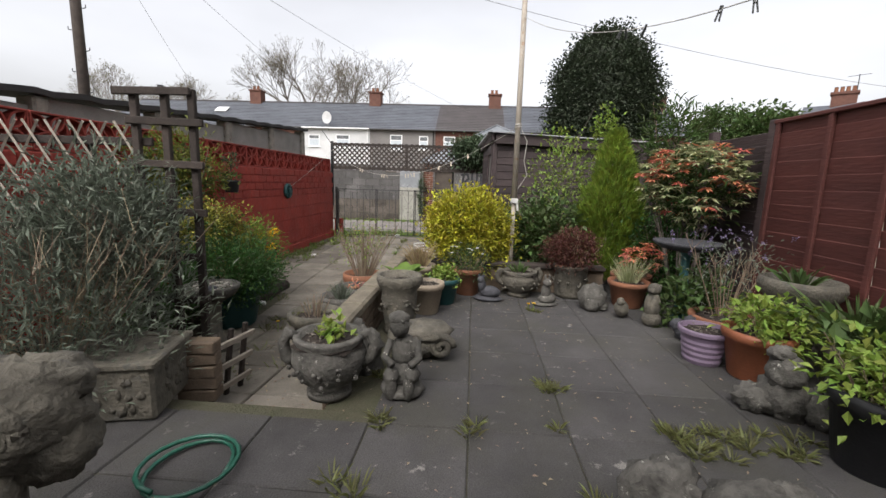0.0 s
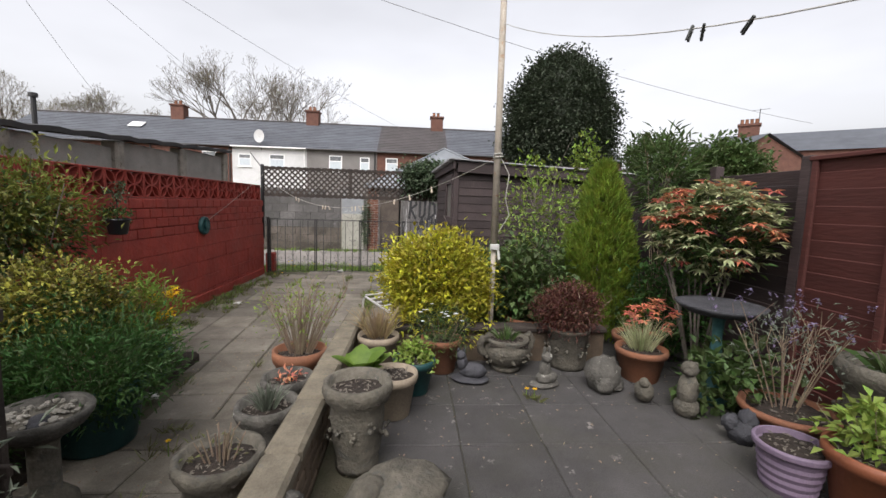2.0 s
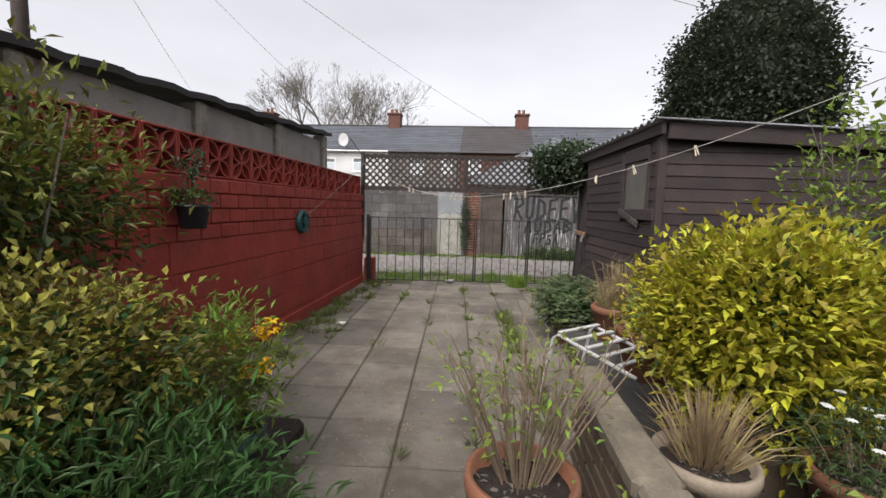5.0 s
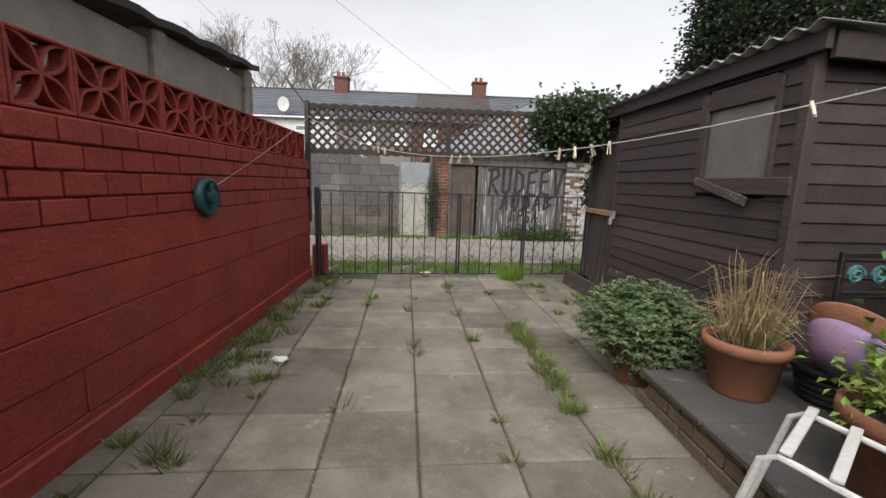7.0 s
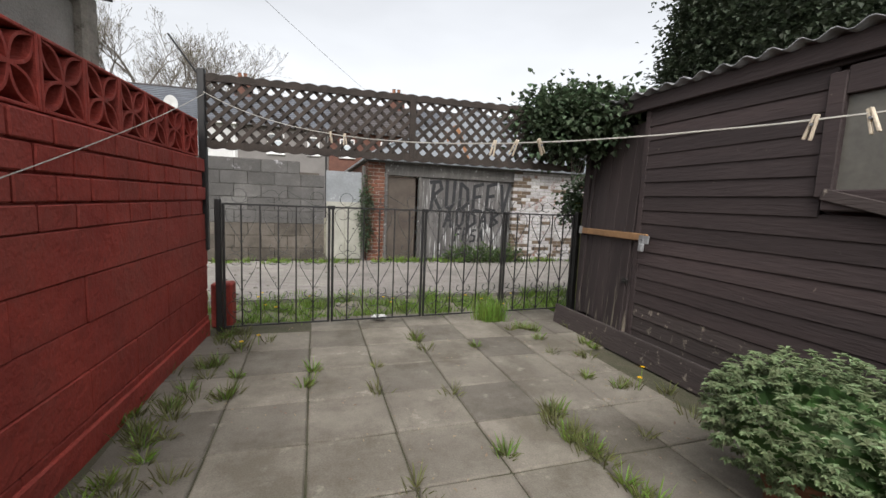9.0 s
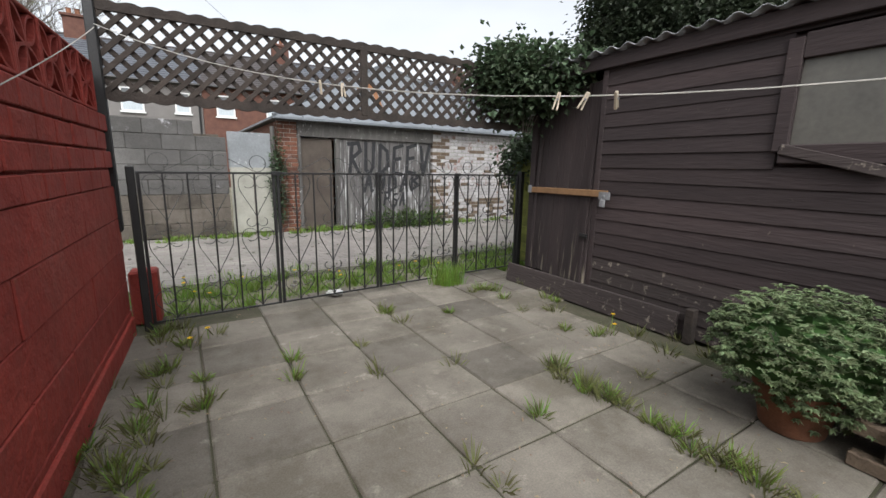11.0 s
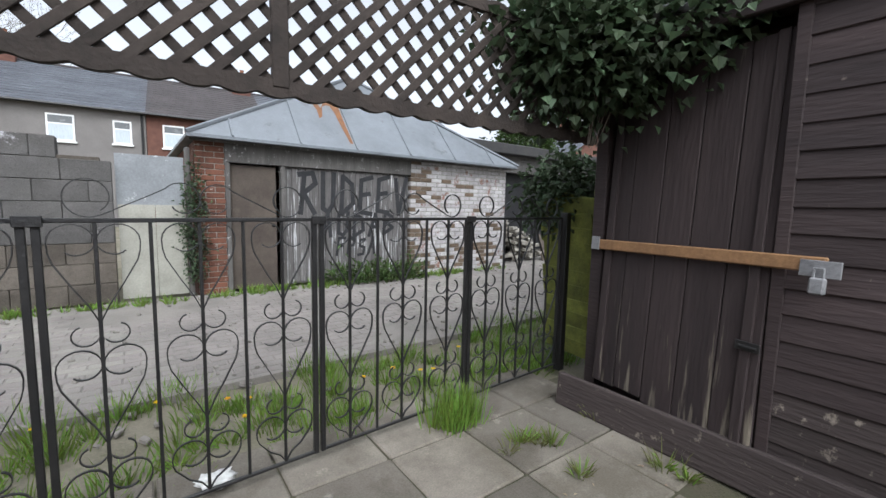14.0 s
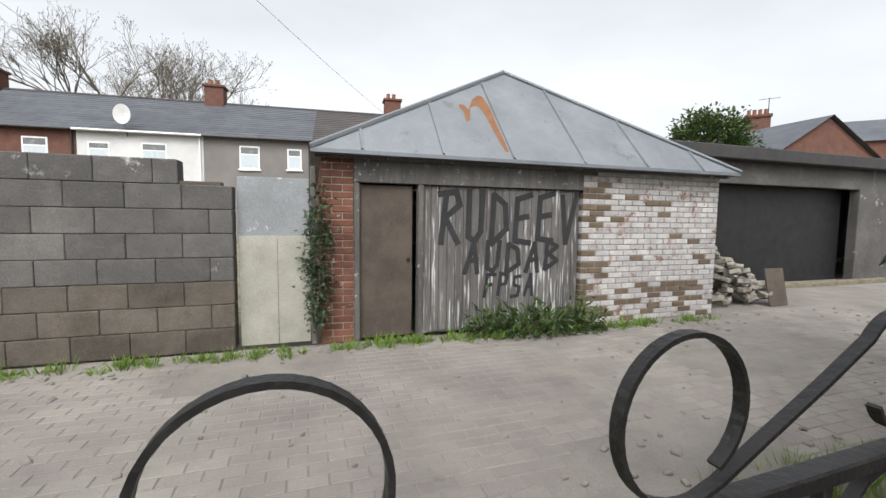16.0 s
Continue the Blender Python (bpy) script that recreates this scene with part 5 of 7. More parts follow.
# terrace
pot(0.0, 7.72, 0.24, 0.2, 0.3, "taper", TERRA, "terracotta pot of dry grass")
pot(-0.02, 6.9, 0.24, 0.22, 0.34, "taper", TERRA, "wide terracotta pot of fresh shoots")
pot(0.42, 7.62, 0.24, 0.2, 0.2, "ringed", BLACKPL_SHADE, "squat black ribbed tub")
pot(-0.25, 8.32, 0.0, 0.19, 0.26, "taper", TERRA, "clay pot under a sedum mound")
pot(0.98, 6.15, 0.2, 0.23, 0.32, "taper", TERRA, "broad terracotta pot of green shrub")
pot(1.5, 6.3, 0.2, 0.2, 0.3, "taper", TERRA, "terracotta pot by the conifer")
up = thing("bowl", "violet and terracotta bowl tipped on its side", "bowl", at=(0.28, 7.5, 0.58), rz=-30)
part("shell", Geo().lathe([(0.1, -0.13), (0.17, -0.05), (0.19, -0.005), (0.18, -0.005), (0.155, -0.03), (0.08, -0.1)], 36), VIOLET, up, "violet glazed base", smooth=True)
part("rim", Geo().lathe([(0.187, -0.012), (0.21, 0.04), (0.226, 0.05), (0.226, 0.062), (0.2, 0.06), (0.176, -0.004)], 36), TERRA, up, "bare terracotta rim", smooth=True)
up.matrix_basis = pose(0.3, 7.45, 0.6, -25, 48, -20)


# ---- plants ----
def plant(name, label, x, y, z, crown, material, stems=None, stem_mat=TWIG, category="shrub"):
    t = thing(name, label, category, at=(x, y, z))
    if stems:
        part("woody_growth", stems, stem_mat, t)["kind"] = "stuff"
    part("foliage", crown, material, t)
    return t


def stem_fan(n_, h, spread, r, rg, z0=0.0, kids=2):
    g = Geo()
    for i in range(n_):
        a = rg.uniform(0, 6.28)
        d = Vector((math.cos(a) * spread * rg.random(), math.sin(a) * spread * rg.random(), 1))
        p0 = Vector((d.x * 0.15, d.y * 0.15, z0))
        hh = h * rg.uniform(0.6, 1.05)
        p1, p2 = p0 + Vector((d.x * 0.45, d.y * 0.45, 0.5)) * hh, p0 + d * hh
        g.tube([p0, p1, p2], [r, r * 0.75, r * 0.45], 4)
        for k in range(kids):
            q = p1.lerp(p2, rg.random())
            g.tube([q, q + Vector((rg.uniform(-0.5, 0.5), rg.uniform(-0.5, 0.5), 0.7)) * hh * 0.3], [r * 0.5, r * 0.3], 3)
    return g


rg = random.Random(33)
# golden privet
plant("golden_privet", "bright yellow-green golden privet bush on the terrace", 0.06, 5.95, 0.23,
      (lambda a, b: a.add(b.v, b.f))(clumpy((0, 0, 0.66), (0.44, 0.42, 0.4), 760, 16, 0.048, 0.026, rg, 0.13, 0.55, 0, 0.22, 2.5, 0.6), clumpy((0.05, -0.1, 0.4), (0.36, 0.34, 0.3), 160, 14, 0.06, 0.02, rg, 0.15, 0.6)), YELLOWLEAF,
      stem_fan(14, 0.75, 0.5, 0.008, rg))
# lime conifer: tall cone of fronds
g = Geo()
for i in range(2600):
    t = rg.random() ** 1.25
    a = rg.uniform(0, 6.28)
    r = (0.6 * (1 - t) ** 0.7 + 0.03) * (0.75 + 0.3 * noise.noise(Vector((math.cos(a) * 2, math.sin(a) * 2, t * 5)))) * rg.uniform(0.6, 1.1)
    p = Vector((r * math.cos(a), r * math.sin(a), 0.1 + t * 1.62))
    for k in range(9):
        e = Vector((math.cos(a) * 0.45, math.sin(a) * 0.45, 1.0)) + Vector((rg.uniform(-1, 1), rg.uniform(-1, 1), rg.uniform(-1, 1))) * 0.5
        g.leaf(p + rvec() * 0.03, e, (0.3, 0.3, 1), rg.uniform(0.05, 0.09), 0.016)
plant("conifer", "lime green pointed conifer in the terrace bed", 1.74, 6.35, 0.3, g, CONIFER, Geo().tube([(0, 0, -0.08), (0, 0, 1.5)], [0.03, 0.01]), BARK, "conifer")
# coral pieris
pi = thing("pieris_shrub", "shrub with coral young leaves over cream-edged leaves", "shrub", at=(2.12, 5.3, PZ))
part("woody_growth", stem_fan(9, 1.25, 0.35, 0.012, rg), BARK, pi)["kind"] = "stuff"
def rosettes(n_, c, rad, k, ln, wd):
    g = Geo()
    for i in range(n_):
        d = Vector((rg.gauss(0, 1), rg.gauss(0, 1), rg.gauss(0, 0.8) + 0.25)).normalized()
        p = Vector(c) + Vector((d.x * rad[0], d.y * rad[1], d.z * rad[2])) * rg.uniform(0.75, 1.08)
        for j in range(k):
            a = 6.28 * j / k + rg.uniform(-0.3, 0.3)
            e = Vector((math.cos(a), math.sin(a), rg.uniform(-0.5, 0.35))) + d * 0.3
            g.leaf(p, e, (0, 0, 1), ln * rg.uniform(0.7, 1.2), wd)
    return g
part("foliage", rosettes(190, (0.0, 0, 1.2), (0.42, 0.42, 0.36), 9, 0.085, 0.026), CREAMLEAF, pi, "cream-edged green leaves")
part("young_leaves", rosettes(85, (0.0, 0, 1.24), (0.43, 0.43, 0.37), 10, 0.08, 0.024), PINKLEAF, pi, "coral pink young leaves")
part("inner_leaves", clumpy((0, 0, 1.15), (0.33, 0.33, 0.25), 120, 10, 0.08, 0.03, rg, 0.15, 0.3), MIDGREEN, pi)
# dark red mound
plant("red_shrub", "dark red twiggy shrub in a stone pot", 1.13, 5.5, PZ + 0.28, clumpy((0, 0, 0.2), (0.24, 0.23, 0.17), 300, 12, 0.035, 0.014, rg, 0.09, 0.5), REDLEAF, stem_fan(26, 0.32, 0.7, 0.004, rg))
plant("red_shrub", "small coral-tipped shrub under the pieris", 1.8, 5.45, PZ + 0.22, rosettes(40, (0, 0, 0.22), (0.2, 0.2, 0.13), 8, 0.06, 0.018), PINKLEAF, stem_fan(10, 0.25, 0.6, 0.004, rg))
# green broadleaf behind the pole and tall shoots
plant("hydrangea", "leafy green shrub in terracotta pot behind the pole", 0.98, 6.2, 0.45, clumpy((0, 0, 0.4), (0.36, 0.34, 0.38), 190, 9, 0.075, 0.05, rg, 0.18, 0.4), MIDGREEN, stem_fan(16, 0.7, 0.5, 0.006, rg))
plant("tall_shrub", "tall arching shrub with fresh yellow-green leaves", 1.35, 7.0, 0.2, (lambda a, b: a.add(b.v, b.f))(clumpy((-0.1, 0, 1.2), (0.38, 0.35, 0.65), 150, 9, 0.06, 0.03, rg, 0.2, 0.4), clumpy((0.42, -0.1, 1.75), (0.14, 0.14, 0.5), 60, 9, 0.055, 0.03, rg, 0.1, 0.3)), FRESH, stem_fan(9, 1.9, 0.35, 0.009, rg), BARK)
plant("bamboo", "narrow-leaved grey-green tall plant by the fence", 2.35, 6.3, 0.2, clumpy((0, 0, 1.7), (0.3, 0.28, 0.42), 110, 9, 0.13, 0.022, rg, 0.16, 0.3), MIDGREEN, stem_fan(12, 1.9, 0.22, 0.006, rg))
plant("dark_shrub", "dark green shrub filling the terrace bed", 0.75, 6.9, 0.2, clumpy((0, 0, 0.45), (0.55, 0.5, 0.4), 260, 10, 0.06, 0.04, rg, 0.2, 0.4), MIDGREEN, stem_fan(12, 0.7, 0.6, 0.006, rg))
plant("dark_shrub", "shaded green shrub against the fence", 2.2, 5.9, 0.2, clumpy((0, 0, 0.5), (0.4, 0.4, 0.45), 200, 10, 0.06, 0.035, rg, 0.2, 0.4), DEEPGREEN, stem_fan(12, 0.8, 0.5, 0.006, rg))
# grey lavender mass on the near left
plant("lavender_bush", "large grey-green woody lavender bush", -2.0, 3.05, PZ, (lambda a, b: a.add(b.v, b.f))(
      clumpy((0, 0.05, 0.42), (0.62, 0.5, 0.5), 760, 12, 0.06, 0.011, rg, 0.16, 0.45, 0, 0.3, 2.2, 0.9), clumpy((0.1, 0.3, 0.85), (0.33, 0.3, 0.3), 480, 12, 0.055, 0.013, rg, 0.14, 0.4, 0, 0.25, 2.2, 0.9)), LAVENDER, stem_fan(80, 0.9, 0.85, 0.0038, rg, 0, 3))
plant("lavender_bush", "grey-green lavender sprawling by the wall", -2.75, 2.6, PZ, clumpy((0, 0, 0.35), (0.5, 0.7, 0.42), 420, 12, 0.055, 0.012, rg, 0.18, 0.4, 0, 0.25, 2.2, 0.9), LAVENDER, stem_fan(30, 0.7, 0.9, 0.0035, rg, 0, 3))
# left bed
plant("variegated_bush", "golden variegated evergreen bush by the wall", -2.5, 5.1, 0.08, clumpy((0, 0, 0.74), (0.38, 0.36, 0.28), 420, 14, 0.034, 0.022, rg, 0.11, 0.6), GOLDVAR, stem_fan(16, 0.8, 0.5, 0.006, rg))
plant("green_bush", "dense feathery deep green bush in a teal tub", -2.1, 4.8, 0.35, clumpy((0, 0, 0.18), (0.42, 0.42, 0.24), 560, 14, 0.055, 0.013, rg, 0.13, 0.5, 0, 0.2, 2.4, 0.8), DEEPGREEN, stem_fan(20, 0.3, 0.9, 0.004, rg))
plant("green_bush", "low feathery green plants filling the bed", -2.6, 4.4, 0.1, clumpy((0, 0, 0.25), (0.4, 0.5, 0.3), 380, 12, 0.06, 0.016, rg, 0.15, 0.4), DEEPGREEN, stem_fan(14, 0.3, 0.9, 0.004, rg))
plant("climbing_rose", "tall fresh green leafy shrub against the red wall", -2.95, 5.25, 0.08, clumpy((0, 0.1, 1.38), (0.28, 0.58, 0.3), 230, 12, 0.06, 0.02, rg, 0.18, 0.35), OLIVE, stem_fan(10, 1.6, 0.4, 0.008, rg), BARK)
wf = plant("wallflower", "wallflower with upright green leaves and yellow blooms", -2.36, 5.78, 0.25, clumpy((0, 0, 0.33), (0.22, 0.2, 0.32), 190, 11, 0.06, 0.014, rg, 0.12, 0.35, 0, 0.2, 2, 0.8), FRESH, stem_fan(22, 0.55, 0.38, 0.004, rg), TWIG, "flower")
for q in ((0.14, 0.05, 0.5), (0.2, -0.02, 0.36), (0.13, -0.04, 0.34), (0.21, 0.04, 0.54), (0.02, 0.05, 0.46)):
    g = Geo()
    for k in range(26):
        g.leaf(Vector(q) + rvec() * 0.03, rvec(), (0, 0, 1), 0.03, 0.028)
    part("bloom", g, YELLOWFL, wf, "yellow flower cluster")
# pot plants
def tuft(x, y, z, n_, h, spread, wd, material, label, name="grass_tuft", category="plant", bend=0.3):
    g = Geo()
    for i in range(n_):
        a, r = rg.uniform(0, 6.28), rg.random()
        b = Vector((math.cos(a) * r * spread * 0.35, math.sin(a) * r * spread * 0.35, 0))
        tip = b + Vector((math.cos(a) * spread * r + rg.uniform(-0.03, 0.03), math.sin(a) * spread * r, h * rg.uniform(0.55, 1.1)))
        g.blade(b, tip, wd, bend)
    return solid(name, g, material, label, category, at=(x, y, z))


dg = thing("grass_tuft", "dry bent straw-coloured grass in a clay pot", "plant", at=(0.0, 7.72, 0.48))
for nm, n_, h_, sp in (("short_straw", 230, 0.26, 0.2), ("long_straw", 120, 0.46, 0.24)):
    g = Geo()
    for i in range(n_):
        a, r = rg.uniform(0, 6.28), rg.random()
        b = Vector((math.cos(a) * r * 0.1, math.sin(a) * r * 0.1, 0))
        k = b + Vector((math.cos(a) * sp * r * 0.5, math.sin(a) * sp * r * 0.5, h_ * rg.uniform(0.55, 1.0)))
        e = k + Vector((math.cos(a + rg.uniform(-1, 1)), math.sin(a + rg.uniform(-1, 1)), rg.uniform(-1.1, 0.6))) * rg.uniform(0.04, 0.13)
        g.tube([b, b.lerp(k, 0.55) + rvec() * 0.012, k, e], [0.0022, 0.002, 0.0017, 0.001], 3)
    part(nm, g, STRAW, dg)["kind"] = "stuff"
tuft(0.0, 7.72, 0.48, 60, 0.2, 0.2, 0.007, GRASS, "green shoots among dry grass")
tuft(-0.42, 5.42, P + 0.24, 260, 0.26, 0.2, 0.005, STRAW, "pale straw grass in a cream pot")
tuft(1.62, 5.25, P + 0.2, 240, 0.27, 0.18, 0.006, CREAMLEAF, "pale green reedy grass in a clay pot")
tuft(2.28, 3.62, P + 0.26, 110, 0.3, 0.36, 0.03, MIDGREEN, "strappy dark green leaves in a stone pot")
tuft(2.3, 4.12, P + 0.5, 30, 0.14, 0.18, 0.03, MIDGREEN, "sparse leaves in the large urn")
tuft(0.6, 5.44, P + 0.22, 60, 0.13, 0.13, 0.012, MIDGREEN, "low weedy plant in a stone pot")
tuft(-0.96, 4.53, 0.4, 120, 0.16, 0.1, 0.006, LAVENDER, "small grey-green seedling in a stone pot")
plant("bare_shrub", "bare twiggy shrub with opening buds in a clay pot", -1.02, 5.42, 0.4, clumpy((0, 0, 0.35), (0.28, 0.28, 0.22), 90, 4, 0.035, 0.015, rg, 0.12, 0.3), FRESH, stem_fan(58, 0.5, 0.6, 0.0042, rg, 0, 3))
plant("dead_twigs", "cut bare brown twigs in a stone urn", -1.0, 4.05, 0.42, clumpy((0, 0, 0.03), (0.1, 0.1, 0.03), 8, 3, 0.03, 0.015, rg, 0.06), DULLGRASS, stem_fan(13, 0.16, 0.4, 0.005, rg, 0, 1))
plant("daisies", "feathery daisy plant with white flowers", 0.07, 5.4, P + 0.25, clumpy((0, 0, 0.1), (0.2, 0.2, 0.14), 200, 9, 0.035, 0.007, rg, 0.1, 0.3), MIDGREEN, stem_fan(20, 0.2, 0.8, 0.003, rg), TWIG, "flower")
dz = bpy.data.objects["daisies"]
for i in range(14):
    q = Vector((rg.uniform(-0.18, 0.2), rg.uniform(-0.2, 0.1), rg.uniform(0.16, 0.28)))
    g = Geo()
    for k in range(9):
        a = 0.7 * k
        g.leaf(q, (math.cos(a), math.sin(a), 0.15), (0, 0, 1), 0.018, 0.01)
    part("daisy", g, WHITEFL, dz, "white daisy flower")
# inner leaves add density; their darker greens stand in for shade within the bushes
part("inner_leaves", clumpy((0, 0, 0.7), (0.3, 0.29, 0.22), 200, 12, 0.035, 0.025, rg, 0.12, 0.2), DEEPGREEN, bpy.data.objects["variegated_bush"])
part("inner_leaves", clumpy((0, 0, 0.6), (0.33, 0.31, 0.3), 240, 12, 0.045, 0.026, rg, 0.13, 0.2), MIDGREEN, bpy.data.objects["golden_privet"])
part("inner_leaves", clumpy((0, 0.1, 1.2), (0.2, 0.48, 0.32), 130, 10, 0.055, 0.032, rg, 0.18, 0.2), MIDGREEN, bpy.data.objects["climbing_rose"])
# bergenia: big leaves, each of its own
be = thing("bergenia", "bergenia with large glossy fresh green leaves", "plant", at=(-0.46, 4.62, P + 0.24))
for i in range(26):
    a, tl = rg.uniform(0, 6.28), rg.uniform(0.09, 0.17)
    d = Vector((math.cos(a), math.sin(a), rg.uniform(0.9, 2.4))).normalized()
    s = d.cross(Vector((0, 0, 1))).normalized()
    u = s.cross(d)
    b = d * rg.uniform(0.04, 0.1)
    w = tl * 0.42
    verts = [b]
    n_ = 8
    for j in range(n_ + 1):
        t = j / n_
        ww = w * math.sin(math.pi * min(1, t * 0.9 + 0.1)) ** 0.7
        c = b + d * tl * t - u * tl * 0.35 * t * t
        verts += [c + s * ww + u * ww * 0.25, c, c - s * ww + u * ww * 0.25]
    faces = []
    for j in range(n_):
        k = 1 + 3 * j
        faces += [(k, k + 3, k + 4, k + 1), (k + 1, k + 4, k + 5, k + 2)]
    part("leaf", Geo().add(verts, faces), BERGLEAF, be, smooth=True)
plant("potted_greens", "small green leafy plant in the teal pot", -0.14, 5.03, P + 0.2, clumpy((0, 0, 0.06), (0.1, 0.1, 0.07), 50, 8, 0.04, 0.03, rg, 0.07, 0.3), FRESH)
plant("seedling", "fresh green seedling in the handled urn", -0.62, 3.27, P + 0.28, clumpy((0.02, 0, 0.07), (0.05, 0.05, 0.06), 14, 6, 0.05, 0.03, rg, 0.05, 0.3), FRESH)
plant("red_flower", "small red flower with green leaves in a stone pot", -0.98, 4.97, 0.34, clumpy((0, 0, 0.06), (0.05, 0.05, 0.05), 10, 6, 0.04, 0.015, rg, 0.05), PINKLEAF)
plant("leafy_plant", "fresh leafy plant in the orange-brown pot", 1.88, 3.78, P + 0.26, clumpy((0.03, 0, 0.1), (0.2, 0.18, 0.1), 90, 8, 0.05, 0.03, rg, 0.1, 0.3), FRESH, stem_fan(12, 0.2, 0.9, 0.003, rg))
plant("leafy_plant", "yellow-green broad-leaved plant in a black pot", 1.8, 2.93, P + 0.3, clumpy((0.02, 0, 0.1), (0.2, 0.2, 0.11), 110, 8, 0.05, 0.03, rg, 0.13, 0.3), FRESH, stem_fan(12, 0.25, 0.9, 0.004, rg))
plant("leafy_plant", "dark broad leaves spreading by the fence", 2.3, 3.25, P + 0.1, clumpy((0, 0, 0.2), (0.22, 0.35, 0.2), 90, 8, 0.1, 0.06, rg, 0.16, 0.3), MIDGREEN, stem_fan(12, 0.3, 0.9, 0.004, rg))
plant("fresh_shoots", "fresh green shoots in a wide clay pot", -0.02, 6.9, 0.52, clumpy((0.02, 0, 0.13), (0.19, 0.19, 0.15), 110, 8, 0.045, 0.025, rg, 0.1, 0.3), FRESH, stem_fan(14, 0.28, 0.6, 0.003, rg))
twl = plant("rosemary", "straggly twiggy shrub with lilac flower heads", 2.02, 4.42, P + 0.17, clumpy((0, 0, 0.36), (0.3, 0.3, 0.25), 70, 6, 0.04, 0.01, rg, 0.1, 0.3), LAVENDER, stem_fan(16, 0.62, 0.6, 0.005, rg, 0, 4))
for i in range(26):
    g = Geo()
    q = Vector((rg.uniform(-0.35, 0.35), rg.uniform(-0.3, 0.3), rg.uniform(0.45, 0.68)))
    for k in range(9):
        g.leaf(q + rvec() * 0.018, rvec(), (0, 0, 1), 0.018, 0.014)
    part("flower_head", g, LILACFL, twl, "faded lilac flower head")
plant("fern_clump", "broad mid-green leaves at the birdbath's foot", 1.95, 4.75, P, clumpy((0, 0, 0.2), (0.25, 0.25, 0.2), 70, 8, 0.08, 0.05, rg, 0.14, 0.3), MIDGREEN)
# sedum dome
sd = thing("sedum", "dense rounded grey-green sedum mound in a clay pot", "sedum", at=(-0.25, 8.32, 0.24))
part("woody_growth", stem_fan(16, 0.3, 0.9, 0.006, rg), BARK, sd)["kind"] = "stuff"
part("inner_mound", Geo().blob((0, 0, 0.16), (0.3, 0.3, 0.2), 0.16, 4), DEEPGREEN, sd)
part("rosettes", rosettes(1150, (0, 0, 0.17), (0.38, 0.38, 0.28), 10, 0.03, 0.017), SEDUM, sd)["kind"] = "stuff"
part("rosettes", rosettes(420, (0.12, -0.1, 0.06), (0.34, 0.3, 0.26), 10, 0.03, 0.016), SEDUM, sd, "lower trailing rosettes")["kind"] = "stuff"
# ivy over trellis and shed corner
iv = thing("ivy", "dark glossy ivy mass over the trellis end and shed roof", "ivy", at=(0.2, 11.08, 1.9))
part("woody_growth", stem_fan(7, 0.5, 0.6, 0.005, rg, -0.3, 3), BARK, iv)["kind"] = "stuff"
g = clumpy((-0.08, 0.0, 0.2), (0.5, 0.38, 0.28), 420, 14, 0.06, 0.055, rg, 0.17, 0.4, 0.5, 0.25)
g3 = clumpy((0.15, -0.4, 0.22), (0.28, 0.4, 0.16), 110, 12, 0.06, 0.055, rg, 0.15, 0.4, 0.5)
g.add(g3.v, g3.f)
part("foliage", g, IVY, iv)
iv2 = thing("ivy", "bushy ivy on the fence outside the gate", "ivy", at=(0.92, 11.85, 0))
part("foliage", clumpy((0, 0, 1.35), (0.28, 0.28, 0.32), 150, 12, 0.06, 0.055, rg, 0.15, 0.4, 0.5), IVY, iv2)
part("woody_growth", Geo().tube([(0.02, 0, -0.06), (0, 0.03, 0.6), (-0.04, 0, 1.4)], [0.02, 0.016, 0.008], 6).tube([(0.0, 0.03, 0.6), (0.1, -0.03, 1.3)], [0.012, 0.006], 5), BARK, iv2)
sb = thing("slatted_fence", "leaning moss-green lapped board fence outside the gate", "fence", at=(0.86, 11.4, 0), rz=86)
for k in range(11):
    part("board", Geo().box(0, 0.55, -0.008, 0.008, 0, 0.135, 0.004, pose(0.02 * math.sin(k * 1.7), 0.012 * k, 0.03 + k * 0.115, -9, 1.5 * math.sin(k * 2.3), 0)), MOSSWOOD, sb)
part("post", Geo().box(-0.03, 0.03, -0.02, 0.04, -0.05, 1.38, 0.008, pose(0.0, -0.05, 0, -5, 0, 0)), MOSSWOOD, sb)
part("rail", Geo().box(0, 0.55, -0.05, -0.012, 1.22, 1.29, 0.006, pose(0, 0.06, 0, -3, -9, 0)), MOSSWOOD, sb)

# ---- stone figures, each one plain mesh ----
def figure(name, label, x, y, z, blobs, material, rz=0, tubes=(), category="statue", amp=0.14):
    g = Geo()
    for i, (c, r) in enumerate(blobs):
        g.blob(c, r, amp, 3.2, 20, 14, i * 1.3)
    for pts, r in tubes:
        g.tube(pts, r, 8)
    return solid(name, g, material, label, category, at=(x, y, z), rz=rz, smooth=True)


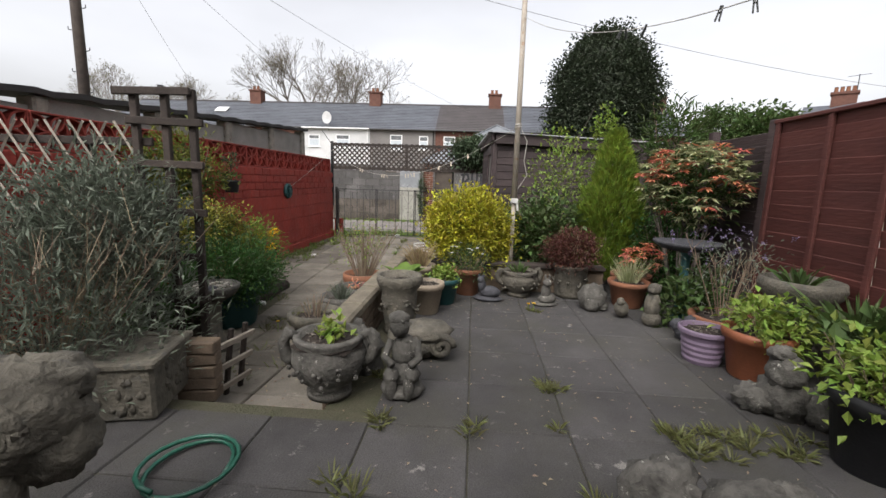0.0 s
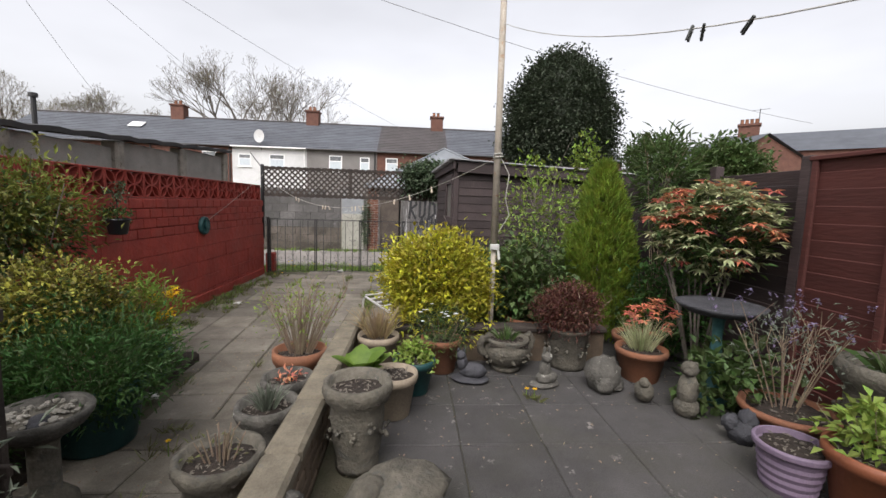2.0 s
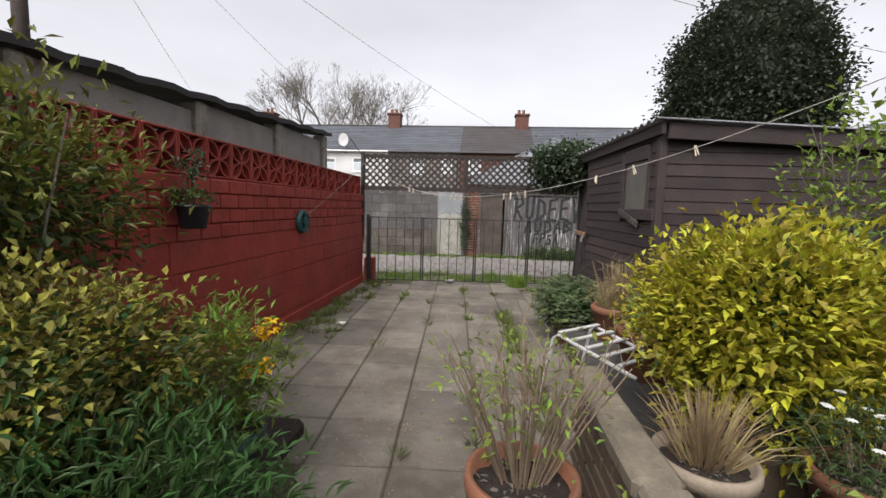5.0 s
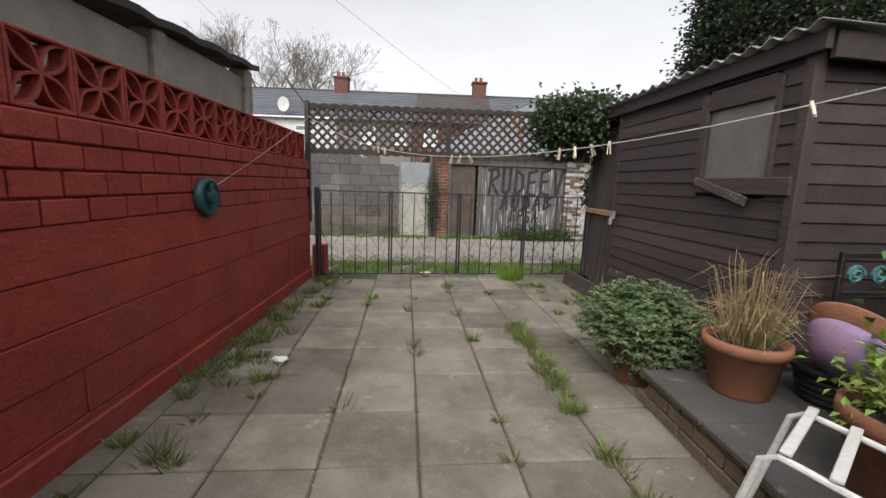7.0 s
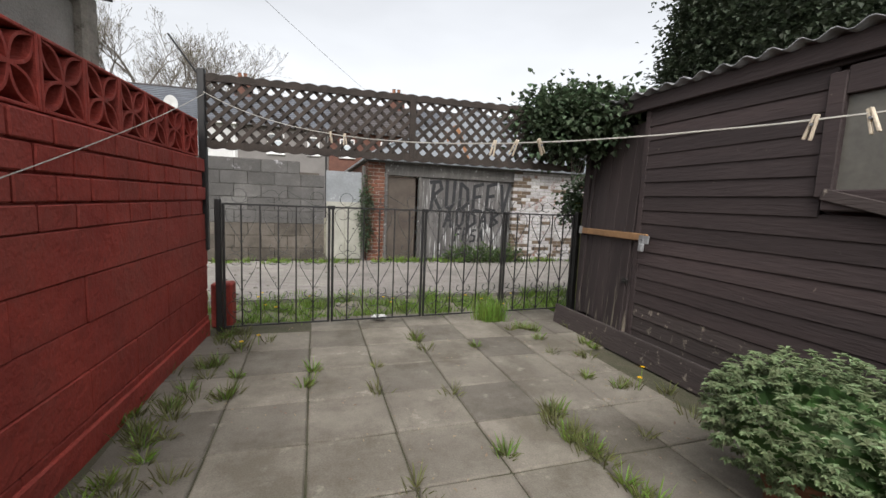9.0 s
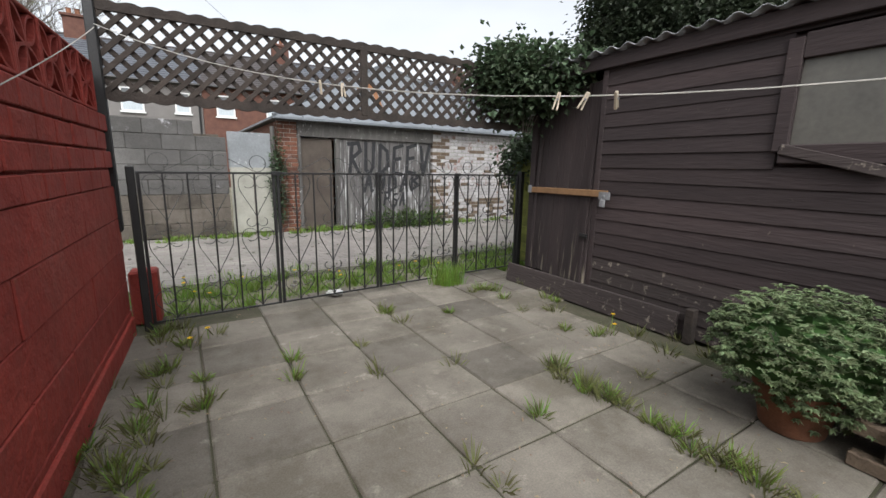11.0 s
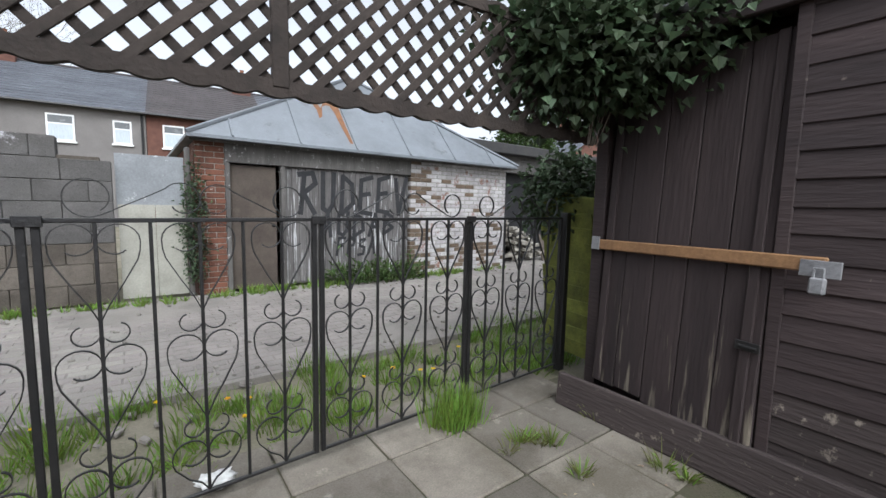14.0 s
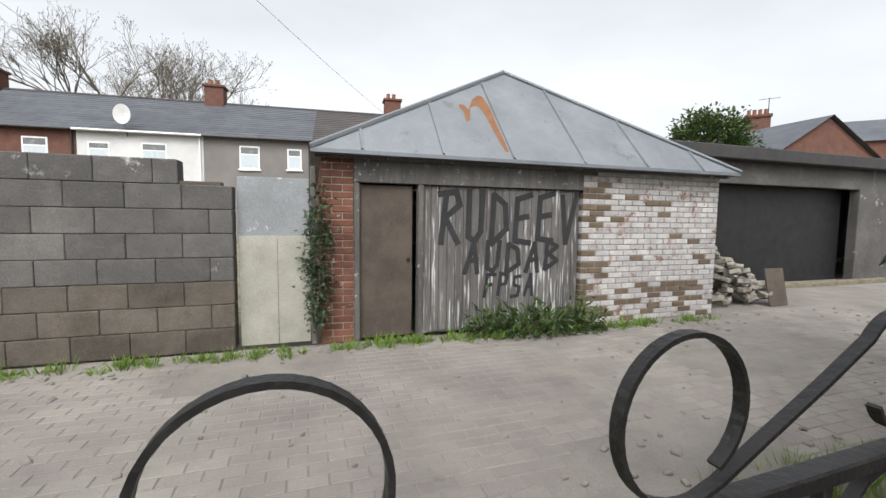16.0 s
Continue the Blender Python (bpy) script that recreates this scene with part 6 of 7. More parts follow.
figure("cherub_statue", "weathered stone seated child figure", -0.24, 3.32, P,
       [((0, 0, 0.03), (0.115, 0.115, 0.04)), ((0, 0.02, 0.1), (0.09, 0.08, 0.08)), ((0, 0.03, 0.22), (0.065, 0.055, 0.1)), ((-0.02, 0.01, 0.37), (0.052, 0.055, 0.062)), ((-0.025, 0.015, 0.41), (0.055, 0.058, 0.035)),
        ((0.055, -0.045, 0.13), (0.04, 0.07, 0.045)), ((-0.05, -0.05, 0.12), (0.04, 0.07, 0.045)), ((0.06, 0.03, 0.24), (0.03, 0.04, 0.06)), ((0.045, -0.09, 0.07), (0.03, 0.03, 0.07)), ((-0.045, -0.09, 0.07), (0.03, 0.03, 0.07))], STONE_GREY, 0,
       [([(0.07, 0.03, 0.28), (0.09, -0.03, 0.21), (0.05, -0.08, 0.19)], 0.02), ([(-0.07, 0.03, 0.28), (-0.09, -0.03, 0.21), (-0.04, -0.08, 0.19)], 0.02)])
figure("shell_planter", "cast stone shell planter with scrolled end", -0.2, 3.82, P,
       [((0, 0, 0.1), (0.17, 0.14, 0.1)), ((0.02, 0, 0.17), (0.18, 0.16, 0.06)), ((-0.13, -0.03, 0.13), (0.09, 0.08, 0.12))], STONE, 10,
       [([(0.12 + 0.075 * math.cos(t * 0.5) * (1 - t / 26), -0.12, 0.1 + 0.075 * math.sin(t * 0.5) * (1 - t / 26)) for t in range(22)], 0.024)], "planter")
figure("scroll_stone", "rough carved stone scroll at the wall's end", -0.55, 3.6, P - 0.2,
       [((0, 0, 0.2), (0.13, 0.12, 0.2)), ((0.02, -0.05, 0.36), (0.13, 0.1, 0.1)), ((-0.06, 0.03, 0.42), (0.09, 0.08, 0.07))], STONE_GREY, 0, (), "ornament", 0.3)
figure("cat_statue", "dark grey lying cat figure on a slate plinth", 0.28, 5.2, P,
       [((0, 0, 0.02), (0.14, 0.1, 0.022)), ((0.02, 0, 0.08), (0.1, 0.06, 0.06)), ((-0.06, -0.01, 0.14), (0.04, 0.04, 0.06)), ((-0.07, -0.02, 0.2), (0.035, 0.035, 0.035)), ((-0.09, -0.02, 0.235), (0.012, 0.01, 0.02)), ((-0.05, -0.02, 0.235), (0.012, 0.01, 0.02))], STONE_DARK, -10, (), "statue", 0.08)
figure("cat_statue", "pale stone sitting cat figure with raised head", 0.82, 5.12, P,
       [((0, 0, 0.015), (0.12, 0.08, 0.018)), ((0.02, 0, 0.06), (0.09, 0.055, 0.05)), ((0, 0, 0.13), (0.045, 0.04, 0.08)), ((0, -0.015, 0.22), (0.04, 0.04, 0.04)), ((-0.022, -0.01, 0.27), (0.012, 0.01, 0.03)), ((0.022, -0.01, 0.27), (0.012, 0.01, 0.03))], STONE_GREY, 20, (), "statue", 0.1)
figure("hedgehog_stone", "rounded speckled stone hedgehog ornament", 1.24, 5.08, P,
       [((0, 0, 0.1), (0.125, 0.12, 0.14)), ((-0.02, -0.08, 0.06), (0.07, 0.06, 0.07)), ((0.08, -0.05, 0.05), (0.05, 0.05, 0.05))], STONE_GREY, 0, (), "ornament", 0.2)
figure("bird_statue", "small brown stone bird figure", 1.43, 4.86, P, [((0, 0, 0.08), (0.06, 0.07, 0.07)), ((-0.02, -0.03, 0.15), (0.032, 0.035, 0.035)), ((0.03, 0.06, 0.06), (0.04, 0.06, 0.03))], STONE, 0, (), "statue", 0.1)
figure("meerkat_statue", "upright brown stone animal figure", 1.61, 4.68, P,
       [((0, 0, 0.06), (0.075, 0.075, 0.07)), ((0, 0, 0.17), (0.065, 0.06, 0.12)), ((0, 0, 0.31), (0.05, 0.052, 0.05)), ((-0.04, -0.03, 0.305), (0.028, 0.03, 0.025)), ((0.05, 0, 0.33), (0.018, 0.016, 0.02))], STONE, 15, (), "statue", 0.07)
figure("gnome_statue", "small mossy stone figure", 1.74, 4.38, P, [((0, 0, 0.06), (0.075, 0.07, 0.07)), ((0.03, 0, 0.14), (0.05, 0.05, 0.05)), ((-0.06, 0.02, 0.11), (0.045, 0.04, 0.05))], STONE_DARK, 0, (), "statue", 0.3)
figure("lion_statue", "pair of rough lichened stone figures", 1.72, 3.35, P,
       [((0, 0, 0.1), (0.11, 0.11, 0.12)), ((-0.03, -0.02, 0.24), (0.08, 0.08, 0.09)), ((-0.05, 0, 0.33), (0.06, 0.05, 0.04)), ((0.12, -0.1, 0.09), (0.09, 0.09, 0.1)), ((0.13, -0.11, 0.19), (0.05, 0.05, 0.05)), ((-0.1, 0.05, 0.06), (0.1, 0.1, 0.07))], STONE_GREY, 0, (), "statue", 0.35)
figure("garden_rock", "lichen-spotted rough stone head", 0.76, 2.56, P, [((0, 0, 0.1), (0.12, 0.1, 0.13)), ((0.05, 0.03, 0.17), (0.08, 0.07, 0.06))], STONE_GREY, 0, (), "stone", 0.3)
figure("garden_rock", "lichen-spotted rough grey boulder", 1.06, 2.52, P, [((0, 0, 0.08), (0.17, 0.11, 0.12)), ((0.1, 0.02, 0.11), (0.1, 0.08, 0.08))], STONE_GREY, 0, (), "stone", 0.3)
figure("ram_statue", "weathered stone animal figure with curled mane", -1.06, 2.07, P + 0.03,
       [((0, 0, 0.03), (0.22, 0.14, 0.08)), ((0.1, 0, 0.52), (0.15, 0.12, 0.13)), ((0.17, 0.02, 0.45), (0.09, 0.09, 0.11)), ((-0.12, 0.0, 0.47), (0.26, 0.11, 0.12)), ((-0.3, 0, 0.42), (0.14, 0.1, 0.13)), ((0.12, 0.04, 0.58), (0.13, 0.11, 0.06))], STONE, 12,
       [([(0.13 + 0.05 * math.cos(t * 0.6), -0.09, 0.52 + 0.06 * math.sin(t * 0.6)) for t in range(12)], 0.022), ([(0.1, -0.05, 0.5), (0.08, -0.05, 0.25), (0.08, -0.05, 0.05)], 0.05), ([(0.02, 0.06, 0.5), (0.0, 0.06, 0.25), (0.0, 0.06, 0.05)], 0.05), ([(-0.3, -0.04, 0.4), (-0.32, -0.04, 0.05)], 0.055)], "statue", 0.26)
figure("garden_rock", "rough tufa rock by the hose", -0.88, 2.16, P, [((0, 0, 0.06), (0.16, 0.13, 0.12)), ((0.08, 0.06, 0.1), (0.09, 0.09, 0.1)), ((-0.12, 0, 0.05), (0.12, 0.12, 0.1))], STONE, 0, (), "stone", 0.4)

# birdbath under the coral shrub
bb_ = thing("birdbath", "dark blue-green iron birdbath on a column", "birdbath", at=(1.93, 4.88, P))
part("column", Geo().lathe([(0.1, 0), (0.1, 0.03), (0.05, 0.07), (0.035, 0.2), (0.045, 0.3), (0.03, 0.45), (0.04, 0.58), (0.07, 0.62)], 20), VERDIGRIS, bb_, smooth=True)
part("dish", Geo().lathe([(0.06, 0.6), (0.2, 0.63), (0.26, 0.67), (0.27, 0.69), (0.24, 0.685), (0.1, 0.65)], 28, rough=0.05), STONE_DARK, bb_, smooth=True)
# left side bird bowl
bw = thing("birdbath", "stone bird bowl on a pedestal with a dark dove", "birdbath", at=(-1.88, 4.22, 0.08))
part("pedestal", Geo().lathe([(0.13, -0.1), (0.12, 0.03), (0.06, 0.1), (0.06, 0.32), (0.1, 0.4)], 20), STONE, bw, smooth=True)
part("gravel_fill", Geo().blob((0, 0, 0.44), (0.16, 0.16, 0.025), 0.5, 9), STONE, bw, "pale gravel in the bowl")
g = Geo()
for i in range(70):
    a, r = U(0, 6.28), 0.145 * math.sqrt(U(0, 1))
    g.blob((r * math.cos(a), r * math.sin(a), 0.468 + U(0, 0.012)), (U(0.008, 0.018), U(0.008, 0.018), 0.007), 0.3, 3, 6, 4, i * 0.7)
part("pebbles", g, CONPOST, bw, "pale shells and pebbles")["kind"] = "stuff"
part("bowl", Geo().lathe([(0.09, 0.36), (0.165, 0.41), (0.2, 0.46), (0.2, 0.485), (0.17, 0.48), (0.15, 0.445), (0.05, 0.43)], 32, rough=0.05), STONE_GREY, bw, smooth=True)
figure("dove_statue", "dark bird figure lying in the bowl", -1.84, 4.16, 0.51, [((0, 0, 0.03), (0.04, 0.06, 0.035)), ((0.01, -0.06, 0.03), (0.025, 0.03, 0.025))], STONE_DARK, 20, (), "statue", 0.05)
# cast planter, brick stack and wooden rack
pl = thing("planter_box", "cast stone trough with moulded floral panels", "planter", at=(-1.55, 3.06, P), rz=14)
part("body", Geo().box(-0.2, 0.2, -0.2, 0.2, 0, 0.27, 0.015), STONE, pl)
g = Geo()
for s in range(14):
    a, b = U(-0.15, 0.15), U(0.05, 0.22)
    g.blob((a, -0.2, b), (U(0.012, 0.02), 0.012, U(0.015, 0.03)), 0.2, 3, 8, 6)
    g.blob((0.2, U(-0.15, 0.15), U(0.05, 0.22)), (0.012, U(0.012, 0.02), U(0.015, 0.03)), 0.2, 3, 8, 6)
part("moulding", g, STONE, pl, "raised flower moulding", smooth=True)
part("rim", Geo().box(-0.215, 0.215, -0.215, -0.17, 0.25, 0.285, 0.008).box(-0.215, 0.215, 0.17, 0.215, 0.25, 0.285, 0.008).box(-0.215, -0.17, -0.17, 0.17, 0.25, 0.285, 0.008).box(0.17, 0.215, -0.17, 0.17, 0.25, 0.285, 0.008), STONE, pl)
bs = thing("brick_stack", "small stack of old bricks", "bricks", at=(-1.36, 3.3, P - 0.1), rz=10)
pieces("brick", [(-0.1, 0.1, -0.05, 0.05, k * 0.068, k * 0.068 + 0.063, 0, 0, U(-8, 8)) for k in range(5)], BROWNBRICK, bs)
rk = thing("wooden_rack", "small weathered slatted wooden rack", "rack", at=(-1.36, 3.52, 0.06), rz=80)
for x in (-0.12, 0.0, 0.12):
    part("upright", Geo().box(x - 0.015, x + 0.015, -0.012, 0.012, 0, 0.45, 0.003, pose(0, 0, 0, 8)), OLDWOOD, rk)
for z in (0.08, 0.22, 0.36):
    part("slat", Geo().box(-0.18, 0.18, -0.03, -0.012, z, z + 0.035, 0.003, pose(0, 0, 0, 8)), PALEWOOD, rk)
# ladder trellis and lattice panel
lt = thing("ladder_trellis", "dark wooden ladder trellis panel", "trellis", at=(-1.62, 3.75, 0.1), rz=186)
for x in (0.0, 0.16, 0.34):
    part("upright", Geo().box(x - 0.022, x + 0.022, -0.018, 0.018, 0, 1.8, 0.004), OLDWOOD, lt)
for z in (0.18, 0.48, 0.76, 1.04, 1.33, 1.58, 1.76):
    part("rung", Geo().box(-0.05, 0.4, 0.018, 0.044, z, z + 0.045, 0.004, pose(0, 0, 0, 0, U(-1.5, 1.5))), OLDWOOD, lt)
xl = thing("lattice_trellis", "pale expanding diamond lattice on dark rails", "trellis", at=(-1.98, 3.72, 0), rz=180)
for side in (-1, 1):
    for i in range(-5, 10):
        x = i * 0.15
        a, b = x, x + side * 0.42
        t0, t1 = 0, 1
        lo, hi = sorted(((0 - a) / (b - a), (1.25 - a) / (b - a)))
        t0, t1 = max(0, lo), min(1, hi)
        if t1 - t0 > 0.1:
            part("slat", Geo().tube([(a + (b - a) * t0, 0.006 * side, 1.02 + 0.68 * t0), (a + (b - a) * t1, 0.006 * side, 1.02 + 0.68 * t1)], 0.009, 4), PALEWOOD, xl)
for z in (1.0, 1.56):
    part("rail", Geo().box(-0.1, 1.27, -0.035, -0.01, z, z + 0.05, 0.004), OLDWOOD, xl)
part("post", Geo().box(1.2, 1.26, -0.05, 0.0, 0.05, 1.7, 0.005), OLDWOOD, xl)
part("post", Geo().box(0.3, 0.35, -0.05, -0.035, 0.05, 1.62, 0.005), OLDWOOD, xl)

# washing pole and lines
wp = thing("washing_pole", "peeling cream wooden washing-line pole", "pole", at=(0.54, 5.83, 0.0))
part("shaft", Geo().tube([(0, 0, 0.15), (0.0, 0.0, 1.25)], 0.022, 10), POLEPAINT, wp, smooth=True)
part("shaft", Geo().tube([(0, 0, 1.25), (-0.01, 0.02, 3.6)], [0.03, 0.026], 10), POLEPAINT, wp, smooth=True)
part("cleat", Geo().box(-0.04, 0.04, -0.05, -0.025, 1.2, 1.25, 0.008).tube([(0.03, -0.04, 1.2), (0.04, -0.05, 1.12)], 0.012, 6), WHITEPAINT, wp, "white and green line cleat")
part("knot", Geo().tube([(0.035 * math.cos(i), 0.035 * math.sin(i), 1.98 + i * 0.004) for i in range(16)], 0.007, 5), LINE, wp)
part("loose_cord", Geo().tube([(0.03, -0.02, 1.98), (0.1, -0.02, 1.85), (0.08, -0.01, 1.65), (0.12, 0, 1.5), (0.03, 0, 1.35)], 0.004, 5), LINE, wp)


def sagline(a, b, sag, n_=24):
    a, b = Vector(a), Vector(b)
    return [a.lerp(b, t / n_) - Vector((0, 0, sag * 4 * (t / n_) * (1 - t / n_))) for t in range(n_ + 1)]


def peg_on(pts, t, material, label, tilt):
    k = t * (len(pts) - 1)
    i = min(int(k), len(pts) - 2)
    p = pts[i].lerp(pts[i + 1], k - i)
    o = thing("clothes_peg", label, "clothes peg", "pegs on the line", at=tuple(p))
    o.matrix_basis = pose(*p, tilt, U(-15, 15), U(0, 180))
    part("leg", Geo().box(-0.005, 0.005, 0.001, 0.007, -0.05, 0.013, 0.002, pose(0, 0, 0, 4)), material, o)
    part("leg", Geo().box(-0.005, 0.005, -0.007, -0.001, -0.05, 0.013, 0.002, pose(0, 0, 0, -4)), material, o)
    part("spring", Geo().tube([(-0.009, 0, -0.012), (0.009, 0, -0.012)], 0.004, 6), CORR, o)


l1 = sagline((0.54, 5.83, 2.0), (-3.27, 11.08, 2.08), 0.56)
solid("clothes_line", Geo().tube(l1, 0.0028, 5), LINE, "pale clothes line strung from pole to trellis post", "clothes line")
for t in (0.14, 0.2, 0.245, 0.36, 0.375, 0.39, 0.405, 0.52, 0.535, 0.55, 0.7, 0.72):
    peg_on(l1, t, PEG, "pale wooden peg clipped on the line", U(-35, 35))
l2 = sagline((-3.27, 11.08, 2.06), (-3.26, 8.65, 1.2), 0.03)
solid("clothes_line", Geo().tube(l2, 0.0026, 5), LINE, "line end running down to its reel", "clothes line")
l3 = sagline((0.53, 5.85, 3.1), (1.6, 0.4, 2.15), 0.5)
solid("clothes_line", Geo().tube(l3, 0.0026, 5), LINE, "clothes line sagging over the patio", "clothes line")
for t in (0.355, 0.365, 0.4, 0.495, 0.525, 0.555):
    peg_on(l3, t, PEGDARK, "grey plastic peg on the line", U(-50, 50))
reel = thing("line_reel", "dark green plastic clothes line reel on the wall", "line reel", at=(-3.275, 8.6, 1.15))
reel.matrix_basis = pose(-3.275, 8.6, 1.15, 0, 90, 0)
part("case", Geo().lathe([(0.13, 0), (0.135, 0.015), (0.13, 0.05), (0.11, 0.06), (0.1, 0.045)], 24), TEAL, reel, smooth=True)
part("hub", Geo().lathe([(0.05, 0.04), (0.05, 0.07), (0.03, 0.075)], 16).box(-0.09, 0.09, -0.02, 0.02, 0.045, 0.065, 0.006), TEAL, reel)

# hanging basket on the wall
hbk = thing("wall_planter", "black hanging pot on a wall bracket with small flowers", "hanging pot", at=(-3.14, 6.65, 1.17))
part("pot", Geo().lathe([(0.075, 0), (0.08, 0.01), (0.1, 0.13), (0.11, 0.14), (0.11, 0.16), (0.095, 0.16), (0.09, 0.14)], 20), BLACKPL_SHADE, hbk, smooth=True)
part("bracket", Geo().tube([(-0.13, 0, 0.42), (-0.03, 0, 0.42), (0, 0, 0.36), (0, 0, 0.16)], 0.006, 5), IRON, hbk)
part("plant", clumpy((0, 0, 0.2), (0.13, 0.13, 0.06), 40, 8, 0.035, 0.02, rg, 0.06, 0.3), MIDGREEN, hbk)["kind"] = "stuff"
part("trailing_plant", clumpy((0, 0, 0.42), (0.07, 0.07, 0.12), 22, 7, 0.04, 0.02, rg, 0.05, 0.3), IVY, hbk)["kind"] = "stuff"

# white metal chair, folded, and ornamental bench end
chx = thing("folding_chair", "chipped white metal folding chair lying folded", "chair", at=(-0.42, 6.72, 0.22), rz=-52)
for yy in (-0.19, 0.19):
    part("frame_tube", Geo().tube([(-0.3, yy, -0.18), (-0.2, yy, 0.3), (-0.16, yy, 0.33), (0.4, yy, 0.24)], 0.011, 8), WHITEPAINT, chx)
for i in range(5):
    part("slat", Geo().box(-0.16 + i * 0.11, -0.16 + i * 0.11 + 0.03, -0.2, 0.2, 0.345 - i * 0.018, 0.357 - i * 0.018, 0.004), WHITEPAINT, chx)
bn = thing("bench_panel", "verdigris cast iron bench back with rosettes", "bench", at=(0.62, 7.9, 0.24), rz=3)
part("frame", Geo().box(0, 0.95, -0.012, 0.012, 0.72, 0.75, 0.004).box(0, 0.95, -0.012, 0.012, 0.5, 0.525, 0.004).box(0, 0.03, -0.015, 0.015, 0, 0.75, 0.004).box(0.92, 0.95, -0.015, 0.015, 0, 0.75, 0.004), IRON, bn)
for i in range(6):
    cx = 0.1 + i * 0.15
    part("rosette", Geo().tube([(cx + 0.055 * math.cos(t * 0.6) * (1 - t / 24), -0.01, 0.62 + 0.055 * math.sin(t * 0.6) * (1 - t / 24)) for t in range(22)], 0.012, 5), VERDIGRIS, bn)
wb = thing("wicker_basket", "broken dark wicker hanging basket tipped over", "basket", at=(0.72, 7.5, 0.4))
for i in range(9):
    part("weave", Geo().tube([((0.12 + 0.012 * i) * math.cos(t * 0.42), (0.12 + 0.012 * i) * math.sin(t * 0.42), 0.03 * i) for t in range(16)], 0.009, 5), TWIG, wb)
part("liner", Geo().lathe([(0.1, 0.0), (0.19, 0.2), (0.2, 0.25), (0.18, 0.2)], 16), SOIL, wb)
wb.matrix_basis = pose(0.72, 7.45, 0.5, 40, 20, 0)
# hose and litter
solid("garden_hose", Geo().tube([(-0.93 + 0.13 * math.cos(t * 0.35) * (1 + 0.012 * t), 2.62 + 0.17 * math.sin(t * 0.35), P + 0.012 + 0.0012 * t) for t in range(32)], 0.009, 8), HOSE, "coil of green garden hose", "hose", smooth=True)
figure("litter", "crumpled white wrapper by the gate", -1.75, 11.35, 0.02, [((0, 0, 0.02), (0.07, 0.05, 0.025))], PAPER, 0, (), "litter", 0.5)
figure("litter", "scrap of pale paper by the wall", -2.75, 8.5, 0.0, [((0, 0, 0.012), (0.06, 0.04, 0.016))], PAPER, 0, (), "litter", 0.5)
figure("litter", "white plastic scrap beside the tub", -2.15, 5.45, 0.02, [((0, 0, 0.02), (0.05, 0.03, 0.02))], PAPER, 0, (), "litter", 0.5)

# ---- weeds and grass ----
def weeds(name, label, spots, material, n_, h, spread, wd=0.006):
    g = Geo()
    for x, y, z in spots:
        s = U(0.5, 1.2)
        for i in range(n_):
            a, r = U(0, 6.28), U(0, 1)
            b = Vector((x + math.cos(a) * r * spread * s, y + math.sin(a) * r * spread * s, z))
            g.blade(b, b + Vector((math.cos(a) * 0.05, math.sin(a) * 0.05, h * s * U(0.3, 1.1))), wd, 0.3)
    return solid(name, g, material, label, "weeds", kind="stuff")


rw = random.Random(77)
spots = []
for i in range(46):
    yy = rw.uniform(5.5, 11.0)
    spots.append((-1.8 + 0.466 * rw.choice((-3, -2, -1, 0, 1, 2)) - (yy - 8.8) * 0.063 + rw.uniform(-0.03, 0.03), yy, 0))
spots += [(-0.87 - (q - 8.8) * 0.063 + rw.uniform(-0.05, 0.06), q, 0) for q in [rw.uniform(6.2, 9.4) for i in range(44)]]
spots += [(-3.15 + abs(rw.gauss(0, 0.15)), rw.uniform(7.0, 11.2), 0) for i in range(60)]
spots += [(rw.uniform(-0.5, 0.3), rw.uniform(8.9, 11.0), 0) for i in range(22)]
weeds("joint_weeds", "dull grass and weeds in the slab joints", spots, DULLGRASS, 26, 0.085, 0.07)
weeds("joint_grass", "fresh grass tufts in the slab joints", spots[::3], GRASS, 22, 0.1, 0.05)
spots = [(rw.choice((0.12, 0.585, 1.05, -0.34)) + rw.uniform(-0.06, 0.06), rw.choice((3.03, 3.48, 2.6)) + rw.uniform(-0.05, 0.05), P) for i in range(26)] + [(rw.uniform(1.05, 1.7), 3.05 + rw.uniform(-0.12, 0.1), P) for i in range(22)] + [(0.66, 4.92, P), (0.7, 4.88, P)]
weeds("patio_weeds", "yellow-green weeds between patio slabs", spots, DULLGRASS, 22, 0.05, 0.05, 0.008)
spots = [(rw.uniform(-2.1, -1.2), rw.uniform(3.3, 5.0), 0.05) for i in range(26)]
weeds("path_weeds", "small weeds on the upper path", spots, DULLGRASS, 14, 0.06, 0.06)
def lane_pt(x, y):
    v = lane_m @ Vector((x, y, 0))
    return (v.x, v.y, -0.05)
spots = []
for i in range(520):
    x = rw.uniform(-9, 8)
    y = 11.4 + 0.07 * (x + 3.2) + rw.random() ** 1.3 * 1.15
    if noise.noise(Vector((x * 1.3, y * 1.3, 0))) > -0.3:
        spots.append((x, y, -0.06))
weeds("verge_grass", "rough green grass verge beside the lane", spots, GRASS, 60, 0.14, 0.14)
weeds("gate_grass", "tall bright grass tuft at the gate", [(-0.55 + rw.uniform(-0.15, 0.15), 11.28 + rw.uniform(-0.08, 0.05), 0) for i in range(16)], GRASS, 40, 0.27, 0.07)
spots = []
for i in range(150):
    x = rw.uniform(-7, 5.6)
    q = lane_pt(x, -0.12 - abs(rw.gauss(0, 0.1)))
    spots.append((q[0], q[1], -0.01))
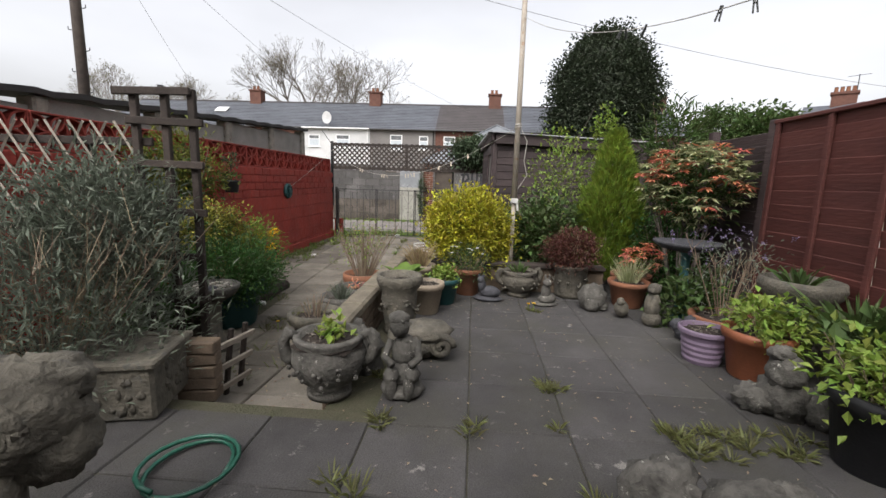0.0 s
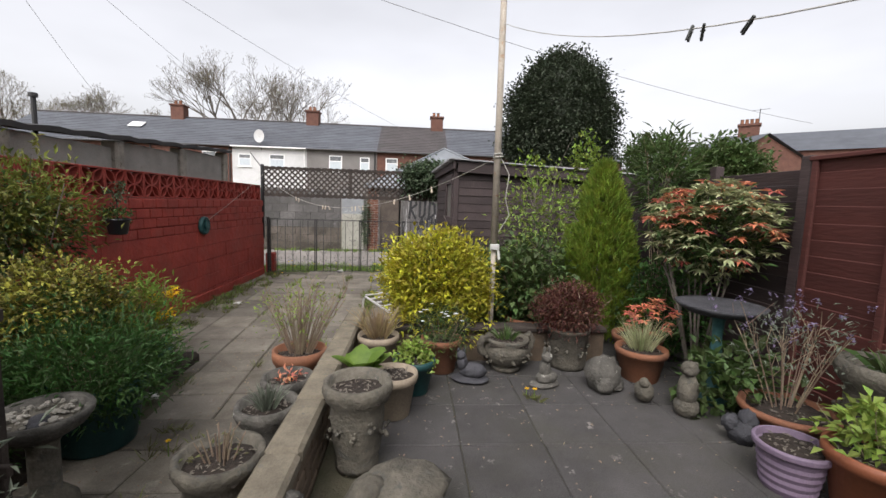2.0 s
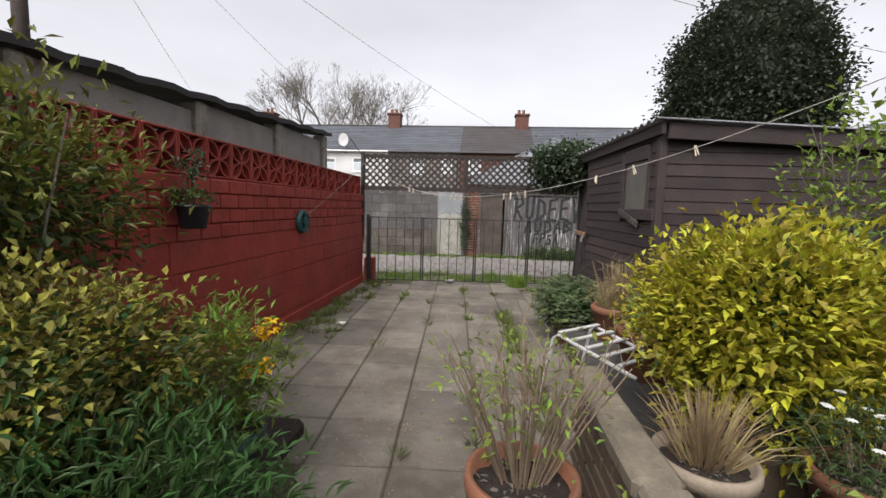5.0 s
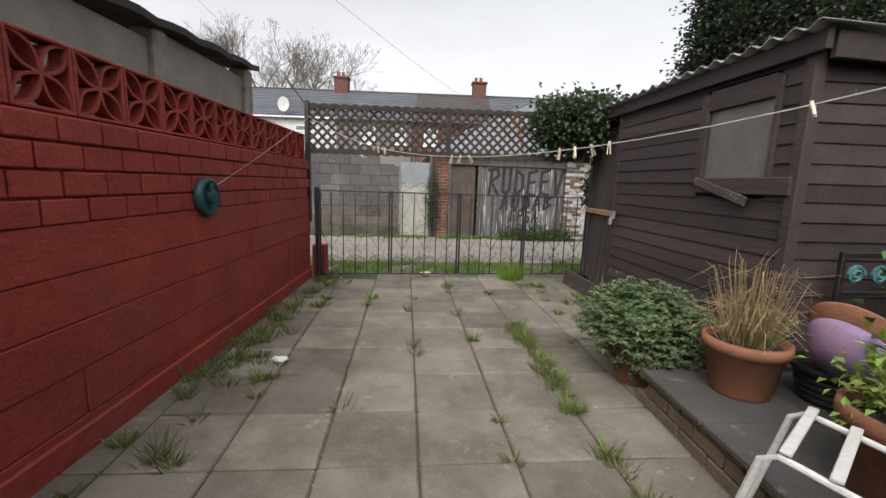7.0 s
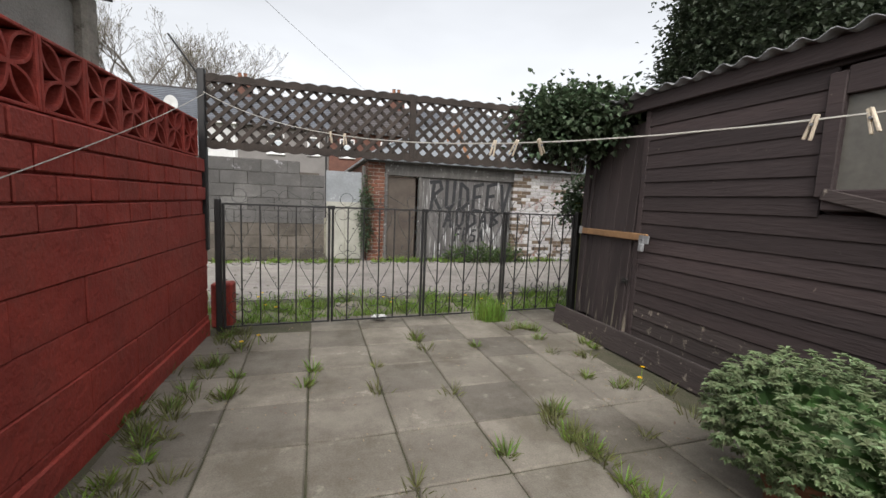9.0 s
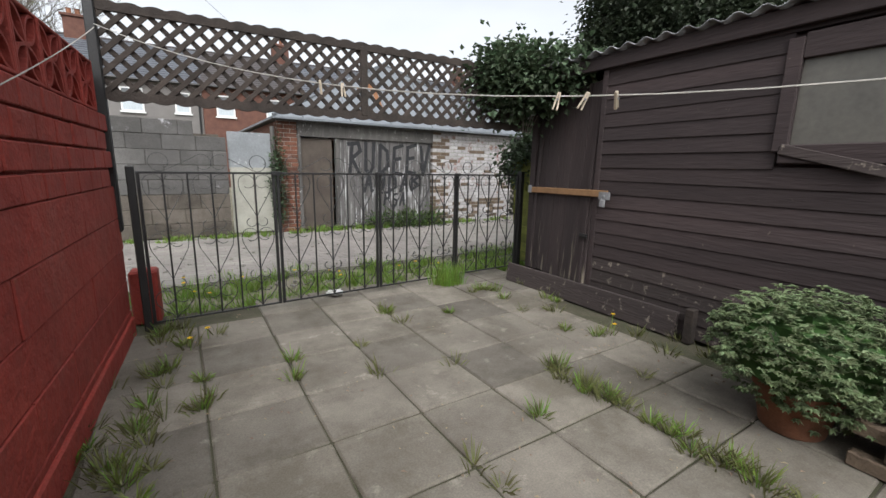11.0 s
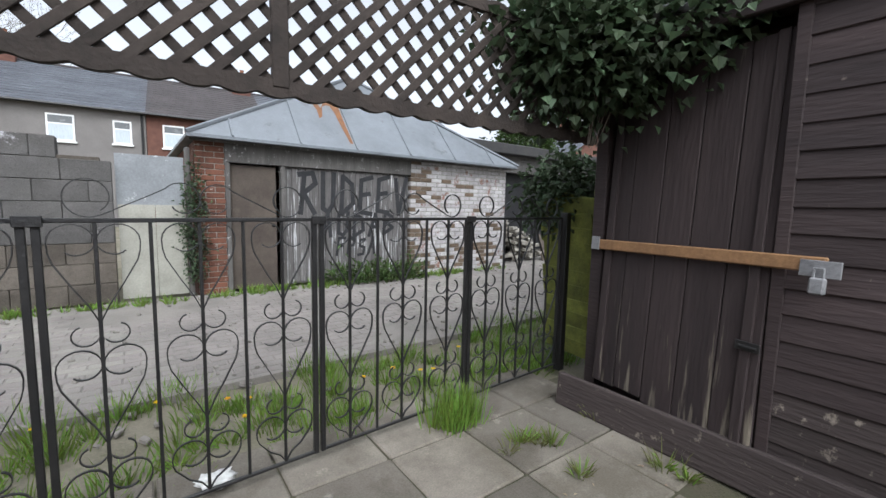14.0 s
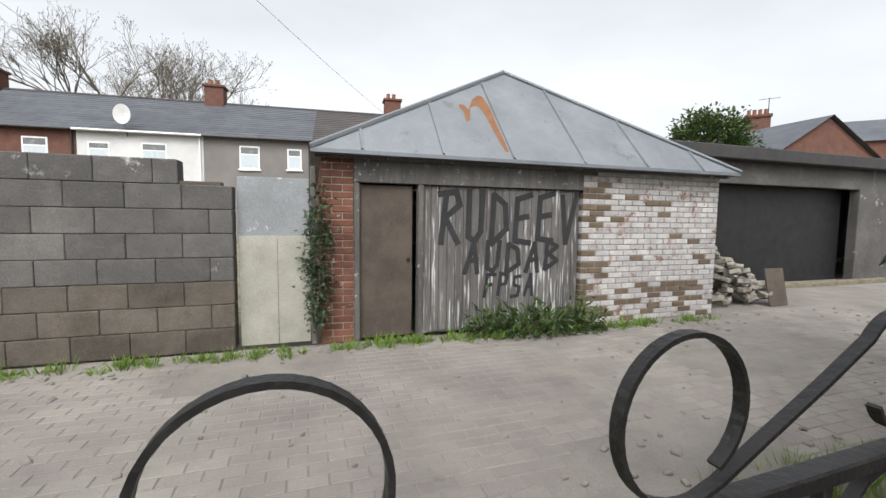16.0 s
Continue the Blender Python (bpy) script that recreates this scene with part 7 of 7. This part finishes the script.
weeds("wall_foot_weeds", "green weeds along the foot of the garage walls", [s for s in spots if rw.random() > 0.25], GRASS, 30, 0.12, 0.1, 0.01)
solid("dock_leaves", clumpy((LX + 2.5, LY - 0.02, 0.08), (0.9, 0.12, 0.14), 170, 7, 0.13, 0.035, rg, 0.18, 0.3), MIDGREEN, "dock leaves growing before the board door", "weeds", kind="stuff")
solid("pier_ivy", clumpy((LX - 0.02, LY - 0.02, 0.9), (0.1, 0.08, 0.8), 120, 9, 0.045, 0.04, rg, 0.1, 0.3), IVY, "straggling ivy on the garage pier", "ivy")
g = Geo()
heads = [(-1.95 + rw.uniform(-1.2, 2.0), 11.55 + rw.uniform(0, 0.7), 0.05 + rw.uniform(0, 0.1)) for i in range(15)] + [(0.68, 4.9, P + 0.07), (0.64, 4.95, P + 0.05), (-2.9, 10.6, 0.08), (-2.8, 10.75, 0.08), (0.0, 9.6, 0.12), (-0.1, 9.5, 0.09), (-1.6, 4.7, 0.12)]
for hx, hy, hz in heads:
    d = thing("dandelion", "yellow dandelion flower on a stalk", "dandelion", "dandelions", at=(hx, hy, hz))
    part("stalk", Geo().tube([(0, 0, -hz + (P if hz > P else -0.02)), (0, 0, 0)], 0.003, 4), GRASS, d)
    g = Geo()
    for k in range(22):
        a = k * 2.4
        g.leaf((0, 0, 0), (math.cos(a), math.sin(a), 0.2 + 0.03 * k), (0, 0, 1), 0.02, 0.008)
    part("flower_head", g, YELLOWFL, d)

# ---- pieces of floors and walls ----
rs = random.Random(5)
sl = []
YA = 3.6                        # the slab courses run askew to the wall
for i in range(-5, 6):
    for j in range(-8, 7):
        u, v = (i + 0.5) * 0.466, (j + 0.5) * 0.462
        x = -1.8 + u * math.cos(radians(YA)) - v * math.sin(radians(YA))
        y = 8.8 + u * math.sin(radians(YA)) + v * math.cos(radians(YA))
        if y > 11.22 + 0.11 * (x + 3.2) or x < -3.4 or x > 0.42 or y < 5.3 or (x > -0.4 and y < 8.2) or (x < -2.2 and y < 6.2) or (x > 0.15 and y < 10.2):
            continue
        sl.append((x - 0.228, x + 0.228, y - 0.226, y + 0.226, -0.045, 0.0, rs.uniform(-0.6, 0.6), rs.uniform(-0.6, 0.6), YA + rs.uniform(-0.9, 0.9)))
pieces("slab", sl, SLAB, path_floor, 0.008)
ramp = []
for i in range(3):
    for j in range(5):
        x0, y0 = -2.2 + i * 0.5, 3.14 + j * 0.41
        zc = 0.1 - 0.1 * (y0 + 0.2 - 3.14) / 2.05
        ramp.append((x0, x0 + 0.49, y0, y0 + 0.4, zc - 0.045, zc, -2.8, 0, rs.uniform(-0.5, 0.5)))
pieces("slab", ramp, SLAB, path_floor, 0.008)
ps = []
for i in range(-7, 6):
    for j in range(-9, 6):
        x0, y0 = 0.12 + i * 0.4655, 3.03 + j * 0.45
        x1, y1 = min(x0 + 0.461, 2.55), min(y0 + 0.446, 5.6)
        if x0 < -3.3 or x1 - x0 < 0.1 or (y1 > 3.13 and x1 < -0.2 and x0 < -0.6) or y0 < -2 or y1 - y0 < 0.1:
            continue
        ps.append((x0, x1, y0, y1, P - 0.04, P, rs.uniform(-0.35, 0.35), rs.uniform(-0.35, 0.35), rs.uniform(-0.4, 0.4)))
pieces("slab", ps, PATIO, patio_floor, 0.006)
pieces("brick", [(-0.36, -0.3, 5.62 + j * 0.225 - (0.11 if k % 2 else 0), 5.62 + j * 0.225 + 0.213 - (0.11 if k % 2 else 0), k * 0.075, k * 0.075 + 0.065) for k in range(3) for j in range(1, 11)], BROWNBRICK, bed_floor)
pieces("flag", [(-0.4 + i * 0.6, -0.4 + i * 0.6 + 0.59, 5.78 + j * 0.55, 5.78 + j * 0.55 + 0.54, 0.2, 0.24) for i in range(5) for j in range(4)], PATIO, bed_floor, 0.01)
# red wall: large blocks below, four courses of small ones above
rb = []
for k in range(5):
    z0 = -0.05 + k * 0.224
    y0 = 2.0
    while y0 < 11.0:             # thick paint hides most upright joints here
        ln = 0.46 * rs.choice((1, 2, 3, 4, 4))
        rb.append((-3.3, -3.281 + rs.uniform(-0.003, 0.004), y0, min(y0 + ln - 0.004, 11.12), z0, z0 + 0.219, 0, rs.uniform(-0.9, 0.9), 0))
        y0 += ln
for k in range(4):
    z0 = 1.07 + k * 0.117
    for j in range(36):
        y0 = 2.6 + j * 0.24 + (0.12 if k % 2 else 0)
        if y0 < 11.0:
            rb.append((-3.3, -3.275 + rs.uniform(-0.003, 0.003), y0, min(y0 + 0.228, 11.12), z0, z0 + 0.106, rs.uniform(-0.8, 0.8), rs.uniform(-1.5, 1.5), 0))
pieces("block", rb, RED, wall_west, 0.011)
g = Geo()
a_, t_ = 0.15, 0.016
for s in (-1, 1):
    g.box(-0.045, 0.045, s * a_ - (t_ if s > 0 else 0), s * a_ + (t_ if s < 0 else 0), -a_, a_, 0.004)
    g.box(-0.0445, 0.0445, -a_ + t_, a_ - t_, s * a_ - (t_ if s > 0 else 0), s * a_ + (t_ if s < 0 else 0), 0.004)
for q in range(4):
    for s in (-1, 1):
        for side in (0,):
            pts = []
            for i in range(9):
                t = i / 8
                along, off = t * 0.195, s * 0.045 * math.sin(math.pi * t)
                an = math.pi / 4 + q * math.pi / 2
                pts.append((along * math.cos(an) - off * math.sin(an), along * math.sin(an) + off * math.cos(an)))
            for (y0, z0), (y1, z1) in zip(pts, pts[1:]):
                L = math.hypot(y1 - y0, z1 - z0)
                g.box(-0.038, 0.038, -0.002, L + 0.002, -0.007, 0.007, 0.001, pose(0, y0, z0, math.degrees(math.atan2(z1 - z0, y1 - y0))))
sm_ = g.mesh("screen_block")
sm_.materials.append(RED)
for j in range(30):
    y = 10.95 - 0.305 * j - 0.0
    ob = part("screen_block", sm_, RED, wall_west)
    ob.location = (-3.34, y - 0.1, 1.69)
# block paving of the lane: the nearest as pieces, the rest joined
near, far = [], []
for i in range(-60, 90):
    for j in range(0, 29):
        x0, y0 = i * 0.212 + (0.106 if j % 2 else 0), -3.05 + j * 0.107
        bx = (x0, x0 + 0.204, y0, y0 + 0.1, -0.05, -0.001 + rs.uniform(-0.003, 0.0015))
        if noise.noise(Vector((x0 * 0.5, y0 * 0.9, 3))) < -0.28:
            continue
        (near if -0.6 < x0 < 1.9 and -2.9 < y0 < -0.4 and len(near) < 290 else far).append(bx)
near = [(a, b, c, d, e, -0.001) for a, b, c, d, e, f in near]
pieces("paver", near, LANE, lane, 0.006)
g = Geo()
for a, b, c, d, e, f in far:
    k = len(g.v)
    q = 0.005
    g.v += [(a, c, f - 0.006), (b, c, f - 0.006), (b, d, f - 0.006), (a, d, f - 0.006), (a + q, c + q, f), (b - q, c + q, f), (b - q, d - q, f), (a + q, d - q, f)]
    g.f += [(k + 4, k + 5, k + 6, k + 7), (k, k + 1, k + 5, k + 4), (k + 1, k + 2, k + 6, k + 5), (k + 2, k + 3, k + 7, k + 6), (k + 3, k, k + 4, k + 7)]
ob = part("pavers", g, LANE, lane)
ob["kind"] = "stuff"

# loose bits: dead leaves, twigs and grit
rl = random.Random(91)
g = Geo()
for i in range(900):
    x, y = rl.uniform(-3.2, 0.3), rl.uniform(6.0, 11.2)
    if noise.noise(Vector((x * 1.5, y * 1.5, 5))) < 0.05 and x > -2.9:
        continue
    g.leaf((x, y, 0.006), (rl.uniform(-1, 1), rl.uniform(-1, 1), 0.15), (0, 0, 1), rl.uniform(0.01, 0.035), rl.uniform(0.006, 0.016))
for i in range(500):
    x, y = rl.uniform(-0.5, 2.4), rl.uniform(2.2, 5.5)
    g.leaf((x, y, P + 0.005), (rl.uniform(-1, 1), rl.uniform(-1, 1), 0.15), (0, 0, 1), rl.uniform(0.008, 0.028), rl.uniform(0.005, 0.014))
for i in range(400):
    x, y = rl.uniform(-2.2, -0.8), rl.uniform(3.2, 6.5)
    g.leaf((x, y, 0.012 + max(0, 0.1 - 0.05 * (y - 3.14))), (rl.uniform(-1, 1), rl.uniform(-1, 1), 0.15), (0, 0, 1), rl.uniform(0.01, 0.035), rl.uniform(0.006, 0.016))
solid("leaf_litter", g, TWIG, "scattered dead leaves and grit on the paving", "leaf litter", kind="stuff")
g = Geo()
for i in range(1100):
    x, y = rl.uniform(-9, 8), rl.uniform(-3.6, -0.1)
    if rl.random() > 0.25 and -2.7 < y < -0.5:
        continue
    q = lane_m @ Vector((x, y, 0))
    s = rl.uniform(0.008, 0.03)
    g.box(-s, s, -s * 0.7, s * 0.7, -s * 0.5, s * 0.5, s * 0.3, pose(q.x, q.y, -0.03 if y < -3.05 else 0.004, rl.uniform(-30, 30), rl.uniform(-30, 30), rl.uniform(0, 180)))
solid("gravel", g, SAND, "loose stones along the lane edges", "gravel", kind="stuff")
